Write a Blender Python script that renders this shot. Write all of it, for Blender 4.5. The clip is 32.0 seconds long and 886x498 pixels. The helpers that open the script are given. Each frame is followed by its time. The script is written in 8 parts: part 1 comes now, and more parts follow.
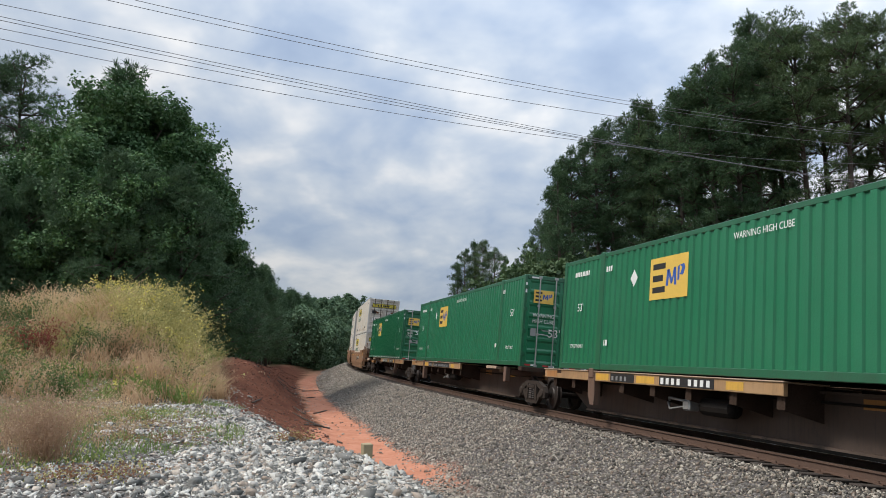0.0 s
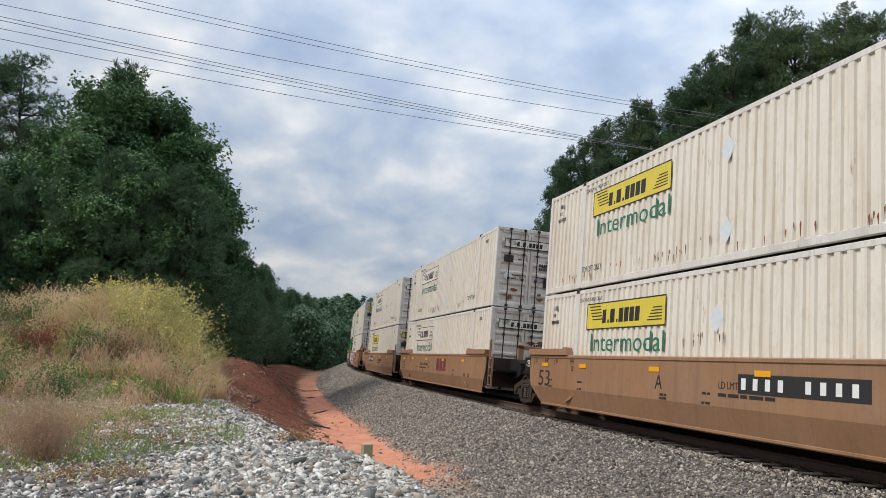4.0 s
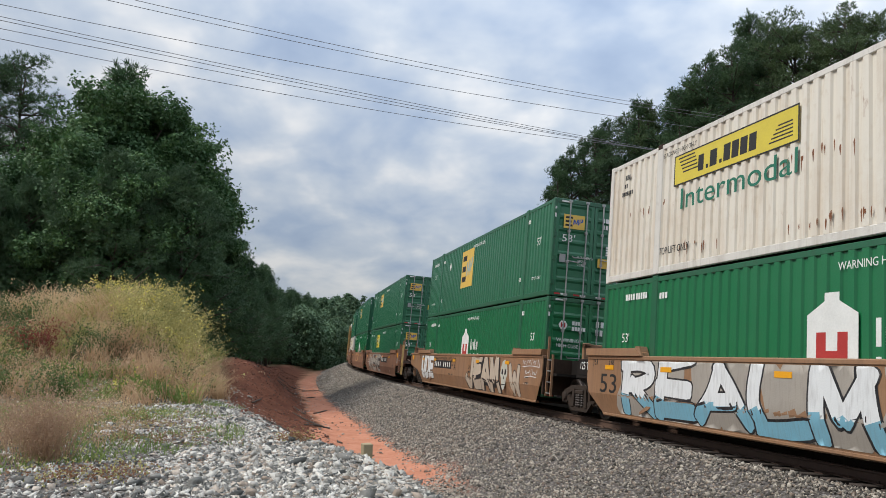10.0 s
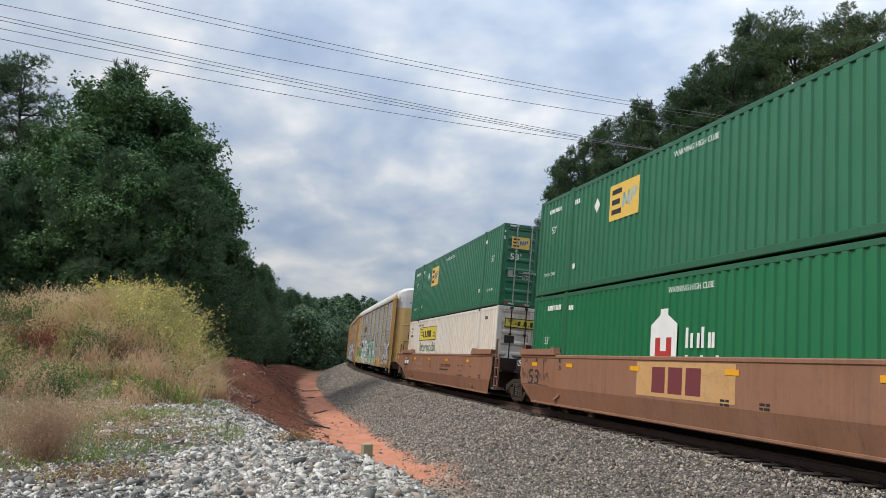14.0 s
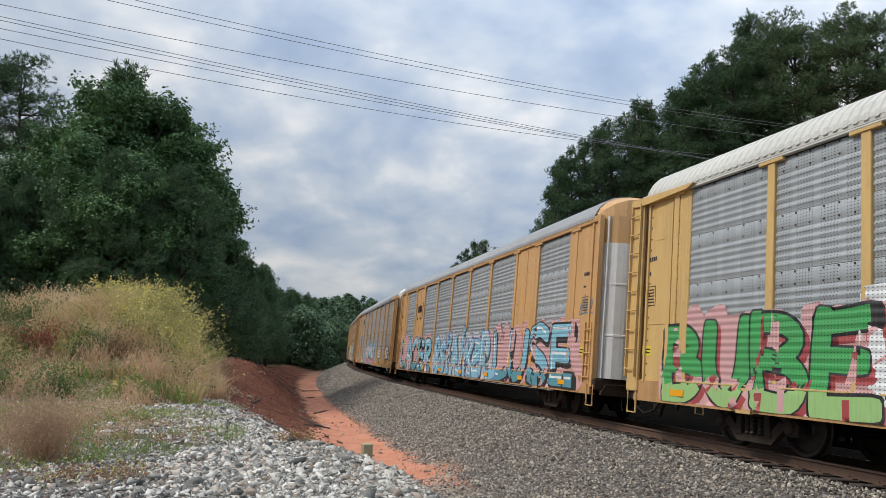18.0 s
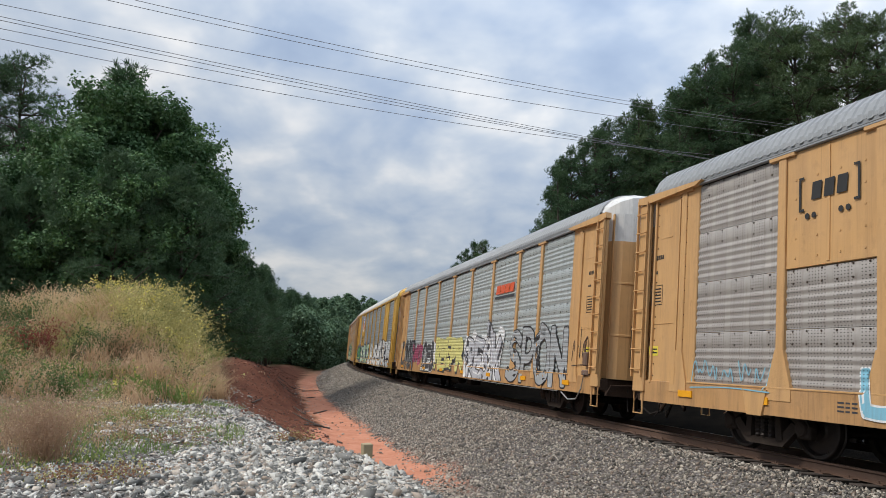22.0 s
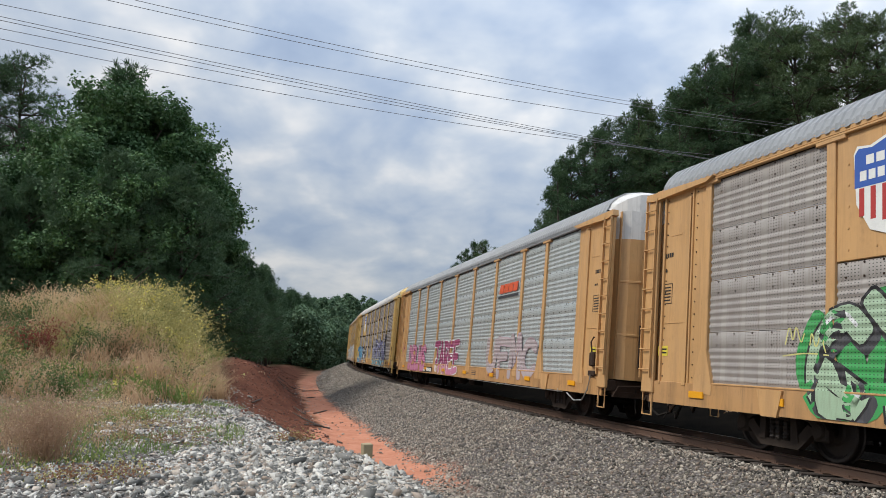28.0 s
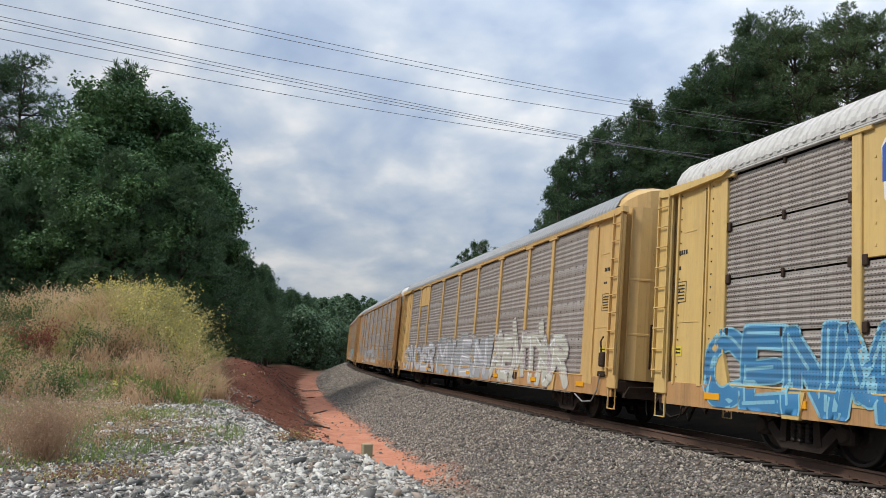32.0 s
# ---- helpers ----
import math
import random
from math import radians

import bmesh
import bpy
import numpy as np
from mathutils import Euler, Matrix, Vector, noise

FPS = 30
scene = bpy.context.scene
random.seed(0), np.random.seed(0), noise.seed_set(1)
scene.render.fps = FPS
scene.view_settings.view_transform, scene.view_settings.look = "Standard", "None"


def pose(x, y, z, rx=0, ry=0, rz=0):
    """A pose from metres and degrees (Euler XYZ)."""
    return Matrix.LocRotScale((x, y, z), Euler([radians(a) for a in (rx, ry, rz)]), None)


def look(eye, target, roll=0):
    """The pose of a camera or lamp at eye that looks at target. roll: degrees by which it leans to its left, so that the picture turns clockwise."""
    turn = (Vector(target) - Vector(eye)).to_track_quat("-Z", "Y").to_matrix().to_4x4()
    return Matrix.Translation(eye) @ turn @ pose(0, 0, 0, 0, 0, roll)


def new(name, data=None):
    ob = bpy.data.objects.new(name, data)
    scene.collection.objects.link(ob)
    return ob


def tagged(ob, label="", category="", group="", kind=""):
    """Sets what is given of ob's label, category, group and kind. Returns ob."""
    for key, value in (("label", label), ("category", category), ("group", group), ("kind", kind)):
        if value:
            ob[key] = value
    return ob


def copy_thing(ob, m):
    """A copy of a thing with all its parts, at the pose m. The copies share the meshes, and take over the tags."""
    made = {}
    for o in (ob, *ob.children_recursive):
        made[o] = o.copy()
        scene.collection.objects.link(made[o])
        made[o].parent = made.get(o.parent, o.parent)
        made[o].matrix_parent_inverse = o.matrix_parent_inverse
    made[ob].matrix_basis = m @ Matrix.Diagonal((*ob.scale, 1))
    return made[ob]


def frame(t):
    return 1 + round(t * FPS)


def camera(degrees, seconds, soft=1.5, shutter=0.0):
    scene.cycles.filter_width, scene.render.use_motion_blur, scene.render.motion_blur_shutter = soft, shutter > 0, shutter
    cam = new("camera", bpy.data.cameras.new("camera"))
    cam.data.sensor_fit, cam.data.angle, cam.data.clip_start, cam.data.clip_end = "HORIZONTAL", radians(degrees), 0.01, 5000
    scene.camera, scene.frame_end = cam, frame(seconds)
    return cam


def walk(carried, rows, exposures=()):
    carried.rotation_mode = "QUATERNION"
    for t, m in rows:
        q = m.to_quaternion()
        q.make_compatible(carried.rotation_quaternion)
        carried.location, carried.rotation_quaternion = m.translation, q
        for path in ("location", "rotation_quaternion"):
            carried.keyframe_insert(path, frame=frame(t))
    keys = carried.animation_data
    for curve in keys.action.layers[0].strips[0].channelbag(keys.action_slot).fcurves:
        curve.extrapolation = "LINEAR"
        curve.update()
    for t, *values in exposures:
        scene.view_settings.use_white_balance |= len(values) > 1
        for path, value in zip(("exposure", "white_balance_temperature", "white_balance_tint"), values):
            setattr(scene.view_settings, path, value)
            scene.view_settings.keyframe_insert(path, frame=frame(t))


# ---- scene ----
# ---------- camera: it stands still beside the track ----------
cam = camera(60.104, 32.0, soft=0.5)
EYE = Vector((0.0, 0.0, 1.809))
CAM_POSE = Matrix.Translation(EYE) @ pose(0, 0, 0, 90 + 7.540, 0, 0) @ pose(0, 0, 0, 0, 0, -0.237)
walk(cam, [(0.0, CAM_POSE), (32.0, CAM_POSE)], exposures=[(0.0, 0.50), (3.5, 0.50), (5.5, 0.42), (9.0, 0.40), (11.0, 0.47), (14.5, 0.47), (16.5, 0.41), (23.0, 0.44), (25.0, 0.39), (27.0, 0.43), (32.0, 0.44)])

# ---------- light: bright overcast, thin broken cloud ----------
SUN_EL, SUN_AZ = radians(52), radians(-100)
world = bpy.data.worlds.new("overcast_sky")
scene.world = world
world.use_nodes = True
wn, wl = world.node_tree.nodes, world.node_tree.links
wn.clear()


def wnode(kind, **sets):
    n = wn.new(kind)
    for k, val in sets.items():
        n.inputs[k].default_value = val
    return n


def wmath(op, a, b=None):
    n = wn.new("ShaderNodeMath")
    n.operation = op
    for i, q in enumerate((a, b)):
        if q is None:
            continue
        if isinstance(q, (int, float)):
            n.inputs[i].default_value = q
        else:
            wl.new(q, n.inputs[i])
    return n.outputs[0]


sky = wn.new("ShaderNodeTexSky")
sky.sky_type = "NISHITA"
sky.sun_disc = False
sky.sun_elevation, sky.sun_rotation = SUN_EL, SUN_AZ
tc = wn.new("ShaderNodeTexCoord")
sep = wn.new("ShaderNodeSeparateXYZ")
wl.new(tc.outputs["Generated"], sep.inputs[0])
up = wmath("ADD", wmath("MAXIMUM", sep.outputs["Z"], 0.0), 0.42)
flat = wn.new("ShaderNodeCombineXYZ")
wl.new(wmath("DIVIDE", sep.outputs["X"], up), flat.inputs[0])
wl.new(wmath("DIVIDE", sep.outputs["Y"], up), flat.inputs[1])
n1 = wnode("ShaderNodeTexNoise", Scale=2.1, Detail=5.0, Roughness=0.50, Distortion=0.35)
n2 = wnode("ShaderNodeTexNoise", Scale=6.2, Detail=4.0, Roughness=0.5, Distortion=0.2)
for n in (n1, n2):
    wl.new(flat.outputs[0], n.inputs["Vector"])
cov = wmath("ADD", wmath("MULTIPLY", n1.outputs[0], 0.60), wmath("MULTIPLY", n2.outputs[0], 0.40))
ramp = wn.new("ShaderNodeValToRGB")
wl.new(cov, ramp.inputs[0])
for pos, col in ((0.34, (0.37, 0.48, 0.68, 1)), (0.44, (0.49, 0.60, 0.78, 1)), (0.53, (0.69, 0.77, 0.88, 1)), (0.63, (1.06, 1.06, 1.06, 1))):
    e = ramp.color_ramp.elements.new(pos)
    e.color = col
ramp.color_ramp.elements.remove(ramp.color_ramp.elements[0])
ramp.color_ramp.elements.remove(ramp.color_ramp.elements[-1])
# an overcast sky is brighter towards the zenith and the thinner cloud on one side
cloud = wnode("ShaderNodeBackground")
wl.new(ramp.outputs[0], cloud.inputs[0])
glow = wmath("ADD", 0.42, wmath("MULTIPLY", wmath("MAXIMUM", sep.outputs["Z"], 0.0), 1.00))
wl.new(wmath("MULTIPLY", glow, wmath("ADD", 1.0, wmath("MULTIPLY", sep.outputs["X"], 0.36))), cloud.inputs["Strength"])
clear = wnode("ShaderNodeBackground", Strength=0.05)
wl.new(sky.outputs[0], clear.inputs[0])
mix = wnode("ShaderNodeMixShader", Fac=0.88)
wl.new(clear.outputs[0], mix.inputs[1])
wl.new(cloud.outputs[0], mix.inputs[2])
wout = wn.new("ShaderNodeOutputWorld")
wl.new(mix.outputs[0], wout.inputs[0])
sun = bpy.data.lights.new("sun", "SUN")
sun.energy, sun.angle, sun.color = 2.0, radians(14), (1.0, 0.95, 0.88)
sun_ob = new("sun", sun)
sun_ob.matrix_world = look((60 * math.sin(SUN_AZ) * math.cos(SUN_EL), 60 * math.cos(SUN_AZ) * math.cos(SUN_EL), 60 * math.sin(SUN_EL)), (0, 0, 0))

# ---------- materials ----------


class Mat:
    """A small node material builder: noise-varied colour, roughness and bump in object space."""

    def __init__(self, name, rough=0.7, metal=0.0):
        self.m = bpy.data.materials.new(name)
        self.m.use_nodes = True
        self.n, self.l = self.m.node_tree.nodes, self.m.node_tree.links
        self.b = self.n["Principled BSDF"]
        self.b.inputs["Roughness"].default_value = rough
        self.b.inputs["Metallic"].default_value = metal
        self.tc = self.n.new("ShaderNodeTexCoord").outputs["Object"]
        self.col = None
        self.bumps = []

    def math(self, op, a, b=0.0, clamp=False):
        n = self.n.new("ShaderNodeMath")
        n.operation, n.use_clamp = op, clamp
        for i, q in enumerate((a, b)):
            if isinstance(q, (int, float)):
                n.inputs[i].default_value = q
            else:
                self.l.new(q, n.inputs[i])
        return n.outputs[0]

    def noise(self, scale, stretch=(1, 1, 1), detail=3.0, rough=0.55, world=False):
        mp = self.n.new("ShaderNodeMapping")
        mp.inputs["Scale"].default_value = stretch
        src = self.tc
        if world:
            src = self.n.new("ShaderNodeNewGeometry").outputs["Position"]
        self.l.new(src, mp.inputs[0])
        t = self.n.new("ShaderNodeTexNoise")
        t.inputs["Scale"].default_value, t.inputs["Detail"].default_value, t.inputs["Roughness"].default_value = scale, detail, rough
        self.l.new(mp.outputs[0], t.inputs["Vector"])
        return t.outputs[0]

    def random(self):
        return self.n.new("ShaderNodeObjectInfo").outputs["Random"]

    def island(self):
        return self.n.new("ShaderNodeNewGeometry").outputs["Random Per Island"]

    def span(self, v, lo, hi):
        """v mapped so that lo gives 0 and hi gives 1, clamped."""
        n = self.n.new("ShaderNodeMapRange")
        n.inputs[1].default_value, n.inputs[2].default_value = lo, hi
        self.l.new(v, n.inputs[0])
        return n.outputs[0]

    def rgb(self, c):
        n = self.n.new("ShaderNodeRGB")
        n.outputs[0].default_value = (*c, 1)
        return n.outputs[0]

    def mix(self, fac, a, b, blend="MIX"):
        n = self.n.new("ShaderNodeMix")
        n.data_type, n.blend_type = "RGBA", blend
        for i, q in ((0, fac), (6, a), (7, b)):
            if isinstance(q, tuple):
                n.inputs[i].default_value = (*q, 1)
            elif isinstance(q, (int, float)):
                n.inputs[i].default_value = q
            else:
                self.l.new(q, n.inputs[i])
        return n.outputs[2]

    def base(self, c):
        self.col = self.rgb(c) if isinstance(c, tuple) else c
        return self

    def over(self, fac, c, blend="MIX"):
        self.col = self.mix(fac, self.col, c, blend)
        return self

    def bump(self, h, dist, strength=1.0):
        n = self.n.new("ShaderNodeBump")
        n.inputs["Distance"].default_value, n.inputs["Strength"].default_value = dist, strength
        self.l.new(h, n.inputs["Height"])
        if self.bumps:
            self.l.new(self.bumps[-1], n.inputs["Normal"])
        self.bumps.append(n.outputs[0])
        return self

    def done(self):
        self.l.new(self.col, self.b.inputs["Base Color"])
        if self.bumps:
            self.l.new(self.bumps[-1], self.b.inputs["Normal"])
        return self.m


def paint(name, c, rough=0.5, rust=0.0, dirt=0.25, rust_col=(0.16, 0.06, 0.025), dirt_col=(0.09, 0.07, 0.055), metal=0.0, fade=0.12):
    """Weathered paint: faded patches, vertical dirt streaks and rust spots."""
    k = Mat(name, rough, metal).base(c)
    pale = tuple(min(1, q * 1.0 + 0.10 * (0.6 - q) + 0.02) for q in c)
    k.over(k.math("MULTIPLY", k.span(k.noise(0.7, detail=4), 0.35, 0.7), fade * 3), pale)
    k.over(k.math("MULTIPLY", k.span(k.noise(1.5, (2.2, 2.2, 0.22), 5, 0.65), 0.48, 0.78), dirt), dirt_col)
    k.over(k.math("MULTIPLY", k.span(k.noise(9, (1, 1, 0.6), 4), 0.55, 0.75), dirt * 0.5), dirt_col)
    k.over(k.math("MULTIPLY", k.span(k.noise(0.45, (1, 1, 1.6), 6, 0.7), 0.46, 0.72), dirt * 0.9), tuple(0.45 * a + 0.55 * b for a, b in zip(c, dirt_col)))
    k.over(k.math("MULTIPLY", k.span(k.noise(4.0, (5, 5, 0.12), 4, 0.6), 0.54, 0.74), dirt * 0.8), dirt_col)
    if rust:
        spots = k.math("MULTIPLY", k.span(k.noise(2.1, (1.6, 1.6, 0.5), 6, 0.72), 0.70 - 0.12 * rust, 0.80 - 0.08 * rust), 0.85)
        k.over(spots, rust_col)
    k.bump(k.noise(30, detail=2), 0.002)
    return k.done()


def plain(name, c, rough=0.6, metal=0.0, amount=0.2, scale=3.0):
    k = Mat(name, rough, metal).base(c)
    k.over(k.math("MULTIPLY", k.span(k.noise(scale, detail=5), 0.35, 0.7), amount), tuple(q * 0.55 for q in c))
    k.over(k.math("MULTIPLY", k.span(k.noise(scale * 9, detail=3), 0.4, 0.7), amount * 0.6), tuple(min(1, q * 1.35 + 0.01) for q in c))
    k.bump(k.noise(scale * 14, detail=2), 0.002)
    if max(c) < 0.06 and rough > 0.6:
        k.b.inputs["Specular IOR Level"].default_value = 0.15
    return k.done()


M = {}
M["white"] = paint("white_container_paint", (0.72, 0.67, 0.575), 0.45, rust=0.48, dirt=0.50, rust_col=(0.28, 0.12, 0.05), dirt_col=(0.46, 0.32, 0.19))
M["white_door"] = paint("rusty_white_door_paint", (0.68, 0.63, 0.55), 0.5, rust=0.85, dirt=0.65, rust_col=(0.22, 0.085, 0.035), dirt_col=(0.34, 0.22, 0.13))
M["white_rail"] = paint("white_rail_paint", (0.66, 0.63, 0.57), 0.5, rust=0.45, dirt=0.45, rust_col=(0.2, 0.08, 0.035), dirt_col=(0.26, 0.21, 0.16))
M["green"] = paint("green_container_paint", (0.022, 0.150, 0.070), 0.38, rust=0.0, dirt=0.22, dirt_col=(0.03, 0.06, 0.04), fade=0.06)
M["green_deep"] = paint("deep_green_container_paint", (0.009, 0.122, 0.050), 0.33, rust=0.0, dirt=0.20, dirt_col=(0.015, 0.045, 0.025), fade=0.03)
M["green_mid"] = paint("mid_green_container_paint", (0.014, 0.165, 0.072), 0.35, rust=0.0, dirt=0.2, dirt_col=(0.02, 0.055, 0.03), fade=0.04)
M["green_new"] = paint("fresh_green_paint", (0.010, 0.150, 0.052), 0.33, rust=0.0, dirt=0.12, dirt_col=(0.02, 0.06, 0.03), fade=0.04)
M["green_rail"] = paint("green_rail_paint", (0.016, 0.115, 0.052), 0.4, dirt=0.4, dirt_col=(0.04, 0.05, 0.035), fade=0.05)
M["well"] = paint("brown_well_paint", (0.290, 0.152, 0.072), 0.6, rust=0.25, dirt=0.42, rust_col=(0.12, 0.045, 0.02), dirt_col=(0.10, 0.06, 0.04))
M["well_red"] = paint("oxide_well_paint", (0.265, 0.120, 0.062), 0.6, rust=0.35, dirt=0.42, rust_col=(0.10, 0.035, 0.018), dirt_col=(0.08, 0.045, 0.03))
M["tan"] = paint("tan_rack_paint", (0.555, 0.315, 0.122), 0.55, rust=0.36, dirt=0.38, rust_col=(0.17, 0.07, 0.03), dirt_col=(0.20, 0.115, 0.055))
M["yellow"] = paint("yellow_rack_paint", (0.62, 0.36, 0.055), 0.45, rust=0.2, dirt=0.35, dirt_col=(0.22, 0.13, 0.05))
M["pale_yellow"] = paint("pale_yellow_paint", (0.60, 0.385, 0.135), 0.55, rust=0.30, dirt=0.36, dirt_col=(0.22, 0.14, 0.07))
M["dull_yellow"] = paint("dull_yellow_rack_paint", (0.64, 0.44, 0.15), 0.5, rust=0.3, dirt=0.34, dirt_col=(0.24, 0.15, 0.07))
M["tan_sill"] = paint("grimy_tan_sill", (0.47, 0.255, 0.095), 0.6, rust=0.9, dirt=0.55, rust_col=(0.13, 0.055, 0.025), dirt_col=(0.13, 0.08, 0.045))
M["yellow_sill"] = paint("grimy_yellow_sill", (0.50, 0.285, 0.055), 0.6, rust=0.6, dirt=0.38, rust_col=(0.13, 0.055, 0.025), dirt_col=(0.13, 0.08, 0.04))
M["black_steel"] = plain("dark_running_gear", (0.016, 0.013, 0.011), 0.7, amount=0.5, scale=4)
M["grimy"] = plain("grimy_brown_steel", (0.048, 0.030, 0.021), 0.75, amount=0.6, scale=3)
M["truck_steel"] = plain("dusty_cast_steel", (0.043, 0.032, 0.025), 0.75, amount=0.55, scale=5)
M["pad_white"] = plain("pale_quilted_placard", (0.62, 0.66, 0.68), 0.6, amount=0.25, scale=9)
M["wheel"] = plain("worn_wheel_steel", (0.048, 0.038, 0.032), 0.5, metal=0.5, amount=0.5, scale=6)
M["galv"] = plain("galvanised_bar", (0.36, 0.36, 0.35), 0.45, metal=0.5, amount=0.4)
M["roof_metal"] = plain("weathered_roof_metal", (0.27, 0.28, 0.285), 0.55, metal=0.25, amount=0.35, scale=1.2)
M["white_end"] = paint("white_end_paint", (0.66, 0.65, 0.62), 0.5, rust=0.2, dirt=0.3)
M["black"] = plain("black_lettering", (0.018, 0.017, 0.016), 0.6, amount=0.2)
M["white_paint"] = plain("white_lettering", (0.74, 0.74, 0.70), 0.6, amount=0.25)
M["letter_green"] = plain("green_lettering", (0.015, 0.155, 0.095), 0.6, amount=0.2)
M["sign_yellow"] = plain("yellow_sign_film", (0.66, 0.53, 0.06), 0.5, amount=0.2)
M["gold"] = plain("gold_logo_film", (0.72, 0.47, 0.085), 0.5, amount=0.2)
M["logo_yellow"] = plain("bright_yellow_logo_film", (0.75, 0.60, 0.05), 0.5, amount=0.15)
M["logo_blue"] = plain("blue_logo_film", (0.035, 0.10, 0.38), 0.5, amount=0.2)
M["logo_pale"] = plain("faded_blue_film", (0.30, 0.43, 0.45), 0.5, amount=0.2)
M["red"] = plain("red_paint", (0.42, 0.035, 0.03), 0.5, amount=0.25)
M["orange_red"] = plain("orange_red_paint", (0.62, 0.10, 0.035), 0.5, amount=0.3)
M["reflector"] = plain("yellow_reflector", (0.80, 0.36, 0.015), 0.35, amount=0.1)
M["maroon"] = plain("maroon_lettering", (0.16, 0.03, 0.035), 0.6, amount=0.3)
M["wood"] = plain("creosoted_tie_wood", (0.060, 0.045, 0.035), 0.9, amount=0.5, scale=5)
M["post_wood"] = plain("pale_stake_wood", (0.36, 0.29, 0.17), 0.85, amount=0.3, scale=8)
M["rail_steel"] = plain("rusty_rail_steel", (0.105, 0.060, 0.040), 0.7, amount=0.4, scale=4)
M["rail_head"] = plain("polished_rail_head", (0.30, 0.28, 0.26), 0.3, metal=0.9, amount=0.3, scale=8)
M["wire"] = plain("dark_cable", (0.19, 0.19, 0.205), 0.6, amount=0.1)


def rack_panel(name, c, dark, warm=0.0, rough=0.55, metal=0.25):
    """Galvanised side screen with rows of small punched holes and streaky weathering."""
    k = Mat(name, rough, metal).base(c)
    k.over(k.math("MULTIPLY", k.span(k.noise(0.9, (0.5, 1, 2.2), 5, 0.65), 0.38, 0.7), 0.65), dark)
    k.over(k.math("MULTIPLY", k.span(k.noise(5.0, (3, 1, 0.35), 5, 0.6), 0.5, 0.8), 0.35 + warm), (0.12, 0.085, 0.06))
    k.over(k.math("MULTIPLY", k.random(), 0.30), dark)
    s = k.n.new("ShaderNodeSeparateXYZ")
    k.l.new(k.tc, s.inputs[0])
    fx = k.math("ABSOLUTE", k.math("SUBTRACT", k.math("FRACT", k.math("MULTIPLY", s.outputs[0], 15.5)), 0.5))
    fz = k.math("ABSOLUTE", k.math("SUBTRACT", k.math("FRACT", k.math("MULTIPLY", s.outputs[2], 20.0)), 0.5))
    cl = k.math("ABSOLUTE", k.math("SUBTRACT", k.math("FRACT", k.math("MULTIPLY", s.outputs[0], 1.94)), 0.5))
    hole = k.math("MULTIPLY", k.math("LESS_THAN", fx, 0.20), k.math("LESS_THAN", fz, 0.14))
    hole = k.math("MULTIPLY", hole, k.math("LESS_THAN", cl, 0.36))
    k.over(k.math("MULTIPLY", hole, 0.85), (0.02, 0.02, 0.02))
    k.bump(k.noise(14, detail=3), 0.003)
    return k.done()


M["panel_grey"] = rack_panel("grey_screen_metal", (0.42, 0.445, 0.455), (0.235, 0.25, 0.255))
M["panel_brown"] = rack_panel("brown_stained_screen_metal", (0.45, 0.415, 0.38), (0.26, 0.232, 0.208), 0.12)
M["panel_dark"] = rack_panel("dark_stained_screen_metal", (0.41, 0.368, 0.332), (0.235, 0.202, 0.18), 0.15)
M["panel_bright"] = rack_panel("bright_screen_metal", (0.60, 0.63, 0.65), (0.26, 0.28, 0.29), 0.0, 0.40, 0.65)
M["panel_green"] = rack_panel("cool_grey_screen_metal", (0.50, 0.54, 0.53), (0.33, 0.36, 0.355), 0.0, 0.5, 0.3)


def foliage(name, a, b, c, through_=0.38):
    k = Mat(name, 0.65).base(a)
    k.over(k.island(), b)
    k.over(k.math("MULTIPLY", k.span(k.noise(0.5, detail=3), 0.42, 0.62), 0.75), c)
    k.over(k.math("MULTIPLY", k.random(), 0.35), tuple(q * 0.7 for q in a))
    m = k.done()
    k.b.inputs["Specular IOR Level"].default_value = 0.4
    tr = k.n.new("ShaderNodeBsdfTranslucent")
    k.l.new(k.col, tr.inputs[0])
    mx = k.n.new("ShaderNodeMixShader")
    mx.inputs[0].default_value = through_
    k.l.new(k.b.outputs[0], mx.inputs[1])
    k.l.new(tr.outputs[0], mx.inputs[2])
    k.l.new(mx.outputs[0], k.n["Material Output"].inputs[0])
    return m


M["needles"] = foliage("pine_needles", (0.088, 0.145, 0.062), (0.145, 0.205, 0.080), (0.052, 0.098, 0.046), 0.2)
M["needles_dark"] = foliage("dark_pine_needles", (0.058, 0.116, 0.052), (0.100, 0.168, 0.068), (0.038, 0.082, 0.040), 0.2)
M["vine"] = foliage("vine_leaves", (0.052, 0.124, 0.042), (0.125, 0.222, 0.074), (0.030, 0.080, 0.030), 0.2)
# distance haze is mixed into these paler leaf colours
M["far_vine"] = foliage("hazy_vine_leaves", (0.095, 0.165, 0.085), (0.14, 0.22, 0.11), (0.07, 0.13, 0.07), 0.2)
M["undergrowth"] = foliage("undergrowth_leaves", (0.075, 0.125, 0.048), (0.120, 0.180, 0.068), (0.048, 0.088, 0.036), 0.2)
M["bark"] = plain("pine_bark", (0.075, 0.058, 0.046), 0.9, amount=0.5, scale=3)
M["dry_grass"] = foliage("dry_grass", (0.66, 0.47, 0.28), (0.78, 0.62, 0.39), (0.50, 0.32, 0.18))
M["brown_weed"] = foliage("brown_dead_weeds", (0.60, 0.40, 0.24), (0.72, 0.52, 0.33), (0.42, 0.25, 0.145))
M["shrub_brown"] = foliage("dark_dry_weed", (0.42, 0.275, 0.175), (0.54, 0.37, 0.24), (0.29, 0.18, 0.11))
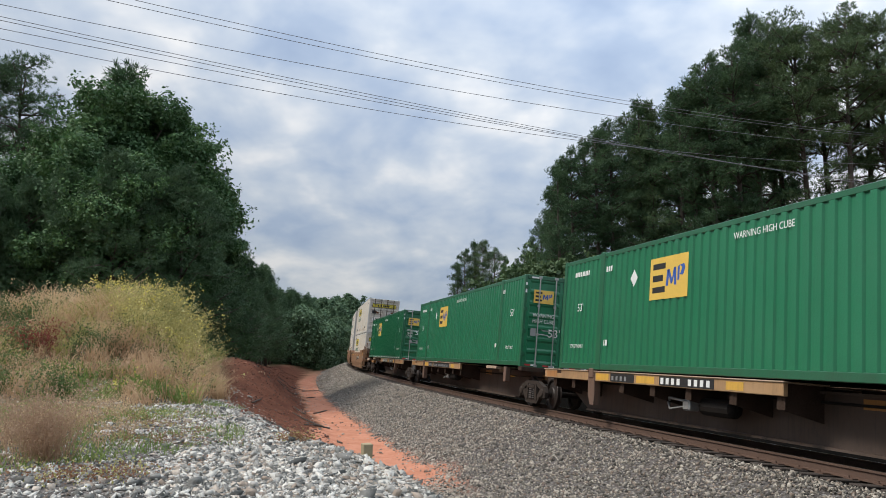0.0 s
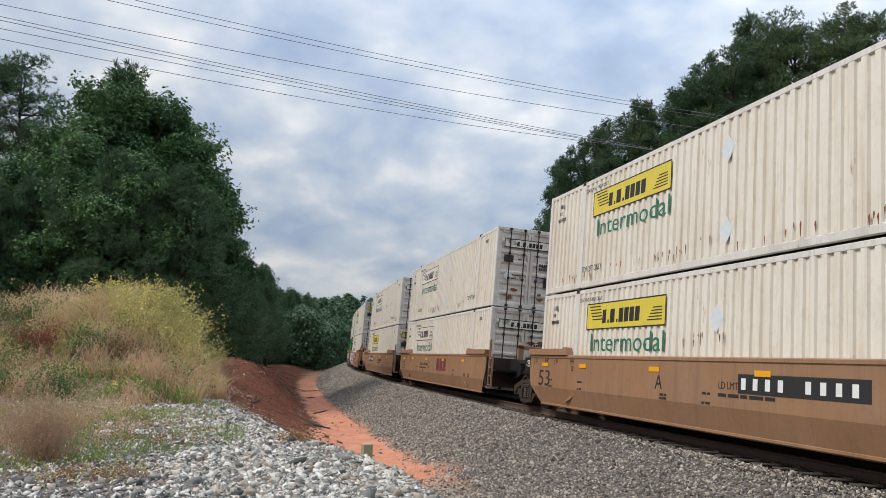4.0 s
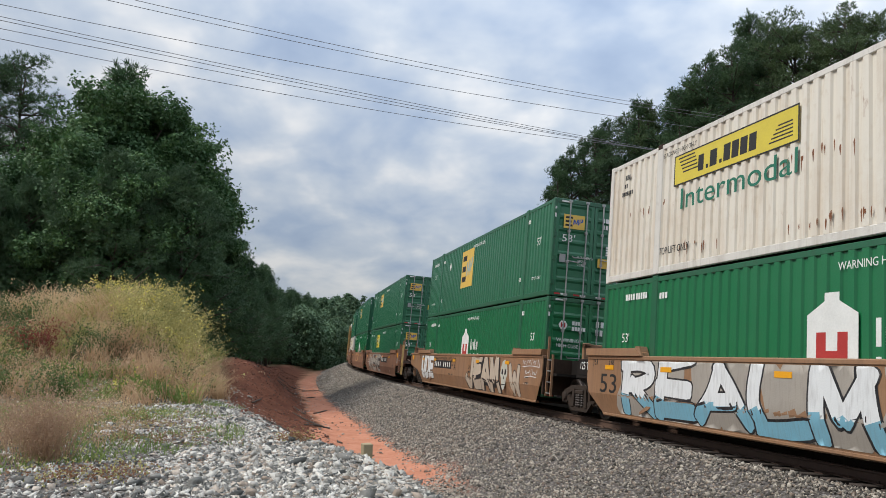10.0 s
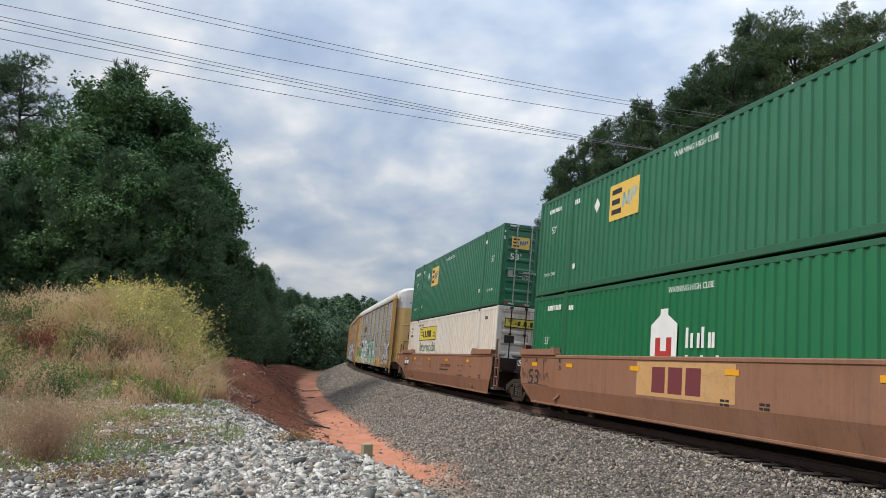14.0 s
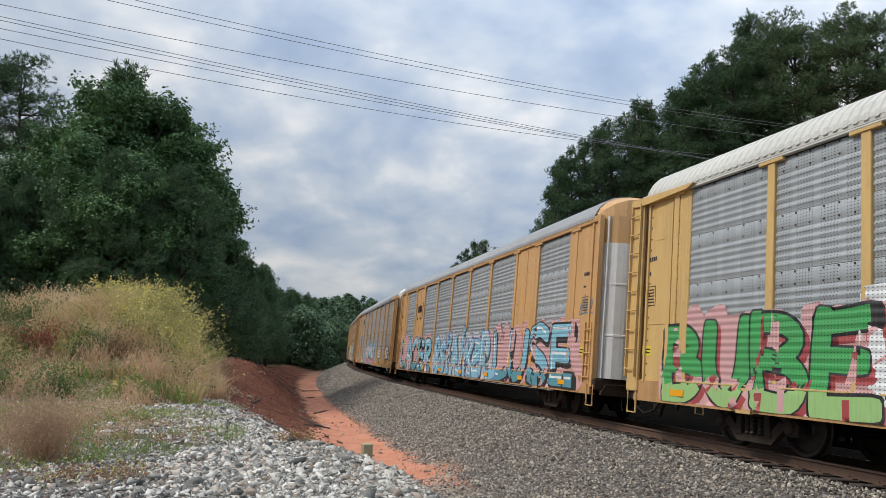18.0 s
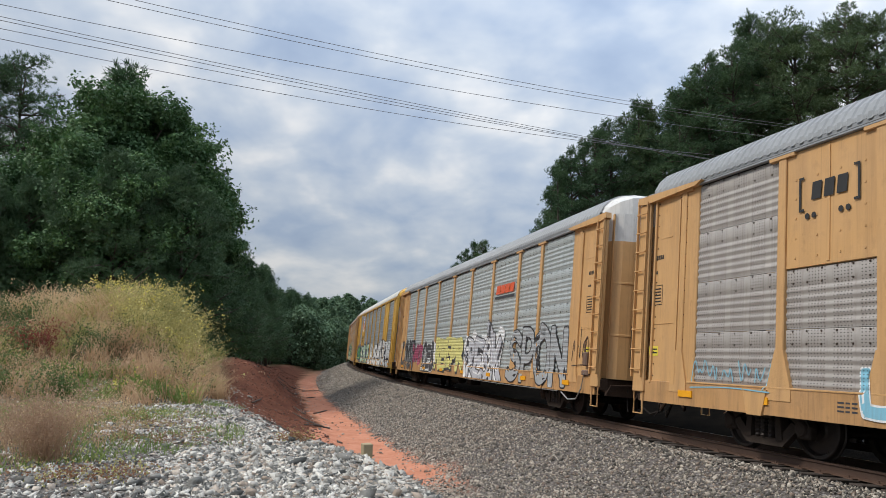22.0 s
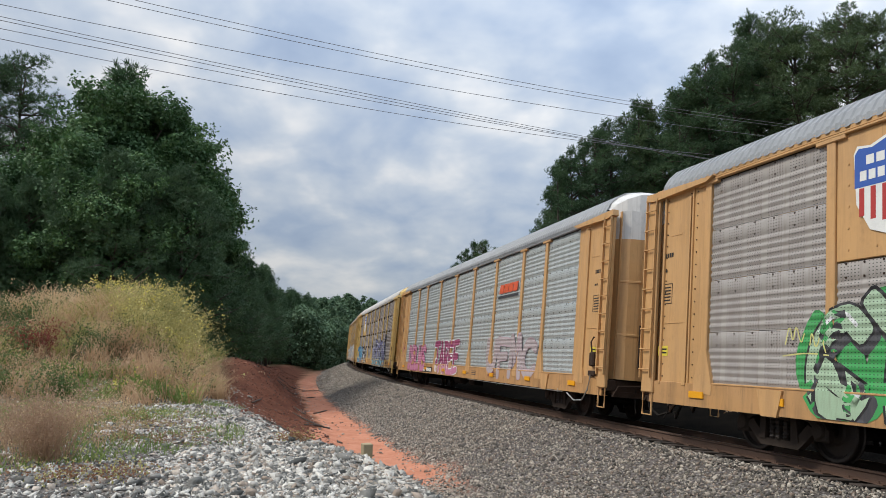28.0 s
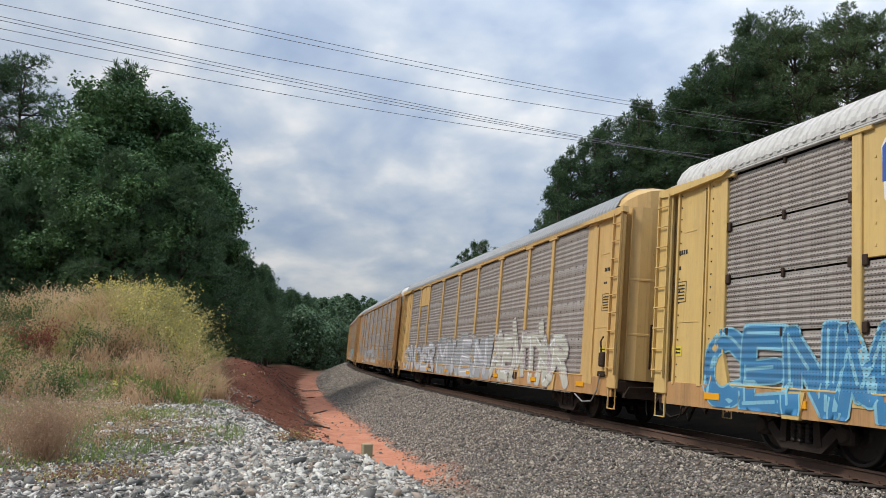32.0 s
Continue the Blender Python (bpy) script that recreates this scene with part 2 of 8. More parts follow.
M["bush_weed"] = foliage("yellow_green_weeds", (0.46, 0.40, 0.15), (0.66, 0.57, 0.24), (0.25, 0.245, 0.085))
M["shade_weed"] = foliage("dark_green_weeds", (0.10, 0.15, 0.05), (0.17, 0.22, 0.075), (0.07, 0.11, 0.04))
M["green_weed"] = foliage("green_weeds", (0.18, 0.26, 0.065), (0.30, 0.36, 0.10), (0.12, 0.20, 0.05))
M["olive_weed"] = foliage("olive_weeds", (0.46, 0.43, 0.165), (0.60, 0.54, 0.22), (0.32, 0.31, 0.11))
M["red_weed"] = foliage("reddened_weeds", (0.32, 0.070, 0.055), (0.38, 0.13, 0.08), (0.20, 0.06, 0.04))
M["leaf_litter"] = foliage("dead_leaf_litter", (0.30, 0.14, 0.075), (0.40, 0.22, 0.12), (0.18, 0.09, 0.05))
M["flower"] = foliage("yellow_flowers", (0.76, 0.66, 0.14), (0.80, 0.74, 0.28), (0.66, 0.52, 0.08))

# ---------- the track's line ----------
CANT = 0.0954
DS = 1.0
TS = np.arange(-560.0, 820.0, DS)
_sc = np.clip(TS, -15.0, 205.0)
TK = np.where(TS > 205, 0.0016, 0.0014144 + 4.972e-6 * _sc - 9.441e-8 * np.where(_sc > 0, _sc, 0) ** 2 / 2)
_i0 = int(np.argmin(abs(TS)))
_h = np.concatenate([[0], np.cumsum((TK[1:] + TK[:-1]) / 2 * DS)])
TH = _h - _h[_i0] - 0.25424
_hm = (TH[1:] + TH[:-1]) / 2
_x = np.concatenate([[0], np.cumsum(np.sin(_hm) * DS)])
_y = np.concatenate([[0], np.cumsum(np.cos(_hm) * DS)])
TX, TY = _x - _x[_i0] + 4.635, _y - _y[_i0] + 20.0


def on_track(s, off=0.0, z=0.0, cant=True):
    """A world point at distance s along the track, off to the camera's side of it, z over the rails."""
    h = np.interp(s, TS, TH)
    c = CANT if cant else 0.0
    lat, up_ = off * math.cos(c) - z * math.sin(c), z * math.cos(c) + off * math.sin(c)
    return np.array((np.interp(s, TS, TX) - math.cos(h) * lat, np.interp(s, TS, TY) + math.sin(h) * lat, up_))


def to_track(x, y):
    """s and off of world points (arrays)."""
    x, y = np.asarray(x, float), np.asarray(y, float)
    sel = np.arange(0, len(TS), 2)
    best = np.full(x.shape, 1e18)
    idx = np.zeros(x.shape, int)
    for i in sel:
        d = (x - TX[i]) ** 2 + (y - TY[i]) ** 2
        m = d < best
        best[m], idx[m] = d[m], i
    h = TH[idx]
    dx, dy = x - TX[idx], y - TY[idx]
    along = dx * np.sin(h) + dy * np.cos(h)
    return TS[idx] + along, -dx * np.cos(h) + dy * np.sin(h)


# ---------- mesh helpers ----------


class Geo:
    """Collects vertices and faces of one mesh."""

    def __init__(self):
        self.v, self.f = [], []

    def add(self, vs, fs):
        o = len(self.v)
        self.v += [tuple(p) for p in vs]
        self.f += [tuple(i + o for i in f) for f in fs]
        return self

    def box(self, x0, x1, y0, y1, z0, z1):
        vs = [(x, y, z) for x in (x0, x1) for y in (y0, y1) for z in (z0, z1)]
        return self.add(vs, [(0, 1, 3, 2), (4, 6, 7, 5), (0, 4, 5, 1), (2, 3, 7, 6), (0, 2, 6, 4), (1, 5, 7, 3)])

    def bevel_box(self, x0, x1, y0, y1, z0, z1, b=0.01):
        """A box with chamfered long edges in every direction."""
        vs, fs = [], []
        for sx in (0, 1):
            for sy in (0, 1):
                for sz in (0, 1):
                    c = [(x0, x1)[sx], (y0, y1)[sy], (z0, z1)[sz]]
                    d = [b if q == 0 else -b for q in (sx, sy, sz)]
                    for a in range(3):
                        p = [c[i] + (0 if i == a else d[i]) for i in range(3)]
                        vs.append(p)
        def n(sx, sy, sz, a):
            return (sx * 4 + sy * 2 + sz) * 3 + a
        for s in (0, 1):
            q = [n(s, 0, 0, 0), n(s, 1, 0, 0), n(s, 1, 1, 0), n(s, 0, 1, 0)]
            fs.append(q if s else q[::-1])
            q = [n(0, s, 0, 1), n(0, s, 1, 1), n(1, s, 1, 1), n(1, s, 0, 1)]
            fs.append(q if s else q[::-1])
            q = [n(0, 0, s, 2), n(1, 0, s, 2), n(1, 1, s, 2), n(0, 1, s, 2)]
            fs.append(q if s else q[::-1])
        for p in (0, 1):
            for r in (0, 1):
                fs.append([n(p, r, 0, 0), n(p, r, 1, 0), n(p, r, 1, 1), n(p, r, 0, 1)])
                fs.append([n(p, 0, r, 0), n(p, 1, r, 0), n(p, 1, r, 2), n(p, 0, r, 2)])
                fs.append([n(0, p, r, 1), n(1, p, r, 1), n(1, p, r, 2), n(0, p, r, 2)])
        for sx in (0, 1):
            for sy in (0, 1):
                for sz in (0, 1):
                    fs.append([n(sx, sy, sz, a) for a in range(3)])
        return self.add(vs, fs)

    def prism(self, pts, axis, a, b):
        """A polygon extruded along an axis (0, 1 or 2) from a to b; pts give the other two coordinates in order."""
        k = len(pts)
        vs = []
        for q in (a, b):
            for p in pts:
                w = list(p)
                w.insert(axis, q)
                vs.append(w)
        fs = [tuple(range(k))[::-1], tuple(range(k, 2 * k))] + [(i, (i + 1) % k, (i + 1) % k + k, i + k) for i in range(k)]
        return self.add(vs, fs)

    def tube(self, path, r, k=6, cap=True):
        """A round bar along a list of points; r is one radius or one for each point."""
        path = [Vector(p) for p in path]
        rr = r if isinstance(r, (list, tuple)) else [r] * len(path)
        vs, fs = [], []
        for i, p in enumerate(path):
            d = (path[min(i + 1, len(path) - 1)] - path[max(i - 1, 0)]).normalized()
            a = d.cross(Vector((0, 0, 1)) if abs(d.z) < 0.9 else Vector((1, 0, 0))).normalized()
            b = d.cross(a)
            for j in range(k):
                t = 2 * math.pi * j / k
                vs.append(p + (a * math.cos(t) + b * math.sin(t)) * rr[i])
        for i in range(len(path) - 1):
            for j in range(k):
                fs.append((i * k + j, i * k + (j + 1) % k, (i + 1) * k + (j + 1) % k, (i + 1) * k + j))
        if cap:
            fs += [tuple(range(k))[::-1], tuple(range((len(path) - 1) * k, len(path) * k))]
        return self.add(vs, fs)

    def disc(self, prof, axis, centre, k=20):
        """A turned shape: prof lists (distance along the axis, radius)."""
        vs, fs = [], []
        for q, r in prof:
            for j in range(k):
                t = 2 * math.pi * j / k
                w = [r * math.cos(t), r * math.sin(t)]
                w.insert(axis, q)
                vs.append([w[i] + centre[i] for i in range(3)])
        for i in range(len(prof) - 1):
            for j in range(k):
                fs.append((i * k + j, i * k + (j + 1) % k, (i + 1) * k + (j + 1) % k, (i + 1) * k + j))
        fs += [tuple(range(k)), tuple(range((len(prof) - 1) * k, len(prof) * k))]
        return self.add(vs, fs)

    def sheet(self, rows):
        """A skin over equal rows of points."""
        k = len(rows[0])
        vs = [p for r in rows for p in r]
        fs = [(i * k + j, i * k + j + 1, (i + 1) * k + j + 1, (i + 1) * k + j) for i in range(len(rows) - 1) for j in range(k - 1)]
        return self.add(vs, fs)


MESHES = {}


def mesh_of(name, g, material, smooth=False):
    me = bpy.data.meshes.new(name)
    if isinstance(g, Geo):
        me.from_pydata([tuple(map(float, p)) for p in g.v], [], g.f)
        bm = bmesh.new()
        bm.from_mesh(me)
        bmesh.ops.recalc_face_normals(bm, faces=bm.faces)
        bm.to_mesh(me)
        bm.free()
    else:
        v, f = g
        me.vertices.add(len(v))
        me.vertices.foreach_set("co", np.asarray(v, np.float32).ravel())
        f = np.asarray(f, np.int32)
        n, k = f.shape
        me.loops.add(n * k)
        me.loops.foreach_set("vertex_index", f.ravel())
        me.polygons.add(n)
        me.polygons.foreach_set("loop_start", np.arange(0, n * k, k, dtype=np.int32))
        me.update(calc_edges=True)
    me.materials.append(material)
    if smooth:
        me.polygons.foreach_set("use_smooth", np.ones(len(me.polygons), bool))
    return me


def part(name, g, material, parent=None, label="", key=None, at=None, smooth=False):
    """Links one mesh object under a thing or a part. key: alike pieces share one mesh; g may then be a function."""
    mat = M[material] if isinstance(material, str) else material
    if key is not None:
        key = (key, mat.name)
        if key not in MESHES:
            MESHES[key] = mesh_of(name, g() if callable(g) else g, mat, smooth)
        me = MESHES[key]
    else:
        me = mesh_of(name, g() if callable(g) else g, mat, smooth)
    ob = new(name, me)
    if parent is not None:
        ob.parent = parent
    if at is not None:
        ob.matrix_basis = at if isinstance(at, Matrix) else Matrix.Translation(at)
    if label:
        ob["label"] = label
    return ob


def thing(name, label, category, group="", kind=""):
    return tagged(new(name), label, category, group, kind)


def smoothstep(a, b, x):
    t = np.clip((np.asarray(x, float) - a) / (b - a), 0, 1)
    return t * t * (3 - 2 * t)


_grain = np.random.RandomState(7)
_G = _grain.rand(256, 256)


def value_noise(x, y):
    """Smooth 2D value noise, 0 to 1, for arrays."""
    xi, yi = np.floor(x).astype(int), np.floor(y).astype(int)
    fx, fy = x - xi, y - yi
    fx, fy = fx * fx * (3 - 2 * fx), fy * fy * (3 - 2 * fy)
    g = lambda a, b: _G[a % 256, b % 256]
    return (g(xi, yi) * (1 - fx) + g(xi + 1, yi) * fx) * (1 - fy) + (g(xi, yi + 1) * (1 - fx) + g(xi + 1, yi + 1) * fx) * fy


# ---------- ground: ballast bed, clay ditch, cut bank, gravel pad and weedy mound ----------
MOUND = (-13.9, 30.0)


def pad_crest(s):
    """How far from the track the gravel pad breaks off into the red bank."""
    return np.interp(s, [-8, -5, -2, 9, 14], [7.5, 8.0, 8.9, 10.6, 11.1])


def ground_z(x, y, s=None, off=None):
    x, y = np.asarray(x, float), np.asarray(y, float)
    if s is None:
        s, off = to_track(x, y)
    bed = np.interp(off, [-60, -24, -11, -5.2, -4.2, -1.9, -1.3, 1.35, 1.9, 4.8, 5.3, 6.3, 6.8],
                    [3.4, 2.4, -0.3, -1.15, -1.1, -0.42, -0.33, -0.07, -0.06, -1.14, -1.2, -1.2, -1.1])
    near = 1 - smoothstep(9.0, 17.0, s)
    ditch_end = 1 - smoothstep(-8.0, 0.0, s)
    bed = np.where(off > 3.2, bed + ditch_end * np.clip((off - 3.2) / 2.5, 0, 1) * 0.60, bed)
    bank_top = np.interp(s, [10, 20, 35, 50, 70, 100], [1.2, 1.35, 0.95, 0.45, 0.0, -0.2])
    bank = np.interp(off - 6.7, [0, 0.6, 2.6, 3.4, 8, 40], [0, 0.12, 0.93, 1.0, 1.12, 1.3]) * (bank_top + 1.15) - 1.15
    q = np.clip((off - 6.7) / (pad_crest(s) - 6.7), 0, 12)
    pad = np.interp(q, [0, 0.15, 0.85, 1.1, 2.5, 8], [0, 0.08, 0.90, 1.0, 1.08, 1.12]) * 1.28 - 1.2 + 0.15
    pad = np.maximum(pad, np.where(s < -2, -0.6, -1.2))
    left = bank * (1 - near) + pad * near
    z = np.where(off > 6.7, np.where(off > 6.7, np.maximum(left, bed * 0 - 1.2), 0), bed)
    d2 = ((x - MOUND[0]) / 7.4) ** 2 + ((y - MOUND[1]) / 5.6) ** 2
    z = z + np.where(off > 9.0, 2.1 * np.exp(-d2 ** 1.3), 0) * smoothstep(10.3, 13.0, off)
    far_left = smoothstep(16, 45, off)
    z = z + far_left * 0.8 + 0.35 * (value_noise(x * 0.13, y * 0.13) - 0.5) * smoothstep(8, 20, np.abs(off))
    amp = np.where(np.abs(off) < 2.0, 0.01, 0.07) + 0.20 * smoothstep(6.8, 7.6, off) * (1 - smoothstep(10.0, 12.0, off)) * smoothstep(10, 16, s)
    z = z + amp * (value_noise(x * 1.7, y * 1.7) - 0.5) + 0.5 * amp * (value_noise(x * 4.3 + 9, y * 4.3) - 0.5)
    return z


def ground_material():
    k = Mat("ground_surface", 0.92)
    pos = k.n.new("ShaderNodeNewGeometry").outputs["Position"]
    at = k.n.new("ShaderNodeAttribute")
    at.attribute_name = "zone"
    sp = k.n.new("ShaderNodeSeparateXYZ")
    k.l.new(at.outputs["Vector"], sp.inputs[0])
    ballast_w, clay_w, bank_w = sp.outputs[0], sp.outputs[1], sp.outputs[2]
    fine = k.noise(9, world=True, detail=5)
    mid = k.noise(1.6, world=True, detail=5)
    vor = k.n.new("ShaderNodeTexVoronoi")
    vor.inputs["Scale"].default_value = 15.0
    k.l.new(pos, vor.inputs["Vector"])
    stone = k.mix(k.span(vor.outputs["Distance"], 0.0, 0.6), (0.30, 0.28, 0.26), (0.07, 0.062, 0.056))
    sepc = k.n.new("ShaderNodeSeparateColor")
    k.l.new(vor.outputs["Color"], sepc.inputs[0])
    stone = k.mix(k.math("MULTIPLY", sepc.outputs[0], 0.5), stone, (0.17, 0.15, 0.14))
    stone = k.mix(k.math("MULTIPLY", k.span(mid, 0.45, 0.7), 0.35), stone, (0.16, 0.13, 0.11))
    clay = k.mix(k.span(mid, 0.35, 0.68), (0.56, 0.265, 0.175), (0.46, 0.195, 0.12))
    clay = k.mix(k.math("MULTIPLY", k.span(fine, 0.55, 0.7), 0.5), clay, (0.36, 0.145, 0.085))
    bank = k.mix(k.span(mid, 0.35, 0.7), (0.185, 0.080, 0.052), (0.115, 0.052, 0.036))
    bank = k.mix(k.math("MULTIPLY", k.span(fine, 0.5, 0.72), 0.5), bank, (0.11, 0.050, 0.034))
    soil = k.mix(k.span(mid, 0.4, 0.65), (0.22, 0.16, 0.098), (0.115, 0.105, 0.052))
    soil = k.mix(k.math("MULTIPLY", k.span(fine, 0.5, 0.7), 0.6), soil, (0.30, 0.235, 0.15))
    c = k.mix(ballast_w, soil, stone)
    c = k.mix(bank_w, c, bank)
    c = k.mix(clay_w, c, clay)
    # up to 1: shade painted near-black over track grime; up to 2: bare soil
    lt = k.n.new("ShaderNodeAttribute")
    lt.attribute_name = "shade_soil"
    sooty_shade = k.mix(k.span(mid, 0.35, 0.7), (0.008, 0.007, 0.006), (0.004, 0.004, 0.004))
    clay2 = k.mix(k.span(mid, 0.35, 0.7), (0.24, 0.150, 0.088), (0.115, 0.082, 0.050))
    shade_soil = k.mix(k.span(lt.outputs["Fac"], 1.0, 2.0), sooty_shade, clay2)
    c = k.mix(k.math("MINIMUM", lt.outputs["Fac"], 1.0), c, shade_soil)
    k.base(c)
    k.bump(vor.outputs["Distance"], 0.05, 0.7)
    k.bump(fine, 0.04, 0.6)
    k.b.inputs["Specular IOR Level"].default_value = 0.0
    return k.done()


def axis_cells(lo, hi, fine_lo, fine_hi, step):
    """Grid lines: even in the middle, growing outwards."""
    a = list(np.arange(fine_lo, fine_hi + 1e-6, step))
    st, q = step, fine_hi
    while q < hi:
        st *= 1.18
        q += st
        a.append(min(q, hi))
    st, q = step, fine_lo
    while q > lo:
        st *= 1.18
        q -= st
        a.insert(0, max(q, lo))
    return np.array(a)


def build_ground():
    gx, gy = axis_cells(-1800, 1800, -24, 16, 0.22), axis_cells(-1800, 2400, 3, 60, 0.22)
    X, Y = np.meshgrid(gx, gy, indexing="ij")
    s, off = to_track(X.ravel(), Y.ravel())
    x, y = X.ravel(), Y.ravel()
    z = ground_z(x, y, s, off)
    nx, ny = X.shape
    i = np.arange(nx * ny).reshape(nx, ny)
    f = np.stack([i[:-1, :-1], i[1:, :-1], i[1:, 1:], i[:-1, 1:]], -1).reshape(-1, 4)
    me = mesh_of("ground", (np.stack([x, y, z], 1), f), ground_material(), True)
    wob = 0.5 * (value_noise(x * 0.9, y * 0.9) - 0.5) + 0.35 * (value_noise(x * 2.7, y * 2.7) - 0.5)
    w = off + wob
    ballast = smoothstep(-6.0, -5.0, w) * (1 - smoothstep(5.0, 5.3, w))
    near = 1 - smoothstep(10.0, 15.0, s + 2 * wob)
    crest = pad_crest(s)
    pad = smoothstep(crest - 0.7, crest - 0.35, w) * (1 - smoothstep(15.0, 19.0, w)) * near * np.maximum(1 - smoothstep(21.0, 25.0, y + 3 * wob), 1 - smoothstep(11.0, 11.6, w))
    thin = smoothstep(-0.29, -0.42, x / np.maximum(y, 1.0) + 0.16 * (value_noise(x * 0.8 + 5, y * 0.8) - 0.5) + 0.10 * (value_noise(x * 2.8 + 5, y * 2.8) - 0.5))
    pad = pad * (1 - 0.85 * thin)
    tail = (1 - smoothstep(-5.0, -1.0, s)) * smoothstep(4.8, 5.2, w) * (1 - smoothstep(18, 24, w))
    ballast = np.clip(ballast + pad + tail, 0, 1)
    foot = 6.4 + 1.25 * (1 - smoothstep(5.0, 13.0, s))
    low_edge = 4.75 - 0.35 * (1 - smoothstep(0.0, 8.0, s))
    clay = smoothstep(low_edge, low_edge + 0.3, w) * (1 - smoothstep(foot, foot + 0.35, w)) * smoothstep(-3.5, -0.5, s + 2 * wob)
    clay = clay * (1 - 0.75 * smoothstep(60, 110, s))
    bank = smoothstep(foot, foot + 0.3, w) * np.where(near > 0.5, 1 - smoothstep(crest - 0.6, crest + 0.2, w), 1 - smoothstep(9.8, 11.4, w)) * smoothstep(-5.5, -3.5, s) * (1 - smoothstep(80, 120, s))
    col = me.attributes.new("zone", "FLOAT_VECTOR", "POINT")
    col.data.foreach_set("vector", np.stack([ballast, clay, bank], 1).astype(np.float32).ravel())
    # painted shade between the rails, behind the track and below the left trees
    lit = me.attributes.new("shade_soil", "FLOAT", "POINT")
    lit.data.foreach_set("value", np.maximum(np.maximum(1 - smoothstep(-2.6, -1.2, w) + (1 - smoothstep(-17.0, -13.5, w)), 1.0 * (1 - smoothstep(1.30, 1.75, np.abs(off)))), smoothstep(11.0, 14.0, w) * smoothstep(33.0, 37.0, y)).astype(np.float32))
    ob = new("ground", me)
    tagged(ob, "gravel, red clay ditch, cut bank and weedy soil beside the track", "ground", kind="structure")
    return ob


build_ground()


# ---------- stones ----------
def stone_field(name, xy, zs, size, seed, material, label, flat=0.7, sharp=False):
    """Loose stones: squashed, turned and broken blocks, all in one mesh."""
    rng = np.random.RandomState(seed)
    base = np.array([(x, y, z) for x in (-0.8, 0.8) for y in (-0.8, 0.8) for z in (-0.8, 0.8)], float)
    tri = np.array([(0, 1, 3), (0, 3, 2), (4, 6, 7), (4, 7, 5), (0, 4, 5), (0, 5, 1), (2, 3, 7), (2, 7, 6), (0, 2, 6), (0, 6, 4), (1, 5, 7), (1, 7, 3)])
    if sharp:
        base = np.array([(1, 0, 0), (-1, 0, 0), (0, 1, 0), (0, -1, 0), (0, 0, 1), (0, 0, -1)], float) * 1.1
        tri = np.array([(0, 2, 4), (2, 1, 4), (1, 3, 4), (3, 0, 4), (2, 0, 5), (1, 2, 5), (3, 1, 5), (0, 3, 5)])
    n = len(xy)
    jit = 1 + 0.85 * (rng.rand(n, len(base), 3) - 0.5)
    sc = size * np.exp(rng.randn(n, 1, 1) * 0.33) * 0.5 * np.stack([1 + 0.5 * rng.rand(n), 0.75 + 0.4 * rng.rand(n), flat * (0.7 + 0.5 * rng.rand(n))], 1)[:, None, :]
    v = (base[None] * jit + (0.35 * (rng.rand(n, len(base), 3) - 0.5) if sharp else 0)) * sc
    a, t = rng.rand(n) * 6.283, (rng.rand(n) - 0.5) * 2.2
    ct, st_ = np.cos(t)[:, None], np.sin(t)[:, None]
    v = np.stack([v[..., 0] * ct - v[..., 2] * st_, v[..., 1], v[..., 0] * st_ + v[..., 2] * ct], -1)
    ca, sa = np.cos(a)[:, None], np.sin(a)[:, None]
    v = np.stack([v[..., 0] * ca - v[..., 1] * sa, v[..., 0] * sa + v[..., 1] * ca, v[..., 2]], -1)
    v = v + np.stack([xy[:, 0], xy[:, 1], zs + size * 0.08], 1)[:, None, :]
    f = tri[None] + (np.arange(n) * len(base))[:, None, None]
    ob = new(name, mesh_of(name, (v.reshape(-1, 3), f.reshape(-1, 3)), material))
    return tagged(ob, label, "gravel", kind="stuff")


def stone_material(name, light, mid_, dark, tint):
    k = Mat(name, 0.85)
    r = k.island()
    c = k.mix(k.span(r, 0.0, 0.55), dark, mid_)
    c = k.mix(k.span(r, 0.5, 1.0), c, light)
    c = k.mix(k.math("MULTIPLY", k.math("GREATER_THAN", k.math("FRACT", k.math("MULTIPLY", r, 37.0)), 0.84), 0.6), c, tint)
    k.base(c)
    k.over(k.math("MULTIPLY", k.span(k.noise(30, world=True), 0.4, 0.7), 0.35), dark)
    k.bump(k.noise(45, world=True, detail=3), 0.008)
    return k.done()


M["riprap"] = stone_material("pale_crushed_stone", (0.76, 0.72, 0.64), (0.31, 0.295, 0.262), (0.055, 0.058, 0.054), (0.44, 0.33, 0.24))
M["ballast"] = stone_material("grey_brown_ballast", (0.53, 0.465, 0.378), (0.212, 0.184, 0.148), (0.038, 0.034, 0.029), (0.27, 0.19, 0.14))


M["clod"] = stone_material("red_brown_clods", (0.24, 0.085, 0.045), (0.17, 0.060, 0.034), (0.085, 0.038, 0.026), (0.07, 0.05, 0.04))


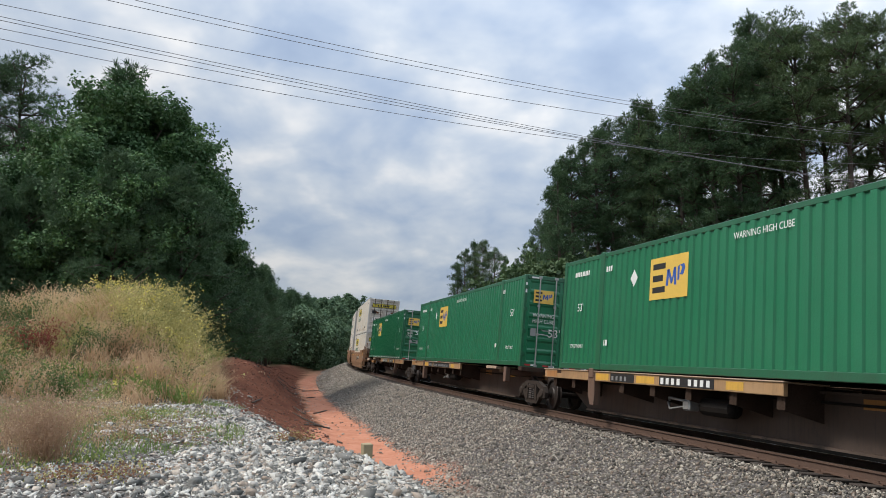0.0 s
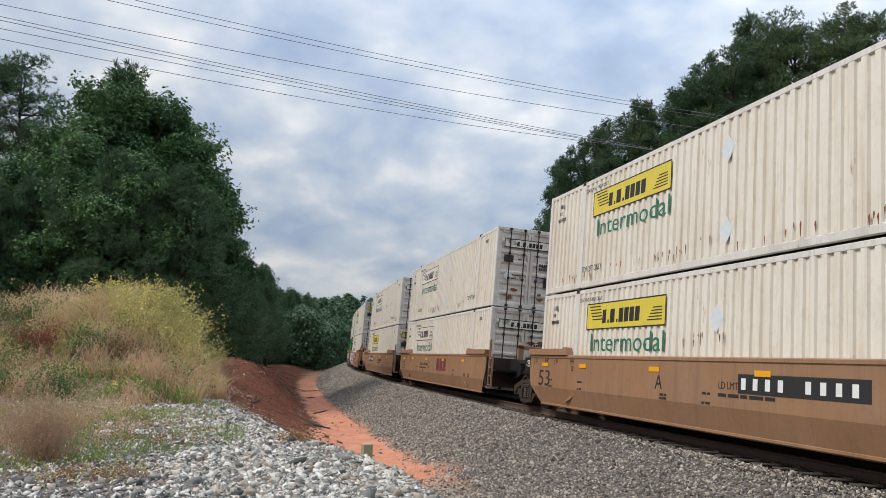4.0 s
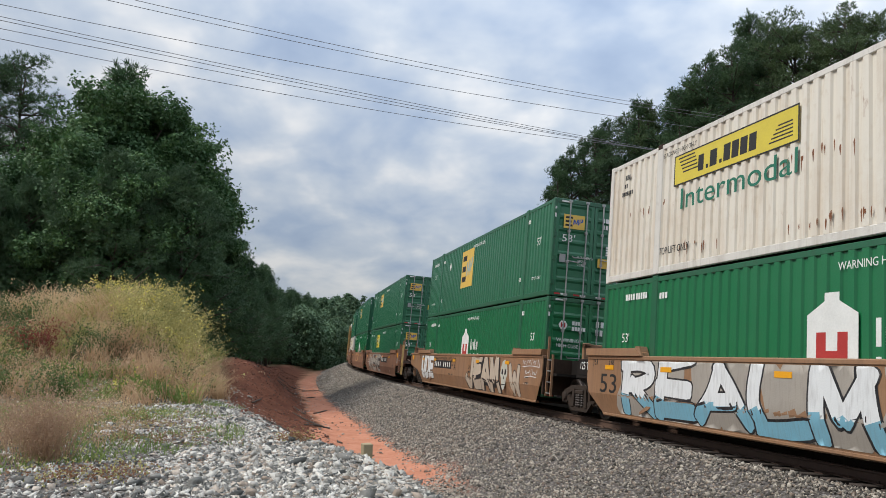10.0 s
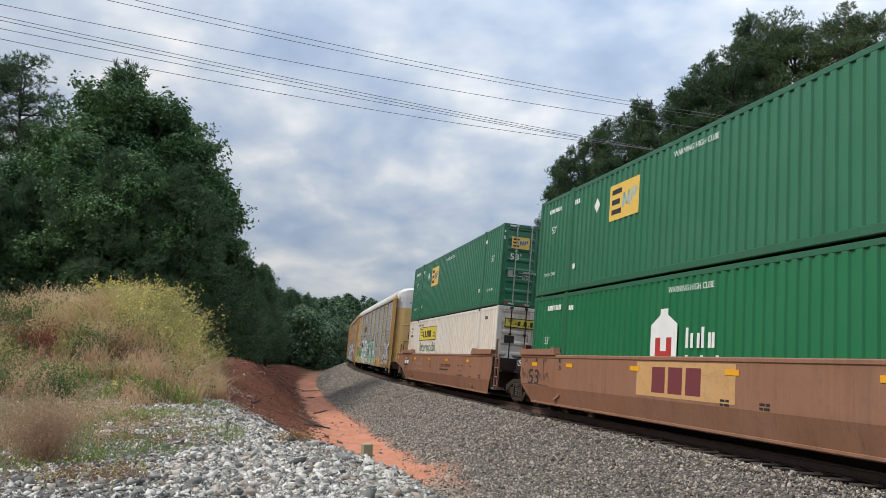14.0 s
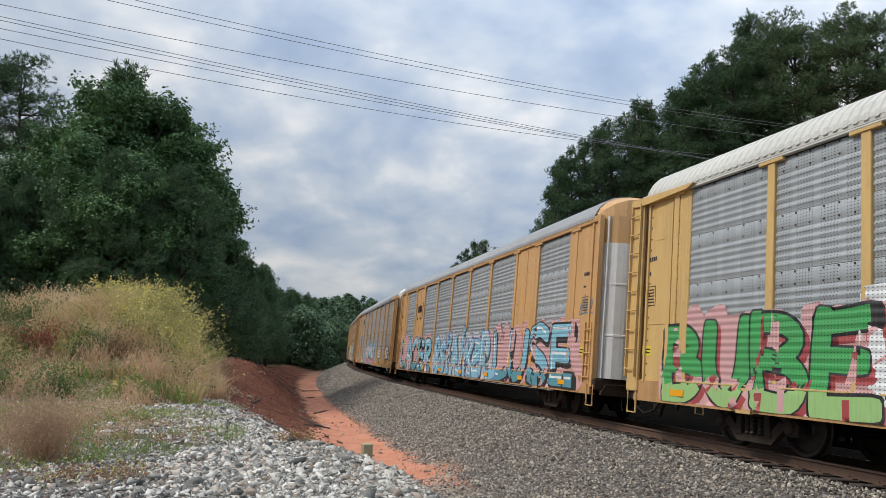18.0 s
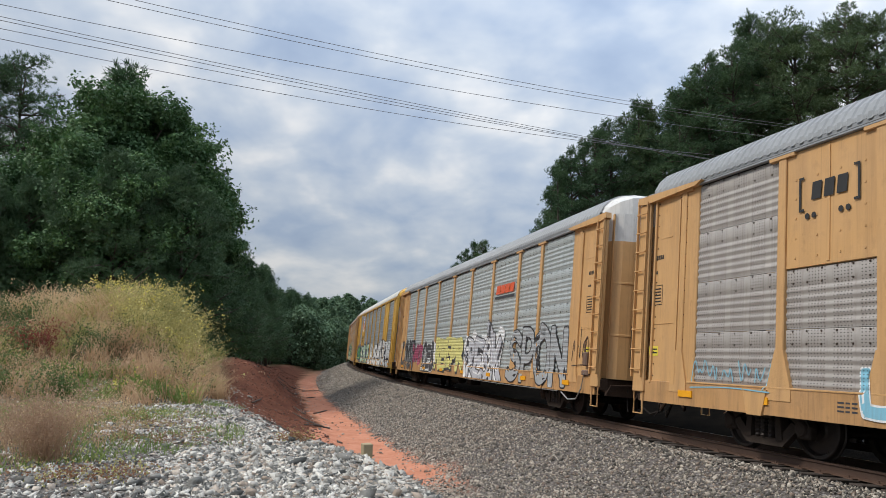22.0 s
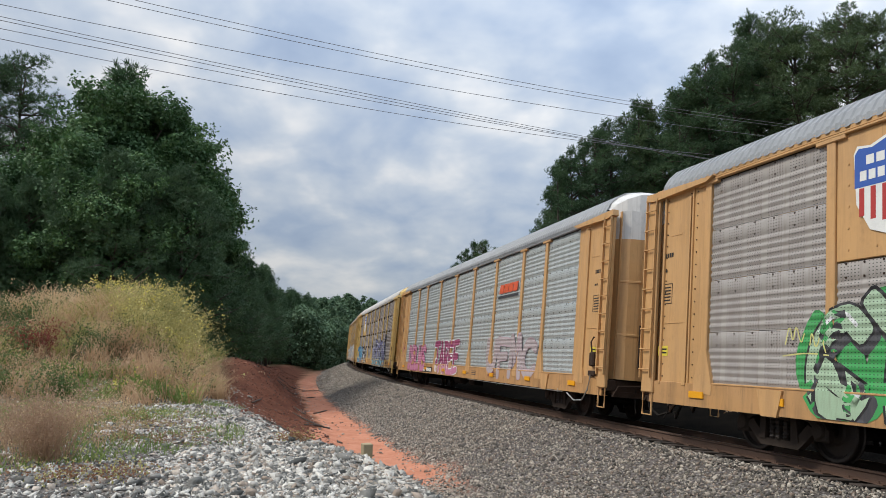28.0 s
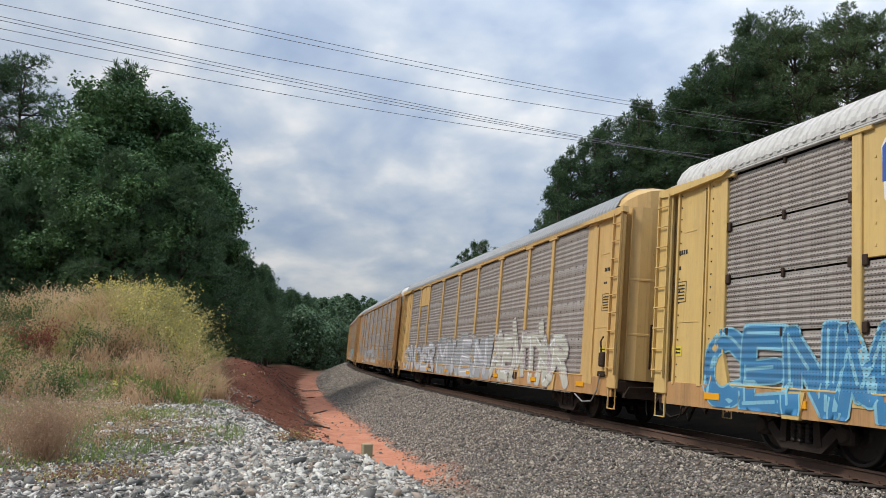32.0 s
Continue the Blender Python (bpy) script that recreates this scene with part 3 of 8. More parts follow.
def scatter_stones():
    rng = np.random.RandomState(3)
    # pale pad in front of the ditch
    n = 200000
    y = 7.0 + 23 * rng.rand(n) ** 1.5
    x = y * rng.uniform(-0.66, 0.16, n)
    s, off = to_track(x, y)
    wob = 1.6 * (value_noise(x * 0.5, y * 0.5) - 0.5)
    thin = smoothstep(-0.29, -0.42, x / y + 0.16 * (value_noise(x * 0.8 + 5, y * 0.8) - 0.5) + 0.10 * (value_noise(x * 2.8 + 5, y * 2.8) - 0.5))
    keep = (off > pad_crest(s) - 0.55 + 0.35 * wob - 1.6 * rng.rand(n) ** 5) & (off > 6.7) & (s + wob < 14.5) & ((y + wob * 2 < 26.5) | (off < 11.2)) & (rng.rand(n) > thin * 0.88) & (abs(x / y) < 0.66)
    x, y, s, off = x[keep], y[keep], s[keep], off[keep]
    z = ground_z(x, y, s, off)
    size = rng.rand(len(x))
    for lo, hi, sz, sd, flat_, sharp in ((0.0, 0.14, 0.062, 1, 0.55, False), (0.14, 0.55, 0.047, 4, 0.6, True), (0.55, 1.0, 0.032, 2, 0.7, True)):
        m = (size >= lo) & (size < hi)
        stone_field("pale_gravel", np.stack([x[m], y[m]], 1), z[m], sz, sd, M["riprap"], "pale grey crushed stone spread beside the ditch", flat_, sharp)
    # grey ballast beside the track
    n = 135000
    s = -14 + 62 * rng.rand(n) ** 1.7
    off = rng.uniform(1.42, 5.25, n)
    off = np.where(s < 1, rng.uniform(1.42, 8.6, n), off)
    p = np.array([on_track(a, b, 0, False)[:2] for a, b in zip(s, off)])
    keep = (abs(p[:, 0] / np.maximum(p[:, 1], 0.1)) < 0.66) & (p[:, 1] > 5.5) & ((off < 4.75 + 0.4 * rng.rand(n) ** 2) | (s < 0.5 - 1.2 * rng.rand(n)))
    p, s, off = p[keep], s[keep], off[keep]
    z = ground_z(p[:, 0], p[:, 1], s, off)
    stone_field("track_ballast", p, z, 0.041, 5, M["ballast"], "grey-brown crushed stone ballast along the track", 0.85, True)
    # the same stone farther along
    n = 30000
    s, off = rng.uniform(40, 112, n), rng.uniform(1.42, 5.0, n)
    p = np.array([on_track(a, b, 0, False)[:2] for a, b in zip(s, off)])
    stone_field("track_ballast", p, ground_z(p[:, 0], p[:, 1], s, off), 0.062, 6, M["ballast"], "grey-brown crushed stone ballast along the track", 0.85, True)
    # clods on the cut bank
    n = 5200
    s, off = -3 + 70 * rng.rand(n) ** 1.3, rng.uniform(6.7, 10.6, n)
    k = off < np.where(s < 12, pad_crest(s) - 0.2, 99)
    s, off = s[k], off[k]
    p = np.array([on_track(a, b, 0, False)[:2] for a, b in zip(s, off)])
    stone_field("soil_clods", p, ground_z(p[:, 0], p[:, 1], s, off), 0.050, 10, M["clod"], "crumbled red-brown soil on the cut bank", 0.7)
    # strewn stones in the clay and at the foot of the bank
    n = 520
    s, off = -1 + 50 * rng.rand(n) ** 1.4, rng.choice([5.0, 6.6], n) + 0.35 * rng.randn(n)
    p = np.array([on_track(a, b, 0, False)[:2] for a, b in zip(s, off)])
    stone_field("strewn_stone", p, ground_z(p[:, 0], p[:, 1], s, off), 0.05, 9, M["ballast"], "loose stones strewn over the red clay ditch")


scatter_stones()

# ---------- rails and ties ----------


def build_rails():
    prof = [(-0.075, -0.172), (-0.075, -0.160), (-0.012, -0.140), (-0.010, -0.045), (-0.036, -0.034), (-0.036, -0.004), (-0.028, 0.0),
            (0.028, 0.0), (0.036, -0.004), (0.036, -0.034), (0.010, -0.045), (0.012, -0.140), (0.075, -0.160), (0.075, -0.172)]
    ss = np.concatenate([np.arange(-120, -20, 4.0), np.arange(-20, 120, 1.0), np.arange(120, 400, 4.0)])
    for side, nm in ((1, "rail"), (-1, "rail")):
        c = side * 0.7525
        g = Geo().sheet([[on_track(s, c + a, b) for a, b in prof + prof[:1]] for s in ss])
        r = part(nm, g, "rail_steel")
        tagged(r, "rusty steel running rail spiked to wooden ties", "rail", "running rails", "structure")
        top = Geo().sheet([[on_track(s, c + a, 0.0015) for a in (-0.027, 0.027)] for s in ss])
        part("rail_head", top, "rail_head", r, "worn bright running surface")


def build_ties():
    rng = random.Random(4)
    tie0 = thing("track_ties", "dark creosoted wooden ties bedded in ballast", "railway tie", "", "structure")
    for i in range(250):
        s = -22 + i * 0.52
        h = np.interp(s, TS, TH)
        p = on_track(s, rng.uniform(-0.05, 0.05), -0.262)
        m = Matrix.Translation(p) @ Matrix.Rotation(math.pi / 2 - h + rng.uniform(-0.02, 0.02), 4, "Z") @ Matrix.Rotation(CANT, 4, "X")
        part("tie", lambda: Geo().bevel_box(-0.115, 0.115, -1.32, 1.32, -0.09, 0.088, 0.012), "wood", tie0, key="tie", at=m)
        if s < 25:
            for side in (1, -1):
                part("tie_plate", lambda: Geo().box(-0.09, 0.09, -0.17, 0.17, 0.0, 0.018).tube([(0.05, 0.11, 0.018), (0.05, 0.11, 0.05)], 0.014, 5).tube([(-0.05, -0.11, 0.018), (-0.05, -0.11, 0.05)], 0.014, 5),
                     "rail_steel", tie0, key="tie_plate", at=m @ Matrix.Translation((0, side * 0.7525, 0.089)))


build_rails()
build_ties()

# ---------- the train ----------
# Local space of each vehicle: x towards the far end, y towards the camera's side, z up from the rail tops.
MOVERS = []


def travelled(t):
    """Metres that the train has come towards the camera at t seconds."""
    return 15.17433 * t - 0.0713594 * t * t / 2 + 0.00307544 * t ** 3 / 6


def rides(ob, s0, half, z=0.0):
    MOVERS.append((ob, s0, half, z))
    return ob


def train_pose(s, half, z):
    a, b = on_track(s - half, 0, 0), on_track(s + half, 0, 0)
    p = (a + b) / 2
    yaw = math.atan2(b[1] - a[1], b[0] - a[0])
    return Matrix.Translation(p) @ Matrix.Rotation(yaw, 4, "Z") @ Matrix.Rotation(CANT, 4, "X") @ Matrix.Translation((0, 0, z))


SIDE = Matrix(((-1, 0, 0, 0), (0, 0, 1, 0), (0, 1, 0, 0), (0, 0, 0, 1)))  # writing on the camera's side
REAR = Matrix(((0, 0, -1, 0), (-1, 0, 0, 0), (0, 1, 0, 0), (0, 0, 0, 1)))  # writing on the near end
TEXTS = {}


def words(body, size, material, parent, face, at, name="lettering", squeeze=1.0, width=None):
    """Painted words: a thin mesh; at is the left end of the line's foot."""
    key = (body, size, material, squeeze, width)
    if key not in TEXTS:
        cu = bpy.data.curves.new("letters", "FONT")
        cu.body, cu.size, cu.extrude, cu.resolution_u = body, size / 0.72, 0.0012, 3
        ob = bpy.data.objects.new("letters", cu)
        me = bpy.data.meshes.new_from_object(ob)
        bpy.data.objects.remove(ob)
        if width:
            squeeze = width / max(v.co.x for v in me.vertices)
        me.transform(Matrix.Diagonal((squeeze, 1, 1, 1)))
        me.materials.clear()
        me.materials.append(M[material])
        TEXTS[key] = me
    ob = new(name, TEXTS[key])
    ob.parent = parent
    ob.matrix_basis = Matrix.Translation(at) @ face
    return ob


def bars(parent, face, at, widths, height, material, gap=0.4, name="marking"):
    """Unreadable or private markings: a row of plain bars."""
    g, x = Geo(), 0.0
    for w in widths:
        g.box(x, x + w * height, 0, height, 0, 0.0015)
        x += (w + gap) * height
    return tagged(part(name, g, material, parent, at=Matrix.Translation(at) @ face), kind="stuff")


def patch(pts, material, parent, face, at, name="marking", lift=0.0, label=""):
    """A flat painted or stuck-on shape; pts in the face's own plane."""
    return part(name, Geo().prism(pts, 2, lift, lift + 0.0015), material, parent, label, at=Matrix.Translation(at) @ face)


def rect(x0, x1, y0, y1):
    return [(x0, y0), (x1, y0), (x1, y1), (x0, y1)]


# ----- containers -----
CL, CW, CH = 16.15, 2.59, 2.90
P40 = 5.77


def corrugated(x0, x1, y, z0, z1, pitch, depth, sign):
    n = max(2, round((x1 - x0) / pitch))
    p = (x1 - x0) / n
    xs, ys = [], []
    for i in range(n):
        for fx, d in ((0.0, 0), (0.46, 0), (0.56, 1), (0.90, 1)):
            xs.append(x0 + (i + fx) * p)
            ys.append(y - sign * depth * d)
    xs.append(x1)
    ys.append(y)
    return Geo().sheet([[(x, q, z0) for x, q in zip(xs, ys)], [(x, q, z1) for x, q in zip(xs, ys)]])


def square_logo(parent, face, at, w, h, bg, faded):
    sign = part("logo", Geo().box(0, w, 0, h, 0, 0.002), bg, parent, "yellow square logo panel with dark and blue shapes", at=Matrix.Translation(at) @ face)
    e = Geo()
    for a in ((0.08, 0.42, 0.16, 0.30), (0.08, 0.36, 0.43, 0.58), (0.08, 0.42, 0.72, 0.86)):
        e.box(a[0] * w, a[1] * w, a[2] * h, a[3] * h, 0.002, 0.0035)
    tagged(part("logo_shape", e, "black", sign), kind="stuff")
    c = Geo()
    for a in ([(.44, .30), (.50, .30), (.53, .68), (.47, .68)], [(.47, .68), (.53, .68), (.62, .38), (.58, .32)], [(.58, .32), (.62, .38), (.70, .72), (.64, .70)],
              [(.64, .70), (.70, .72), (.72, .30), (.66, .30)], [(.74, .40), (.79, .40), (.79, .74), (.74, .70)], [(.79, .74), (.90, .76), (.93, .66), (.86, .68)], [(.86, .68), (.93, .66), (.88, .50), (.80, .52)]):
        c.prism([(x * w, y * h) for x, y in a], 2, 0.002, 0.0035)
    tagged(part("logo_shape", c, faded, sign), kind="stuff")


def banner_logo(parent, face, at, w, h, bg):
    sign = part("logo", Geo().box(0, w, 0, h, 0, 0.002), bg if bg else "white", parent, "framed banner logo with a scroll and bold bars", at=Matrix.Translation(at) @ face)
    fr = Geo()
    t = 0.03
    fr.box(0, w, 0, t, 0.002, 0.0035).box(0, w, h - t, h, 0.002, 0.0035).box(0, t, t, h - t, 0.002, 0.0035).box(w - t, w, t, h - t, 0.002, 0.0035)
    for i in range(5):
        y = h * (0.84 - i * 0.12)
        fr.prism([(w * (0.04 + i * .012), y), (w * (0.20 + i * .008), y), (w * (0.20 + i * .008), y + h * 0.045), (w * (0.04 + i * .012), y + h * 0.045)], 2, 0.002, 0.0035)
        fr.box(w * (0.80 + i * 0.015), w * 0.96, h * 0.2 + i * h * 0.1, h * 0.24 + i * h * 0.1, 0.002, 0.0035)
    x = 0.23
    for bw in (0.05, 0.02, 0.06, 0.02, 0.055, 0.055, 0.055, 0.055):
        if bw < 0.03:
            x += 0.012
            fr.box(w * x, w * (x + bw), h * 0.22, h * 0.34, 0.002, 0.0035)
        else:
            fr.prism([(w * x, h * 0.22), (w * (x + bw), h * 0.22), (w * (x + bw + 0.004), h * 0.72), (w * (x + 0.004), h * 0.72)], 2, 0.002, 0.0035)
        x += bw + 0.012
    tagged(part("logo_shape", fr, "black", sign), kind="stuff")


def emblem_logo(parent, face, at, s):
    pts = [(0, 0), (0.62, 0), (0.62, 1.05), (0.40, 1.25), (0.40, 1.38), (0.22, 1.38), (0.22, 1.25), (0, 1.05)]
    sign = part("logo", Geo().prism([(x * s * 1.65, y * s) for x, y in pts], 2, 0, 0.002), "white_paint", parent, "white and red emblem with white bars", at=Matrix.Translation(at) @ face)
    r = Geo()
    for a in ((.12, .24, .10, .78), (.38, .50, .10, .78), (.24, .38, .38, .50)):
        r.box(a[0] * s * 1.65, a[1] * s * 1.65, a[2] * s, a[3] * s, 0.002, 0.0035)
    tagged(part("logo_shape", r, "red", sign), kind="stuff")
    b = Geo()
    for y, hh, xs in ((0.56, 0.40, (.80, .93, 1.10, 1.21, 1.38, 1.47)), (0.08, 0.34, (.80, .93, 1.08, 1.20, 1.33, 1.46, 1.58, 1.70, 1.82))):
        for k, x in enumerate(xs):
            b.box((x + 0.42) * s * 1.3 - 0.25, (x + 0.49) * s * 1.3 - 0.25, y * s, (y + hh * (1.0 if k % 3 == 0 else 0.72)) * s, 0.0, 0.0018)
    tagged(part("logo_shape", b, "white_paint", sign), kind="stuff")


def diamond(parent, face, at, s, material="white_paint"):
    patch([(0, -s), (s * 0.8, 0), (0, s), (-s * 0.8, 0)], material, parent, face, at, "placard")


def container(kind, s0, z, seed, top=True, faded=False, sign_bg="sign_yellow", inter="letter_green"):
    """A 53-foot corrugated container; s0 is its near end's place along the track at the start."""
    rng = random.Random(seed)
    col, rail = {"white": ("white", "white_rail"), "green": ("green", "green_rail"), "new": ("green_new", "green_rail")}[kind]
    if seed >= 20:
        col = "green_deep" if seed == 26 else "green_mid"
    label = {"white": "white corrugated steel container with rust streaks", "green": "dark green corrugated container with a yellow logo",
             "new": "bright green corrugated container with a white emblem"}[kind]
    label += ", stacked on another" if top else ", resting in the car"
    c = thing("shipping_container", label, "container", "containers on the train")
    h = CL / 2
    yw = CW / 2
    pitch, depth = (0.272, 0.036) if kind != "white" else (0.255, 0.040)
    zb, zt = 0.165, CH - 0.12
    for sgn, nm in ((1, "camera"), (-1, "off")):
        y = sgn * (yw - 0.003)
        for sec, (x0, x1) in enumerate(((-h + 0.14, -P40 - 0.11), (-P40 + 0.11, P40 - 0.11), (P40 + 0.11, h - 0.14))):
            part("side_panel", lambda: corrugated(x0, x1, y, zb, zt, pitch, depth, sgn), col, c, key=("side", nm, sec, kind == "white"))
        part("bottom_rail", lambda: Geo().bevel_box(-h + 0.1, h - 0.1, sgn * yw - 0.09 if sgn > 0 else -yw, yw if sgn > 0 else -yw + 0.09, 0.02, 0.17, 0.012), rail, c, key=("brail", nm))
        part("top_rail", lambda: Geo().bevel_box(-h + 0.1, h - 0.1, sgn * yw - 0.07 if sgn > 0 else -yw, yw if sgn > 0 else -yw + 0.07, CH - 0.125, CH - 0.015, 0.01), rail, c, key=("trail", nm))
        for xp in (-P40, P40):
            part("lift_post", lambda: Geo().bevel_box(-0.11, 0.11, -0.06, 0.016, 0.02, CH - 0.02, 0.012), rail, c, key=("post40", nm),
                 at=Matrix.Translation((xp, sgn * yw, 0)) @ Matrix.Rotation(0 if sgn > 0 else math.pi, 4, "Z"))
            part("casting", lambda: Geo().bevel_box(-0.1, 0.1, -0.08, 0.02, 0, 0.125, 0.015).box(-0.045, 0.045, 0.018, 0.0215, 0.03, 0.095), "grimy" if kind == "white" else rail, c, key="cast40",
                 at=Matrix.Translation((xp, sgn * yw, CH - 0.11)) @ Matrix.Rotation(0 if sgn > 0 else math.pi, 4, "Z"))
        for xe in (-1, 1):
            part("corner_post", lambda: Geo().bevel_box(-0.075, 0.075, -0.085, 0.002, 0, CH, 0.012), rail, c, key=("cpost", nm),
                 at=Matrix.Translation((xe * (h - 0.075), sgn * yw, 0)) @ Matrix.Rotation(0 if sgn > 0 else math.pi, 4, "Z"))
    part("roof", lambda: Geo().sheet([[(x, y, CH - 0.04 - (0.02 if i % 2 else 0.0)) for y in (-yw + 0.05, yw - 0.05)] for i, x in enumerate(np.linspace(-h + 0.05, h - 0.05, 78))]), col, c, key="roof")
    part("floor_frame", lambda: Geo().box(-h + 0.1, h - 0.1, -yw + 0.09, yw - 0.09, 0.06, 0.14), "grimy", c, key="cfloor")
    part("front_wall", lambda: Geo().sheet([[(h - 0.03 - (0.03 if i % 2 else 0), y, z_) for z_ in (0.1, CH - 0.05)] for i, y in enumerate(np.linspace(-yw + 0.08, yw - 0.08, 22))]), col, c, key="cfront")
    # near end: two doors with lock rods
    part("door_header", lambda: Geo().bevel_box(-h, -h + 0.1, -yw + 0.085, yw - 0.085, CH - 0.13, CH, 0.01), rail, c, key="dhead")
    part("door_sill", lambda: Geo().bevel_box(-h, -h + 0.1, -yw + 0.085, yw - 0.085, 0.0, 0.13, 0.01), rail, c, key="dsill")
    for sgn in (1, -1):
        def leaf():
            g = Geo()
            y0, y1 = (0.008, yw - 0.09) if sgn > 0 else (-yw + 0.09, -0.008)
            rows, zz = [], []
            n = 7
            for i in range(n):
                a, b = 0.14 + (CH - 0.28) * i / n, 0.14 + (CH - 0.28) * (i + 1) / n
                zz += [(a + 0.02, 0.0), (a + 0.08, 0.035), (b - 0.1, 0.035), (b - 0.04, 0.0)]
            zz = [(0.13, 0.0)] + zz + [(CH - 0.13, 0.0)]
            for z_, d in zz:
                rows.append([(-h + 0.02, y0, z_), (-h + 0.02, y0 + 0.09, z_), (-h + 0.02 + d, y0 + 0.13, z_), (-h + 0.02 + d, y1 - 0.13, z_), (-h + 0.02, y1 - 0.09, z_), (-h + 0.02, y1, z_)])
            return g.sheet(rows)
        d = part("door", leaf, "white_door" if kind == "white" else col, c, key=("door", sgn))
        for y in (0.26, 0.80):
            part("lock_rod", lambda: Geo().tube([(-h - 0.035, 0, 0.05), (-h - 0.035, 0, CH - 0.05)], 0.022, 6)
                 .box(-h - 0.06, -h + 0.02, -0.05, 0.05, 0.02, 0.09).box(-h - 0.06, -h + 0.02, -0.05, 0.05, CH - 0.09, CH - 0.02)
                 .box(-h - 0.05, -h + 0.02, -0.04, 0.04, 1.0, 1.07).box(-h - 0.05, -h + 0.02, -0.04, 0.04, 1.9, 1.97),
                 "galv" if kind != "white" else "grimy", d, key="lrod", at=(0, sgn * y, 0))
        part("door_handle", lambda: Geo().tube([(-h - 0.05, 0.24, 1.18), (-h - 0.05, 0.62, 1.16), (-h - 0.05, 0.66, 1.20)], 0.016, 5).tube([(-h - 0.05, 0.80, 1.05), (-h - 0.05, 0.45, 1.03)], 0.016, 5),
             "galv" if kind != "white" else "grimy", d, key="dhandle", at=Matrix.Diagonal((1, sgn, 1, 1)))
        for i in range(4):
            part("hinge", lambda: Geo().box(-h - 0.02, -h + 0.03, -0.05, 0.05, -0.06, 0.06), rail, d, key="chinge", at=(0, sgn * (yw - 0.075), 0.4 + 0.7 * i))
        if kind != "white":
            part("reflective_tape", lambda: Geo().box(-h - 0.008, -h - 0.006, -0.16, 0.16, 0, 0.05), "white_paint", c, key="ctape", at=(0, sgn * 0.92, CH - 0.10))
            for yy, cc in ((0.25, "white_paint"), (0.45, "red"), (0.85, "white_paint"), (1.05, "red")):
                part("reflective_tape", lambda: Geo().box(-h - 0.008, -h - 0.006, -0.09, 0.09, 0, 0.05), cc, c, key="ctape2", at=(0, sgn * yy, 0.045))
            part("reflective_tape", lambda: Geo().box(-h - 0.008, -h - 0.006, -0.025, 0.025, -0.16, 0.16), "white_paint", c, key="ctape3", at=(0, sgn * (yw - 0.05), CH - 0.42))
    # markings on the camera's side; from the far end (reading start) towards the near end
    ys = yw - 0.001
    S = lambda x, z_: (h - x, ys, z_)
    E = lambda y, z_: (-h - 0.012, y, z_)
    if kind == "white":
        bars(c, SIDE, S(0.75, 2.43), (0.35, 0.5, 0.35), 0.12, "black", 0.25)
        bars(c, SIDE, S(0.72, 2.24), (0.6, 0.5), 0.10, "black", 0.25)
        bars(c, SIDE, S(0.62, 2.05), (0.5, 0.5, 0.6, 0.5, 0.4, 0.6, 0.5), 0.10, "black", 0.22)
        words("STACKING 3 HIGH ONLY", 0.10, "black", c, SIDE, S(2.42, 2.56), width=1.25)
        words("TOP LIFT ONLY", 0.16, "black", c, SIDE, S(2.40, 0.42), width=1.12)
        words("TOP LIFT ONLY", 0.16, "black", c, SIDE, S(CL - 3.6, 0.42), width=1.12)
        bars(c, SIDE, S(CL - 1.5, 2.45), (0.7, 0.7, 0.7), 0.12, "black", 0.25)
        banner_logo(c, SIDE, S(2.88, 1.83), 3.75, 0.66, sign_bg)
        words("Intermodal", 0.46, inter, c, SIDE, S(3.10, 1.30), width=3.5)
        banner_logo(c, REAR, E(1.02, 2.16), 2.04, 0.33, sign_bg)
        bars(c, REAR, E(-0.35, 1.58), (0.6, 0.6, 0.6, 0.6), 0.10, "black", 0.25)
        bars(c, REAR, E(-0.35, 1.44), (0.6, 0.6, 0.6, 0.6, 0.6, 0.6), 0.10, "black", 0.25)
        patch(rect(0, 0.42, 0, 0.34), "sign_yellow" if sign_bg else "black", c, REAR, E(-0.55, 0.82), "notice")
        patch(rect(0, 0.2, 0, 0.22), "galv", c, REAR, E(-0.28, 1.0), "notice")
        if rng.random() < 0.6:
            diamond(c, REAR, E(0.80, 1.12), 0.22)
            patch(rect(0, 0.36, 0, 0.26), "black", c, REAR, E(1.0, 1.62), "notice")
        for i in range(9):
            yy, zz, r = rng.choice((0.75, 0.45, -0.4, -0.75)) + rng.uniform(-0.15, 0.15), rng.choice((0.38, 0.5, 0.62, 1.75)) + rng.uniform(-0.05, 0.05), rng.uniform(0.03, 0.11)
            patch([(r * rng.uniform(0.6, 1.5) * math.cos(a) * 1.6, r * rng.uniform(0.4, 1.0) * math.sin(a)) for a in np.linspace(0, 6.283, 9)[:-1]], "rust_stain", c, REAR, E(yy, zz), "rust_mark")
        for xx, zz in ((8.6, 2.2), (8.6, 0.62)) if top else ((8.4, 1.9),):
            diamond(c, SIDE, S(xx, zz), 0.27, "pad_white")
        # rust weeping from the lower rail and from dents in the panels
        g = Geo()
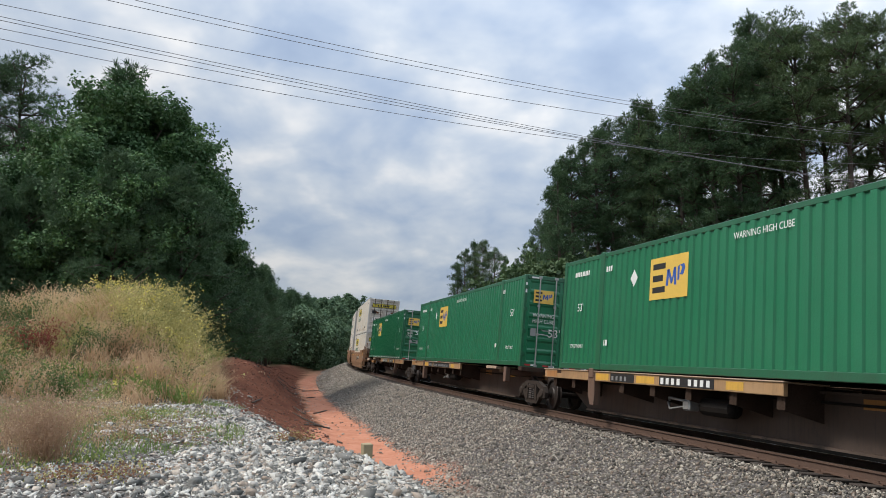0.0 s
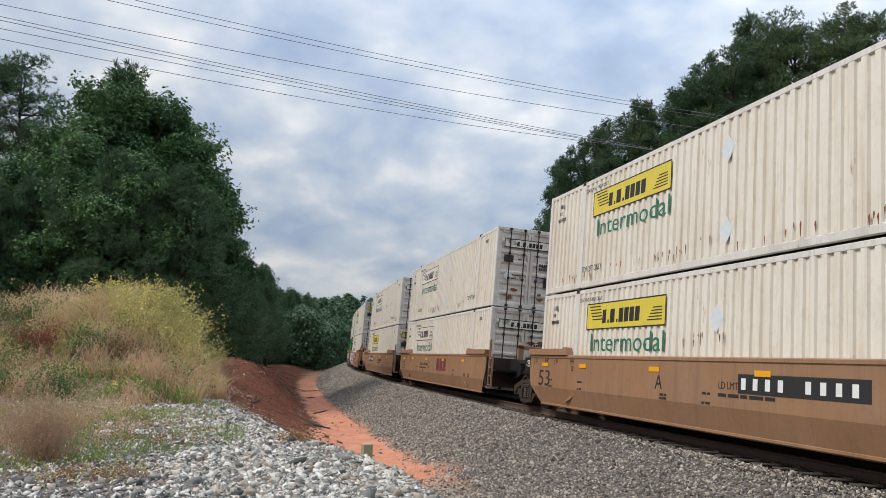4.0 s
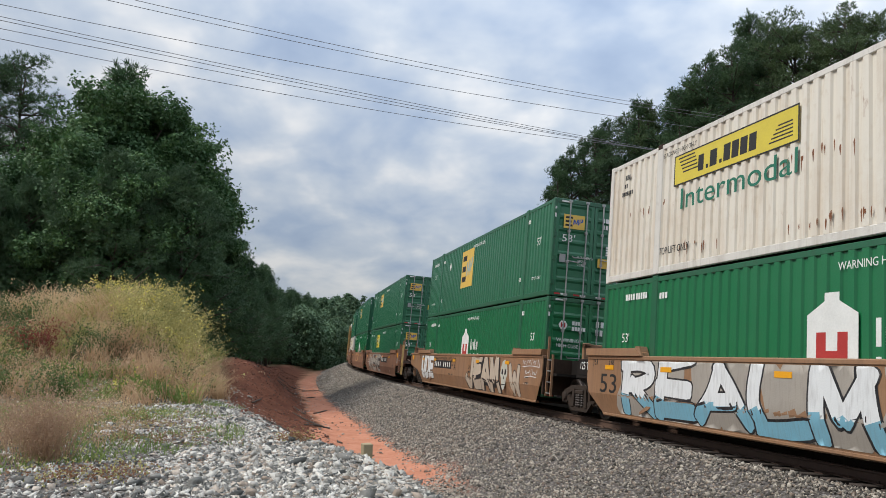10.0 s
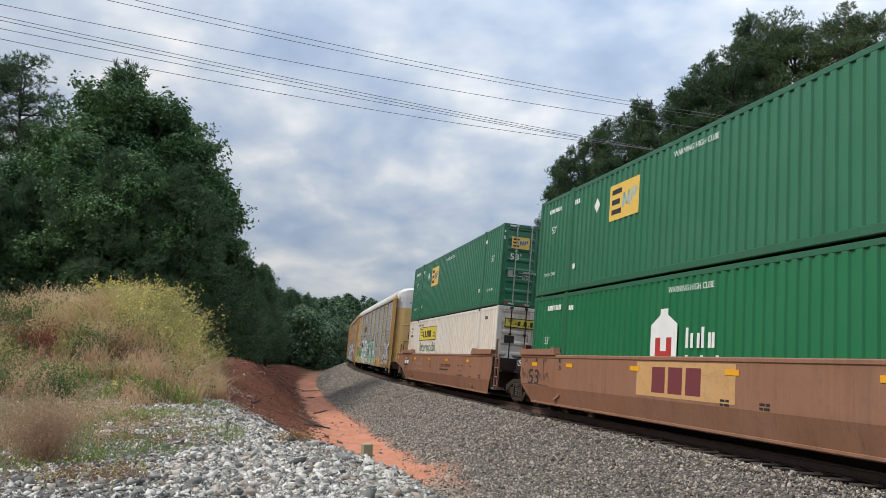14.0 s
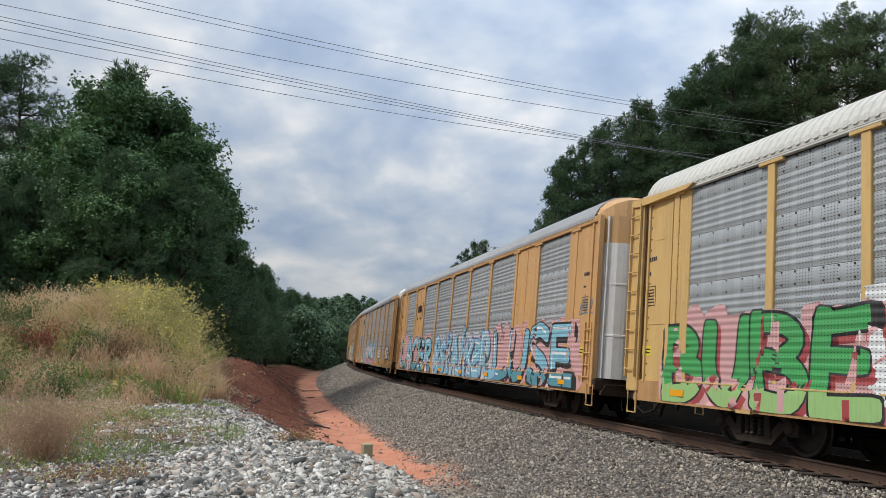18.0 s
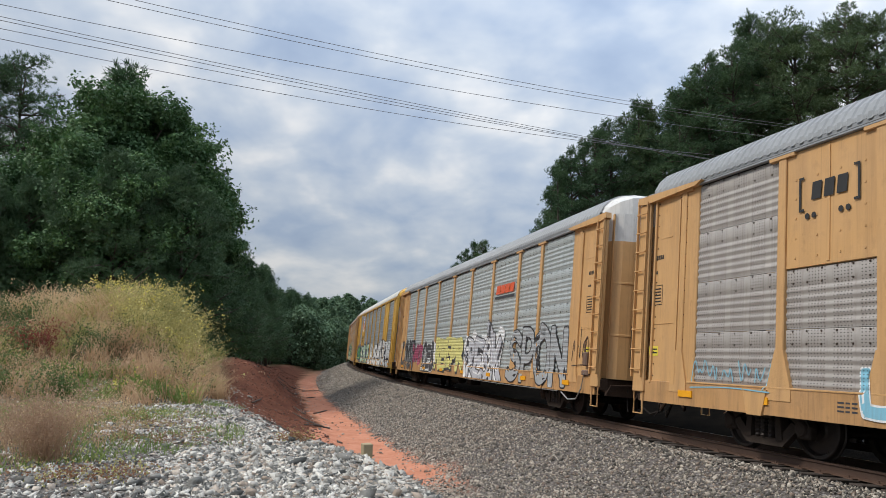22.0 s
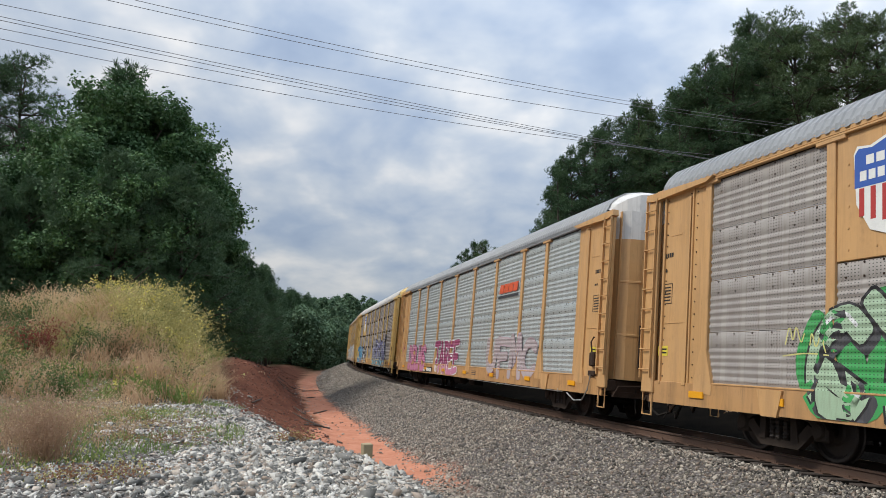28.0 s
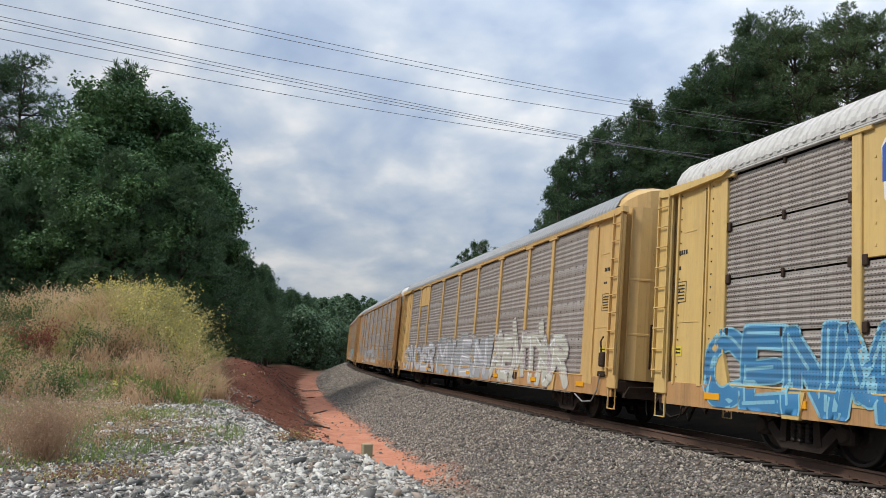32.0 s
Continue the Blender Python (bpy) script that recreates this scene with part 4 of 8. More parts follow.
        for i in range(9 if top else 4):
            xc, zc = rng.uniform(1.5, CL - 1.0), rng.choice((0.36, 0.40, 0.45, 0.55, 1.6))
            for q in range(rng.randint(3, 11)):
                x, w, hh = xc + rng.gauss(0, 0.5), rng.uniform(0.008, 0.022), rng.uniform(0.05, 0.26)
                z_ = zc + rng.uniform(-0.08, 0.08)
                g.prism([(x, z_), (x + w, z_ + 0.01), (x + w * 1.3, z_ - 0.04), (x + w * 0.7, z_ - hh), (x + w * 0.35, z_ - hh), (x - 0.012, z_ - 0.04)], 2, 0.0, 0.0012 + 0.0001 * (q % 5))
        tagged(part("rust_marks", g, "rust_stain", c, "weeping rust streaks", at=Matrix.Translation(S(0, 0)) @ SIDE), kind="stuff")
    else:
        wp = "white_paint"
        if kind == "green":
            square_logo(c, SIDE, *((S(5.9, 0.98), 1.75, 1.55) if seed == 11 else (S(4.60, 1.56), 1.46, 0.90)), "gold" if top or seed >= 20 else "logo_yellow", "logo_pale" if faded else "logo_blue")
            square_logo(c, REAR, E(0.98, 2.02), 0.66, 0.42, "gold", "logo_blue")
            diamond(c, SIDE, S(3.89, 2.12), 0.20)
            bars(c, SIDE, S(0.72, 2.42), (0.6, 0.7, 0.6, 0.6, 0.0, 0.5, 0.5, 0.5, 0.5, 0.5), 0.12, wp, 0.22)
            bars(c, REAR, E(-0.25, 2.32), (0.6, 0.7, 0.6, 0.6), 0.13, wp, 0.25)
            bars(c, REAR, E(-0.25, 2.12), (0.6, 0.5, 0.5, 0.5, 0.5, 0.5), 0.13, wp, 0.25)
            if seed == 26:
                diamond(c, REAR, E(-0.20, 2.12), 0.20, "pad_white")
                words("53'", 0.26, wp, c, REAR, E(0.52, 1.48))
                for k, tx in enumerate(("WARNING", "HIGH", "CUBE")):
                    words(tx, 0.105, wp, c, REAR, E(1.02, 1.66 - 0.15 * k))
                patch(rect(0, 0.17, 0, 0.17), "galv", c, REAR, E(0.85, 0.98), "notice")
                patch(rect(0, 0.17, 0, 0.17), "galv", c, REAR, E(0.45, 0.98), "notice")
                patch(rect(0, 0.34, 0, 0.20), wp, c, REAR, E(-0.15, 1.62), "notice")
            elif seed >= 20:
                words("WARNING", 0.12, wp, c, REAR, E(0.98, 1.58), width=0.72)
                words("HIGH CUBE", 0.12, wp, c, REAR, E(0.98, 1.40), width=0.72)
                words("53'", 0.26, wp, c, REAR, E(0.45, 0.98))
                patch(rect(0, 0.18, 0, 0.24), "galv", c, REAR, E(1.02, 0.98), "notice")
            else:
                words("53'", 0.22, wp, c, REAR, E(1.02, 1.62), width=0.42)
                patch(rect(0, 0.19, 0, 0.24), "galv", c, REAR, E(1.05, 1.0), "notice")
                for k, tx in enumerate(("WARNING", "HIGH", "CUBE")):
                    words(tx, 0.075, wp, c, REAR, E(0.50, 1.16 - 0.11 * k))
                ob = part("placard", Geo().prism([(0, -0.21), (0.21, 0), (0, 0.21), (-0.21, 0)], 2, 0, 0.004), "pad_white", c, at=Matrix.Translation(E(-0.80, 1.78)) @ REAR @ Matrix.Rotation(0.12, 4, "Z"))
            for k in range(4):
                bars(c, REAR, E(-0.40, 1.56 - 0.075 * k), (2.4, 1.4, 2.8, 2.0), 0.05, wp, 0.5)
            patch(rect(0, 0.36, 0, 0.28), "gold", c, REAR, E(-0.16, 0.95), "notice")
            patch(rect(0, 0.46, 0, 0.26), wp, c, REAR, E(-0.56, 0.94), "notice")
            words("24,000 lbs", 0.11, "black", c, REAR, (-h - 0.015, -0.58, 0.99), width=0.42)
        else:
            emblem_logo(c, SIDE, S(6.87, 0.80), 1.0)
            bars(c, SIDE, S(1.05, 2.45), (0.6, 0.6, 0.4, 0.6, 0.0, 0.5, 0.5, 0.5, 0.5, 0.5), 0.14, wp, 0.22)
            patch([(0.14 * math.cos(a), 0.14 * math.sin(a)) for a in np.linspace(0, 2 * math.pi, 7)[:-1]], wp, c, REAR, E(0.80, 2.10), "logo")
            part("logo_shape", Geo().box(-0.07, -0.03, -0.07, 0.07, 0.0016, 0.003).box(0.03, 0.07, -0.07, 0.07, 0.0016, 0.003).box(-0.03, 0.03, -0.02, 0.02, 0.0016, 0.003), "red", c, at=Matrix.Translation(E(0.80, 2.10)) @ REAR)
            bars(c, REAR, E(0.52, 2.12), (0.7, 0.6, 0.6), 0.11, wp, 0.2)
            bars(c, REAR, E(0.52, 1.96), (0.7, 0.5, 0.6, 0.6, 0.6), 0.11, wp, 0.2)
            bars(c, REAR, E(-0.22, 2.12), (0.6, 0.6, 0.4, 0.6), 0.17, wp, 0.3)
            bars(c, REAR, E(-0.22, 1.88), (0.5, 0.5, 0.5, 0.5, 0.5, 0.5), 0.17, wp, 0.3)
            words("53'", 0.22, wp, c, SIDE, S(CL - 1.35, 0.62)) if not top else None
        if kind == "new":
            words("WARNING", 0.105, wp, c, REAR, E(0.98, 1.62))
            words("HIGH CUBE", 0.105, wp, c, REAR, E(0.98, 1.46), squeeze=0.9)
        words("WARNING HIGH CUBE", 0.13, wp, c, SIDE, S(7.5, 2.50), width=1.6)
        words("53'", 0.21, wp, c, SIDE, S(0.95, 1.80 if top else 1.5))
        words("53'", 0.24, wp, c, SIDE, S(CL - 1.3, 1.62))
        bars(c, SIDE, S(2.5, 2.40), (0.6, 0.6, 0.6), 0.13, wp, 0.25)
        bars(c, SIDE, S(CL - 2.3, 2.42), (0.6, 0.6, 0.6), 0.13, wp, 0.25)
        words("TOP LIFT ONLY", 0.10, wp, c, SIDE, S(0.60, 0.55), width=0.8)
        words("TOP LIFT ONLY", 0.10, wp, c, SIDE, S(CL - 1.6, 0.55), width=0.8)
        bars(c, SIDE, S(2.55, 0.6), (0.25, 0.7), 0.14, wp, 0.25)
        bars(c, SIDE, S(CL - 2.75, 0.6), (0.25, 0.7), 0.14, wp, 0.25)
    return rides(c, s0 + h, 6.5, z)


M["rust_stain"] = plain("rust_stain", (0.20, 0.075, 0.03), 0.85, amount=0.4, scale=12)

# ----- running gear -----


def truck(parent, x, heavy=False):
    """A two-axle truck: side frames with springs, wheels, axles and bolster, under a vehicle."""
    wb, r = 0.89, 0.46 if not heavy else 0.48
    t = part("truck", lambda: Geo().bevel_box(-0.22, 0.22, -1.0, 1.0, 0.42, 0.72, 0.03).tube([(0, 0, 0.5), (0, 0, 0.95)], 0.2, 10), "black_steel", parent, "grimy cast-steel truck", key="bolster", at=(x, 0, 0))
    for sgn in (1, -1):
        def frame_():
            g = Geo()
            a, b = 0.95, 1.08
            g.prism([(-1.05, 0.50), (-0.96, 0.64), (-0.45, 0.79), (0.45, 0.79), (0.96, 0.64), (1.05, 0.50), (0.80, 0.48), (0.66, 0.57), (0.30, 0.68), (-0.30, 0.68), (-0.66, 0.57), (-0.80, 0.48)], 1, a, b)
            g.prism([(-0.82, 0.46), (-0.44, 0.13), (0.44, 0.13), (0.82, 0.46), (0.64, 0.54), (0.34, 0.25), (-0.34, 0.25), (-0.64, 0.54)], 1, a + 0.005, b - 0.005)
            g.prism([(-0.46, 0.24), (-0.30, 0.24), (-0.28, 0.70), (-0.40, 0.70)], 1, a - 0.01, b + 0.02).prism([(0.30, 0.24), (0.46, 0.24), (0.40, 0.70), (0.28, 0.70)], 1, a - 0.01, b + 0.02)
            g.bevel_box(-1.07, -0.76, a - 0.01, b + 0.01, 0.30, 0.52, 0.03).bevel_box(0.76, 1.07, a - 0.01, b + 0.01, 0.30, 0.52, 0.03)
            return g
        part("side_frame", frame_, "truck_steel", t, key="sframe", at=Matrix.Diagonal((1, sgn, 1, 1)))
        for i, (dx, dy) in enumerate(((-0.16, 1.05), (0.0, 1.07), (0.16, 1.05))):
            part("spring", lambda: Geo().disc([(q, 0.068 if j % 2 else 0.05) for j, q in enumerate(np.linspace(0.25, 0.56, 11))], 2, (0, 0, 0), 8), "wheel", t, key="spring", at=(dx, sgn * dy, 0))
        part("bolster_end", lambda: Geo().bevel_box(-0.24, 0.24, 0.97, 1.12, 0.56, 0.67, 0.02), "truck_steel", t, key="bend", at=Matrix.Diagonal((1, sgn, 1, 1)))
        for wx in (-wb, wb):
            w = part("wheel", lambda: Geo().disc([(0.80, 0.10), (0.79, 0.17), (0.765, 0.20), (0.735, 0.36), (0.79, 0.40), (0.79, r - 0.015), (0.775, r), (0.69, r), (0.675, r + 0.025), (0.655, r + 0.02), (0.655, 0.38), (0.70, 0.34), (0.69, 0.12)], 1, (0, 0, 0), 28),
                     "wheel", t, key=("wheel", heavy), at=Matrix.Translation((wx, 0, r)) @ Matrix.Diagonal((1, sgn, 1, 1)), smooth=False)
            part("bearing_cap", lambda: Geo().disc([(0.90, 0.13), (1.10, 0.13), (1.13, 0.11), (1.14, 0.06)], 1, (0, 0, 0), 12), "truck_steel", t, key="bcap", at=Matrix.Translation((wx, 0, r)) @ Matrix.Diagonal((1, sgn, 1, 1)))
    for wx in (-wb, wb):
        part("axle", lambda: Geo().tube([(0, -0.9, 0), (0, 0.9, 0)], 0.085, 10), "wheel", t, key="axle", at=(wx, 0, r))
    return t


# ----- sprayed lettering that lies on the vehicle's side -----
GRAF = {}


def spray(name, c, punched=False):
    """Faded spray paint; punched: the ridges and small holes of the screens under it show through above the sill."""
    key = (name, punched)
    if key not in GRAF:
        k = Mat("spray_" + name, 0.6).base(c)
        grey = sum(c) / 3
        k.over(k.math("MULTIPLY", k.span(k.noise(1.3, detail=5), 0.35, 0.7), 0.35), tuple(0.55 * q + 0.25 * grey for q in c))
        k.over(k.math("MULTIPLY", k.span(k.noise(7.0, (3, 1, 0.4), 5), 0.48, 0.75), 0.30), (0.17, 0.14, 0.12))
        if punched:
            sep_ = k.n.new("ShaderNodeSeparateXYZ")
            k.l.new(k.tc, sep_.inputs[0])
            above = k.math("GREATER_THAN", sep_.outputs[2], 1.07)
            fx = k.math("ABSOLUTE", k.math("SUBTRACT", k.math("FRACT", k.math("MULTIPLY", sep_.outputs[0], 15.5)), 0.5))
            fz = k.math("ABSOLUTE", k.math("SUBTRACT", k.math("FRACT", k.math("MULTIPLY", sep_.outputs[2], 20.0)), 0.5))
            hole = k.math("MULTIPLY", k.math("LESS_THAN", fx, 0.20), k.math("LESS_THAN", fz, 0.14))
            k.over(k.math("MULTIPLY", k.math("MULTIPLY", hole, above), 0.8), (0.02, 0.02, 0.02))
            wave = k.math("SINE", k.math("MULTIPLY", sep_.outputs[2], 50.0))
            k.bump(k.math("MULTIPLY", wave, above), 0.007, 0.8)
        k.bump(k.noise(35, detail=2), 0.002)
        GRAF[key] = k.done()
    return GRAF[key]


SP = {"white": (0.72, 0.73, 0.72), "black": (0.016, 0.015, 0.017), "teal": (0.05, 0.33, 0.27), "green": (0.045, 0.34, 0.085), "lime": (0.30, 0.50, 0.17), "pink": (0.60, 0.33, 0.32), "sky": (0.20, 0.46, 0.58),
      "blue": (0.035, 0.20, 0.40), "yellow": (0.64, 0.60, 0.20), "grey": (0.30, 0.30, 0.31), "silver": (0.46, 0.47, 0.50), "magenta": (0.30, 0.045, 0.13), "rose": (0.55, 0.20, 0.33), "red": (0.35, 0.05, 0.05), "violet": (0.16, 0.17, 0.34), "tan": (0.50, 0.36, 0.24), "sand": (0.50, 0.41, 0.31), "darkgrey": (0.055, 0.055, 0.06),
      "screen": (0.34, 0.36, 0.365), "bone": (0.50, 0.50, 0.42), "blush": (0.62, 0.46, 0.50), "navy": (0.03, 0.05, 0.16), "crimson": (0.36, 0.06, 0.12), "faint_rose": (0.44, 0.33, 0.36), "faint_pink": (0.42, 0.36, 0.36), "sandgrey": (0.36, 0.32, 0.27), "maroon_spray": (0.22, 0.05, 0.04), "sea": (0.08, 0.27, 0.33), "mint": (0.36, 0.50, 0.33), "brown": (0.10, 0.055, 0.035)}


GLYPHS = {
    "A": [[(0, 0), (.22, .5), (.46, 1)], [(.46, 1), (.74, .55), (1, 0)], [(.2, .36), (.8, .34)]],
    "B": [[(.1, 0), (.08, .5), (.1, 1)], [(.1, 1), (.6, 1.02), (.9, .8), (.62, .56), (.14, .52)], [(.14, .52), (.72, .5), (1.02, .26), (.7, 0), (.1, 0)]],
    "C": [[(.98, .86), (.62, 1.04), (.14, .9), (.02, .45), (.18, .06), (.62, -.04), (1, .16)]],
    "D": [[(.1, 0), (.1, 1)], [(.1, 1), (.72, .98), (1.02, .5), (.7, .02), (.1, 0)]],
    "E": [[(.1, 0), (.06, .5), (.1, 1)], [(.1, 1), (.95, .98)], [(.1, .52), (.82, .52)], [(.1, 0), (1, .04)]],
    "F": [[(.1, 0), (.08, .5), (.1, 1)], [(.1, 1), (1, 1)], [(.1, .52), (.8, .55)]],
    "G": [[(.96, .88), (.6, 1.04), (.12, .86), (.02, .42), (.2, .02), (.66, -.02), (.98, .2), (.96, .46)], [(.96, .46), (.55, .46)]],
    "H": [[(.1, 0), (.1, 1)], [(.92, 0), (.92, 1)], [(.1, .5), (.92, .5)]],
    "I": [[(.5, 0), (.45, .5), (.5, 1)]],
    "J": [[(.85, 1), (.85, .3), (.5, -.02), (.08, .2)]],
    "K": [[(.1, 0), (.1, 1)], [(.95, 1), (.5, .62), (.14, .46)], [(.36, .56), (.7, .26), (1.02, 0)]],
    "L": [[(.12, 1), (.1, .4), (.12, .04)], [(.12, .03), (.5, 0), (1, .08)]],
    "M": [[(.04, 0), (.1, .5), (.12, 1)], [(.12, 1), (.5, .36)], [(.5, .36), (.88, 1)], [(.88, 1), (.92, .5), (.98, 0)]],
    "N": [[(.08, 0), (.1, 1)], [(.1, 1), (.5, .5), (.9, 0)], [(.9, 0), (.94, 1)]],
    "O": [[(.5, 1.02), (.06, .86), (.0, .3), (.4, -.02), (.9, .12), (1.0, .66), (.7, 1.0), (.42, 1.02)]],
    "P": [[(.1, 0), (.1, 1)], [(.1, 1), (.7, 1.02), (1, .74), (.66, .46), (.12, .46)]],
    "R": [[(.1, 0), (.1, 1)], [(.1, 1), (.7, 1.02), (.96, .76), (.62, .52), (.12, .5)], [(.4, .5), (.72, .26), (1.02, 0)]],
    "S": [[(.96, .88), (.55, 1.06), (.1, .82), (.32, .55), (.74, .46), (.98, .2), (.52, -.05), (.04, .12)]],
    "T": [[(0, .98), (.5, 1), (1, .98)], [(.5, 1), (.48, 0)]],
    "U": [[(.1, 1), (.08, .3), (.44, -.04), (.88, .2), (.92, 1)]],
    "V": [[(.04, 1), (.5, 0)], [(.5, 0), (.98, 1)]],
    "W": [[(.02, 1), (.22, 0)], [(.22, 0), (.5, .7)], [(.5, .7), (.76, 0)], [(.76, 0), (1, 1)]],
    "X": [[(.04, 1), (.96, 0)], [(.96, 1), (.04, 0)]],
    "Y": [[(.06, 1), (.5, .5)], [(.96, 1), (.5, .5), (.46, 0)]],
    "Z": [[(.06, .98), (.95, 1)], [(.95, 1), (.08, .02)], [(.08, .02), (1, 0)]],
}


def ribbon(v, f, pts, w, lift, depth_at, zmin=0.66, zmax=9.0, rounds=2):
    """A thick stroke, cut fine enough to lie on a stepped side."""
    q = [np.array(p, float) for p in pts]
    for _ in range(rounds):
        out = [q[0]]
        for a, b in zip(q[:-1], q[1:]):
            out += [a * 0.75 + b * 0.25, a * 0.25 + b * 0.75]
        q = out + [q[-1]]
    dense = []
    for a, b in zip(q[:-1], q[1:]):
        n = max(1, int(np.linalg.norm(b - a) / 0.09))
        dense += [a + (b - a) * i / n for i in range(n)]
    dense.append(q[-1])
    K = 5
    o = len(v)
    d0, d1 = dense[1] - dense[0], dense[-1] - dense[-2]
    d0, d1 = d0 / (np.linalg.norm(d0) + 1e-9), d1 / (np.linalg.norm(d1) + 1e-9)
    full = [(dense[0] - d0 * w * 0.46, 0.55), (dense[0] - d0 * w * 0.36, 0.86)] + [(p, 1.0) for p in dense] + [(dense[-1] + d1 * w * 0.36, 0.86), (dense[-1] + d1 * w * 0.46, 0.55)]
    for i, (p, k) in enumerate(full):
        t = full[min(i + 1, len(full) - 1)][0] - full[max(i - 1, 0)][0]
        t = t / (np.linalg.norm(t) + 1e-9)
        nrm = np.array((-t[1], t[0]))
        for j in range(K):
            c = p + nrm * w * k * (j / (K - 1) - 0.5)
            z = min(max(c[1], zmin), zmax)
            v.append((c[0], depth_at(c[0], z) + lift, z))
    for i in range(len(full) - 1):
        for j in range(K - 1):
            a = o + i * K + j
            f.append((a, a + 1, a + K + 1, a + K))


def graffiti(parent, text, x0, x1, z0, z1, seed, depth_at, line="black", fill="white", low=None, shine=None, halo=None, shade=None, thick=0.27, wild=0.05, zlim=(0.665, 9.0), split=None):
    """Sprayed fat letters from x1 (where the reading starts) to x0, each outlined and filled over the one before, with an optional cloud of colour behind."""
    rng = random.Random(seed)
    layers = {}
    H = z1 - z0
    split = z0 + 0.36 * H if split is None else split

    def put(col, pts, w, lift, under=None, rounds=2):
        v, f = [], []
        ribbon(v, f, pts, w, lift, depth_at, zlim[0], zlim[1], rounds)
        for sel, name in ((0, col), (1, under)) if under else ((2, col),):
            faces = [q for q in f if sel == 2 or (sum(v[k][2] for k in q) / 4 < split) == bool(sel)]
            if faces:
                V, F = layers.setdefault(name, ([], []))
                o = len(V)
                V.extend(v)
                F.extend(tuple(k + o for k in q) for q in faces)
    n = len(text)
    cell = (x1 - x0) / n
    if halo:
        for i in range(int((x1 - x0) / 0.55) + 1):
            x = x1 - 0.1 - i * 0.55
            put(halo, [(x + rng.uniform(-.2, .2), z0 + H * rng.uniform(0.05, 0.2)), (x + rng.uniform(-.3, .3), z0 + H * 0.5), (x + rng.uniform(-.3, .3), z0 + H * rng.uniform(0.8, 1.05))], 0.72 * rng.uniform(0.7, 1.1), 0.0022 + 0.00012 * (i % 8))
    for i, ch in enumerate(text):
        xs, wd = x1 - cell * (i + 0.06), cell * 0.86
        foot, top = z0 + H * (0.10 + rng.uniform(-0.05, 0.06)), z1 - H * (0.09 + rng.uniform(-0.07, 0.06))
        tilt = rng.uniform(-0.10, 0.10)
        u = lambda p: (xs - wd * (p[0] + tilt * (p[1] - 0.5) + wild * rng.uniform(-1, 1)), foot + (top - foot) * (p[1] + wild * rng.uniform(-1, 1)))
        w = min(thick * H, cell * 0.34) * rng.uniform(0.9, 1.1)
        base = 0.0036 + 0.0008 * (i % 6)
        strokes = [[u(p) for p in st] for st in GLYPHS[ch]]
        if wild > 0.08:
            a = rng.choice(strokes)[-1]
            strokes.append([a, (a[0] + rng.uniform(-.45, .45) * cell, a[1] + rng.uniform(-.2, .2) * H), (a[0] + rng.uniform(-.7, .7) * cell, a[1] + rng.uniform(-.4, .4) * H)])
        if shade:
            for st in strokes:
                put(shade, [(a - 0.09, b - 0.10) for a, b in st], w + H * 0.06, base - 0.0008)
        for st in strokes:
            put(line, st, w + max(0.045, H * 0.055), base)
        for k, st in enumerate(strokes):
            put(fill, st, w * (0.92 if k % 2 else 1.0), base + 0.0003 + 0.00008 * k, low)
            if shine:
                put(shine, [(a + w * 0.2, b + w * 0.16) for a, b in st[:max(2, len(st) // 2)]], w * 0.16, base + 0.0007)
    for col, (v, f) in layers.items():
        used = sorted({k for q in f for k in q})
        at = {k: i for i, k in enumerate(used)}
        tagged(part("graffiti", ([v[k] for k in used], [tuple(at[k] for k in q) for q in f]), spray(col, SP[col], zlim[1] > 2), parent, "spray-painted graffiti letters"), kind="stuff")


def tag(parent, x0, x1, z0, z1, col, seed, depth_at, w=0.035):
    """A thin hand-drawn squiggle."""
    rng = random.Random(seed)
    v, f = [], []
    n = max(5, int((x1 - x0) / 0.085))
    x, pts = x1, []
    for i in range(n + 1):
        up_ = (i % 2) * rng.uniform(0.55, 1.0) + (1 - i % 2) * rng.uniform(0.0, 0.35)
        pts.append((x + rng.uniform(-0.05, 0.05), z0 + (z1 - z0) * up_))
        x -= (x1 - x0) / n
        if len(pts) > 3 and rng.random() < 0.28:
            ribbon(v, f, pts, w * 0.7, 0.0060, depth_at)
            pts = []
    if len(pts) > 1:
        ribbon(v, f, pts, w * 0.7, 0.0060, depth_at)
    ribbon(v, f, [(x1, z0 - 0.03), ((x0 + x1) / 2, z0 + 0.02), (x0, z0 - 0.02)], w * 0.6, 0.0064, depth_at)
    tagged(part("graffiti", (v, f), spray(col, SP[col]), parent, "spray-painted scrawl"), kind="stuff")


# ----- articulated well cars -----
WELL_Y = 1.50


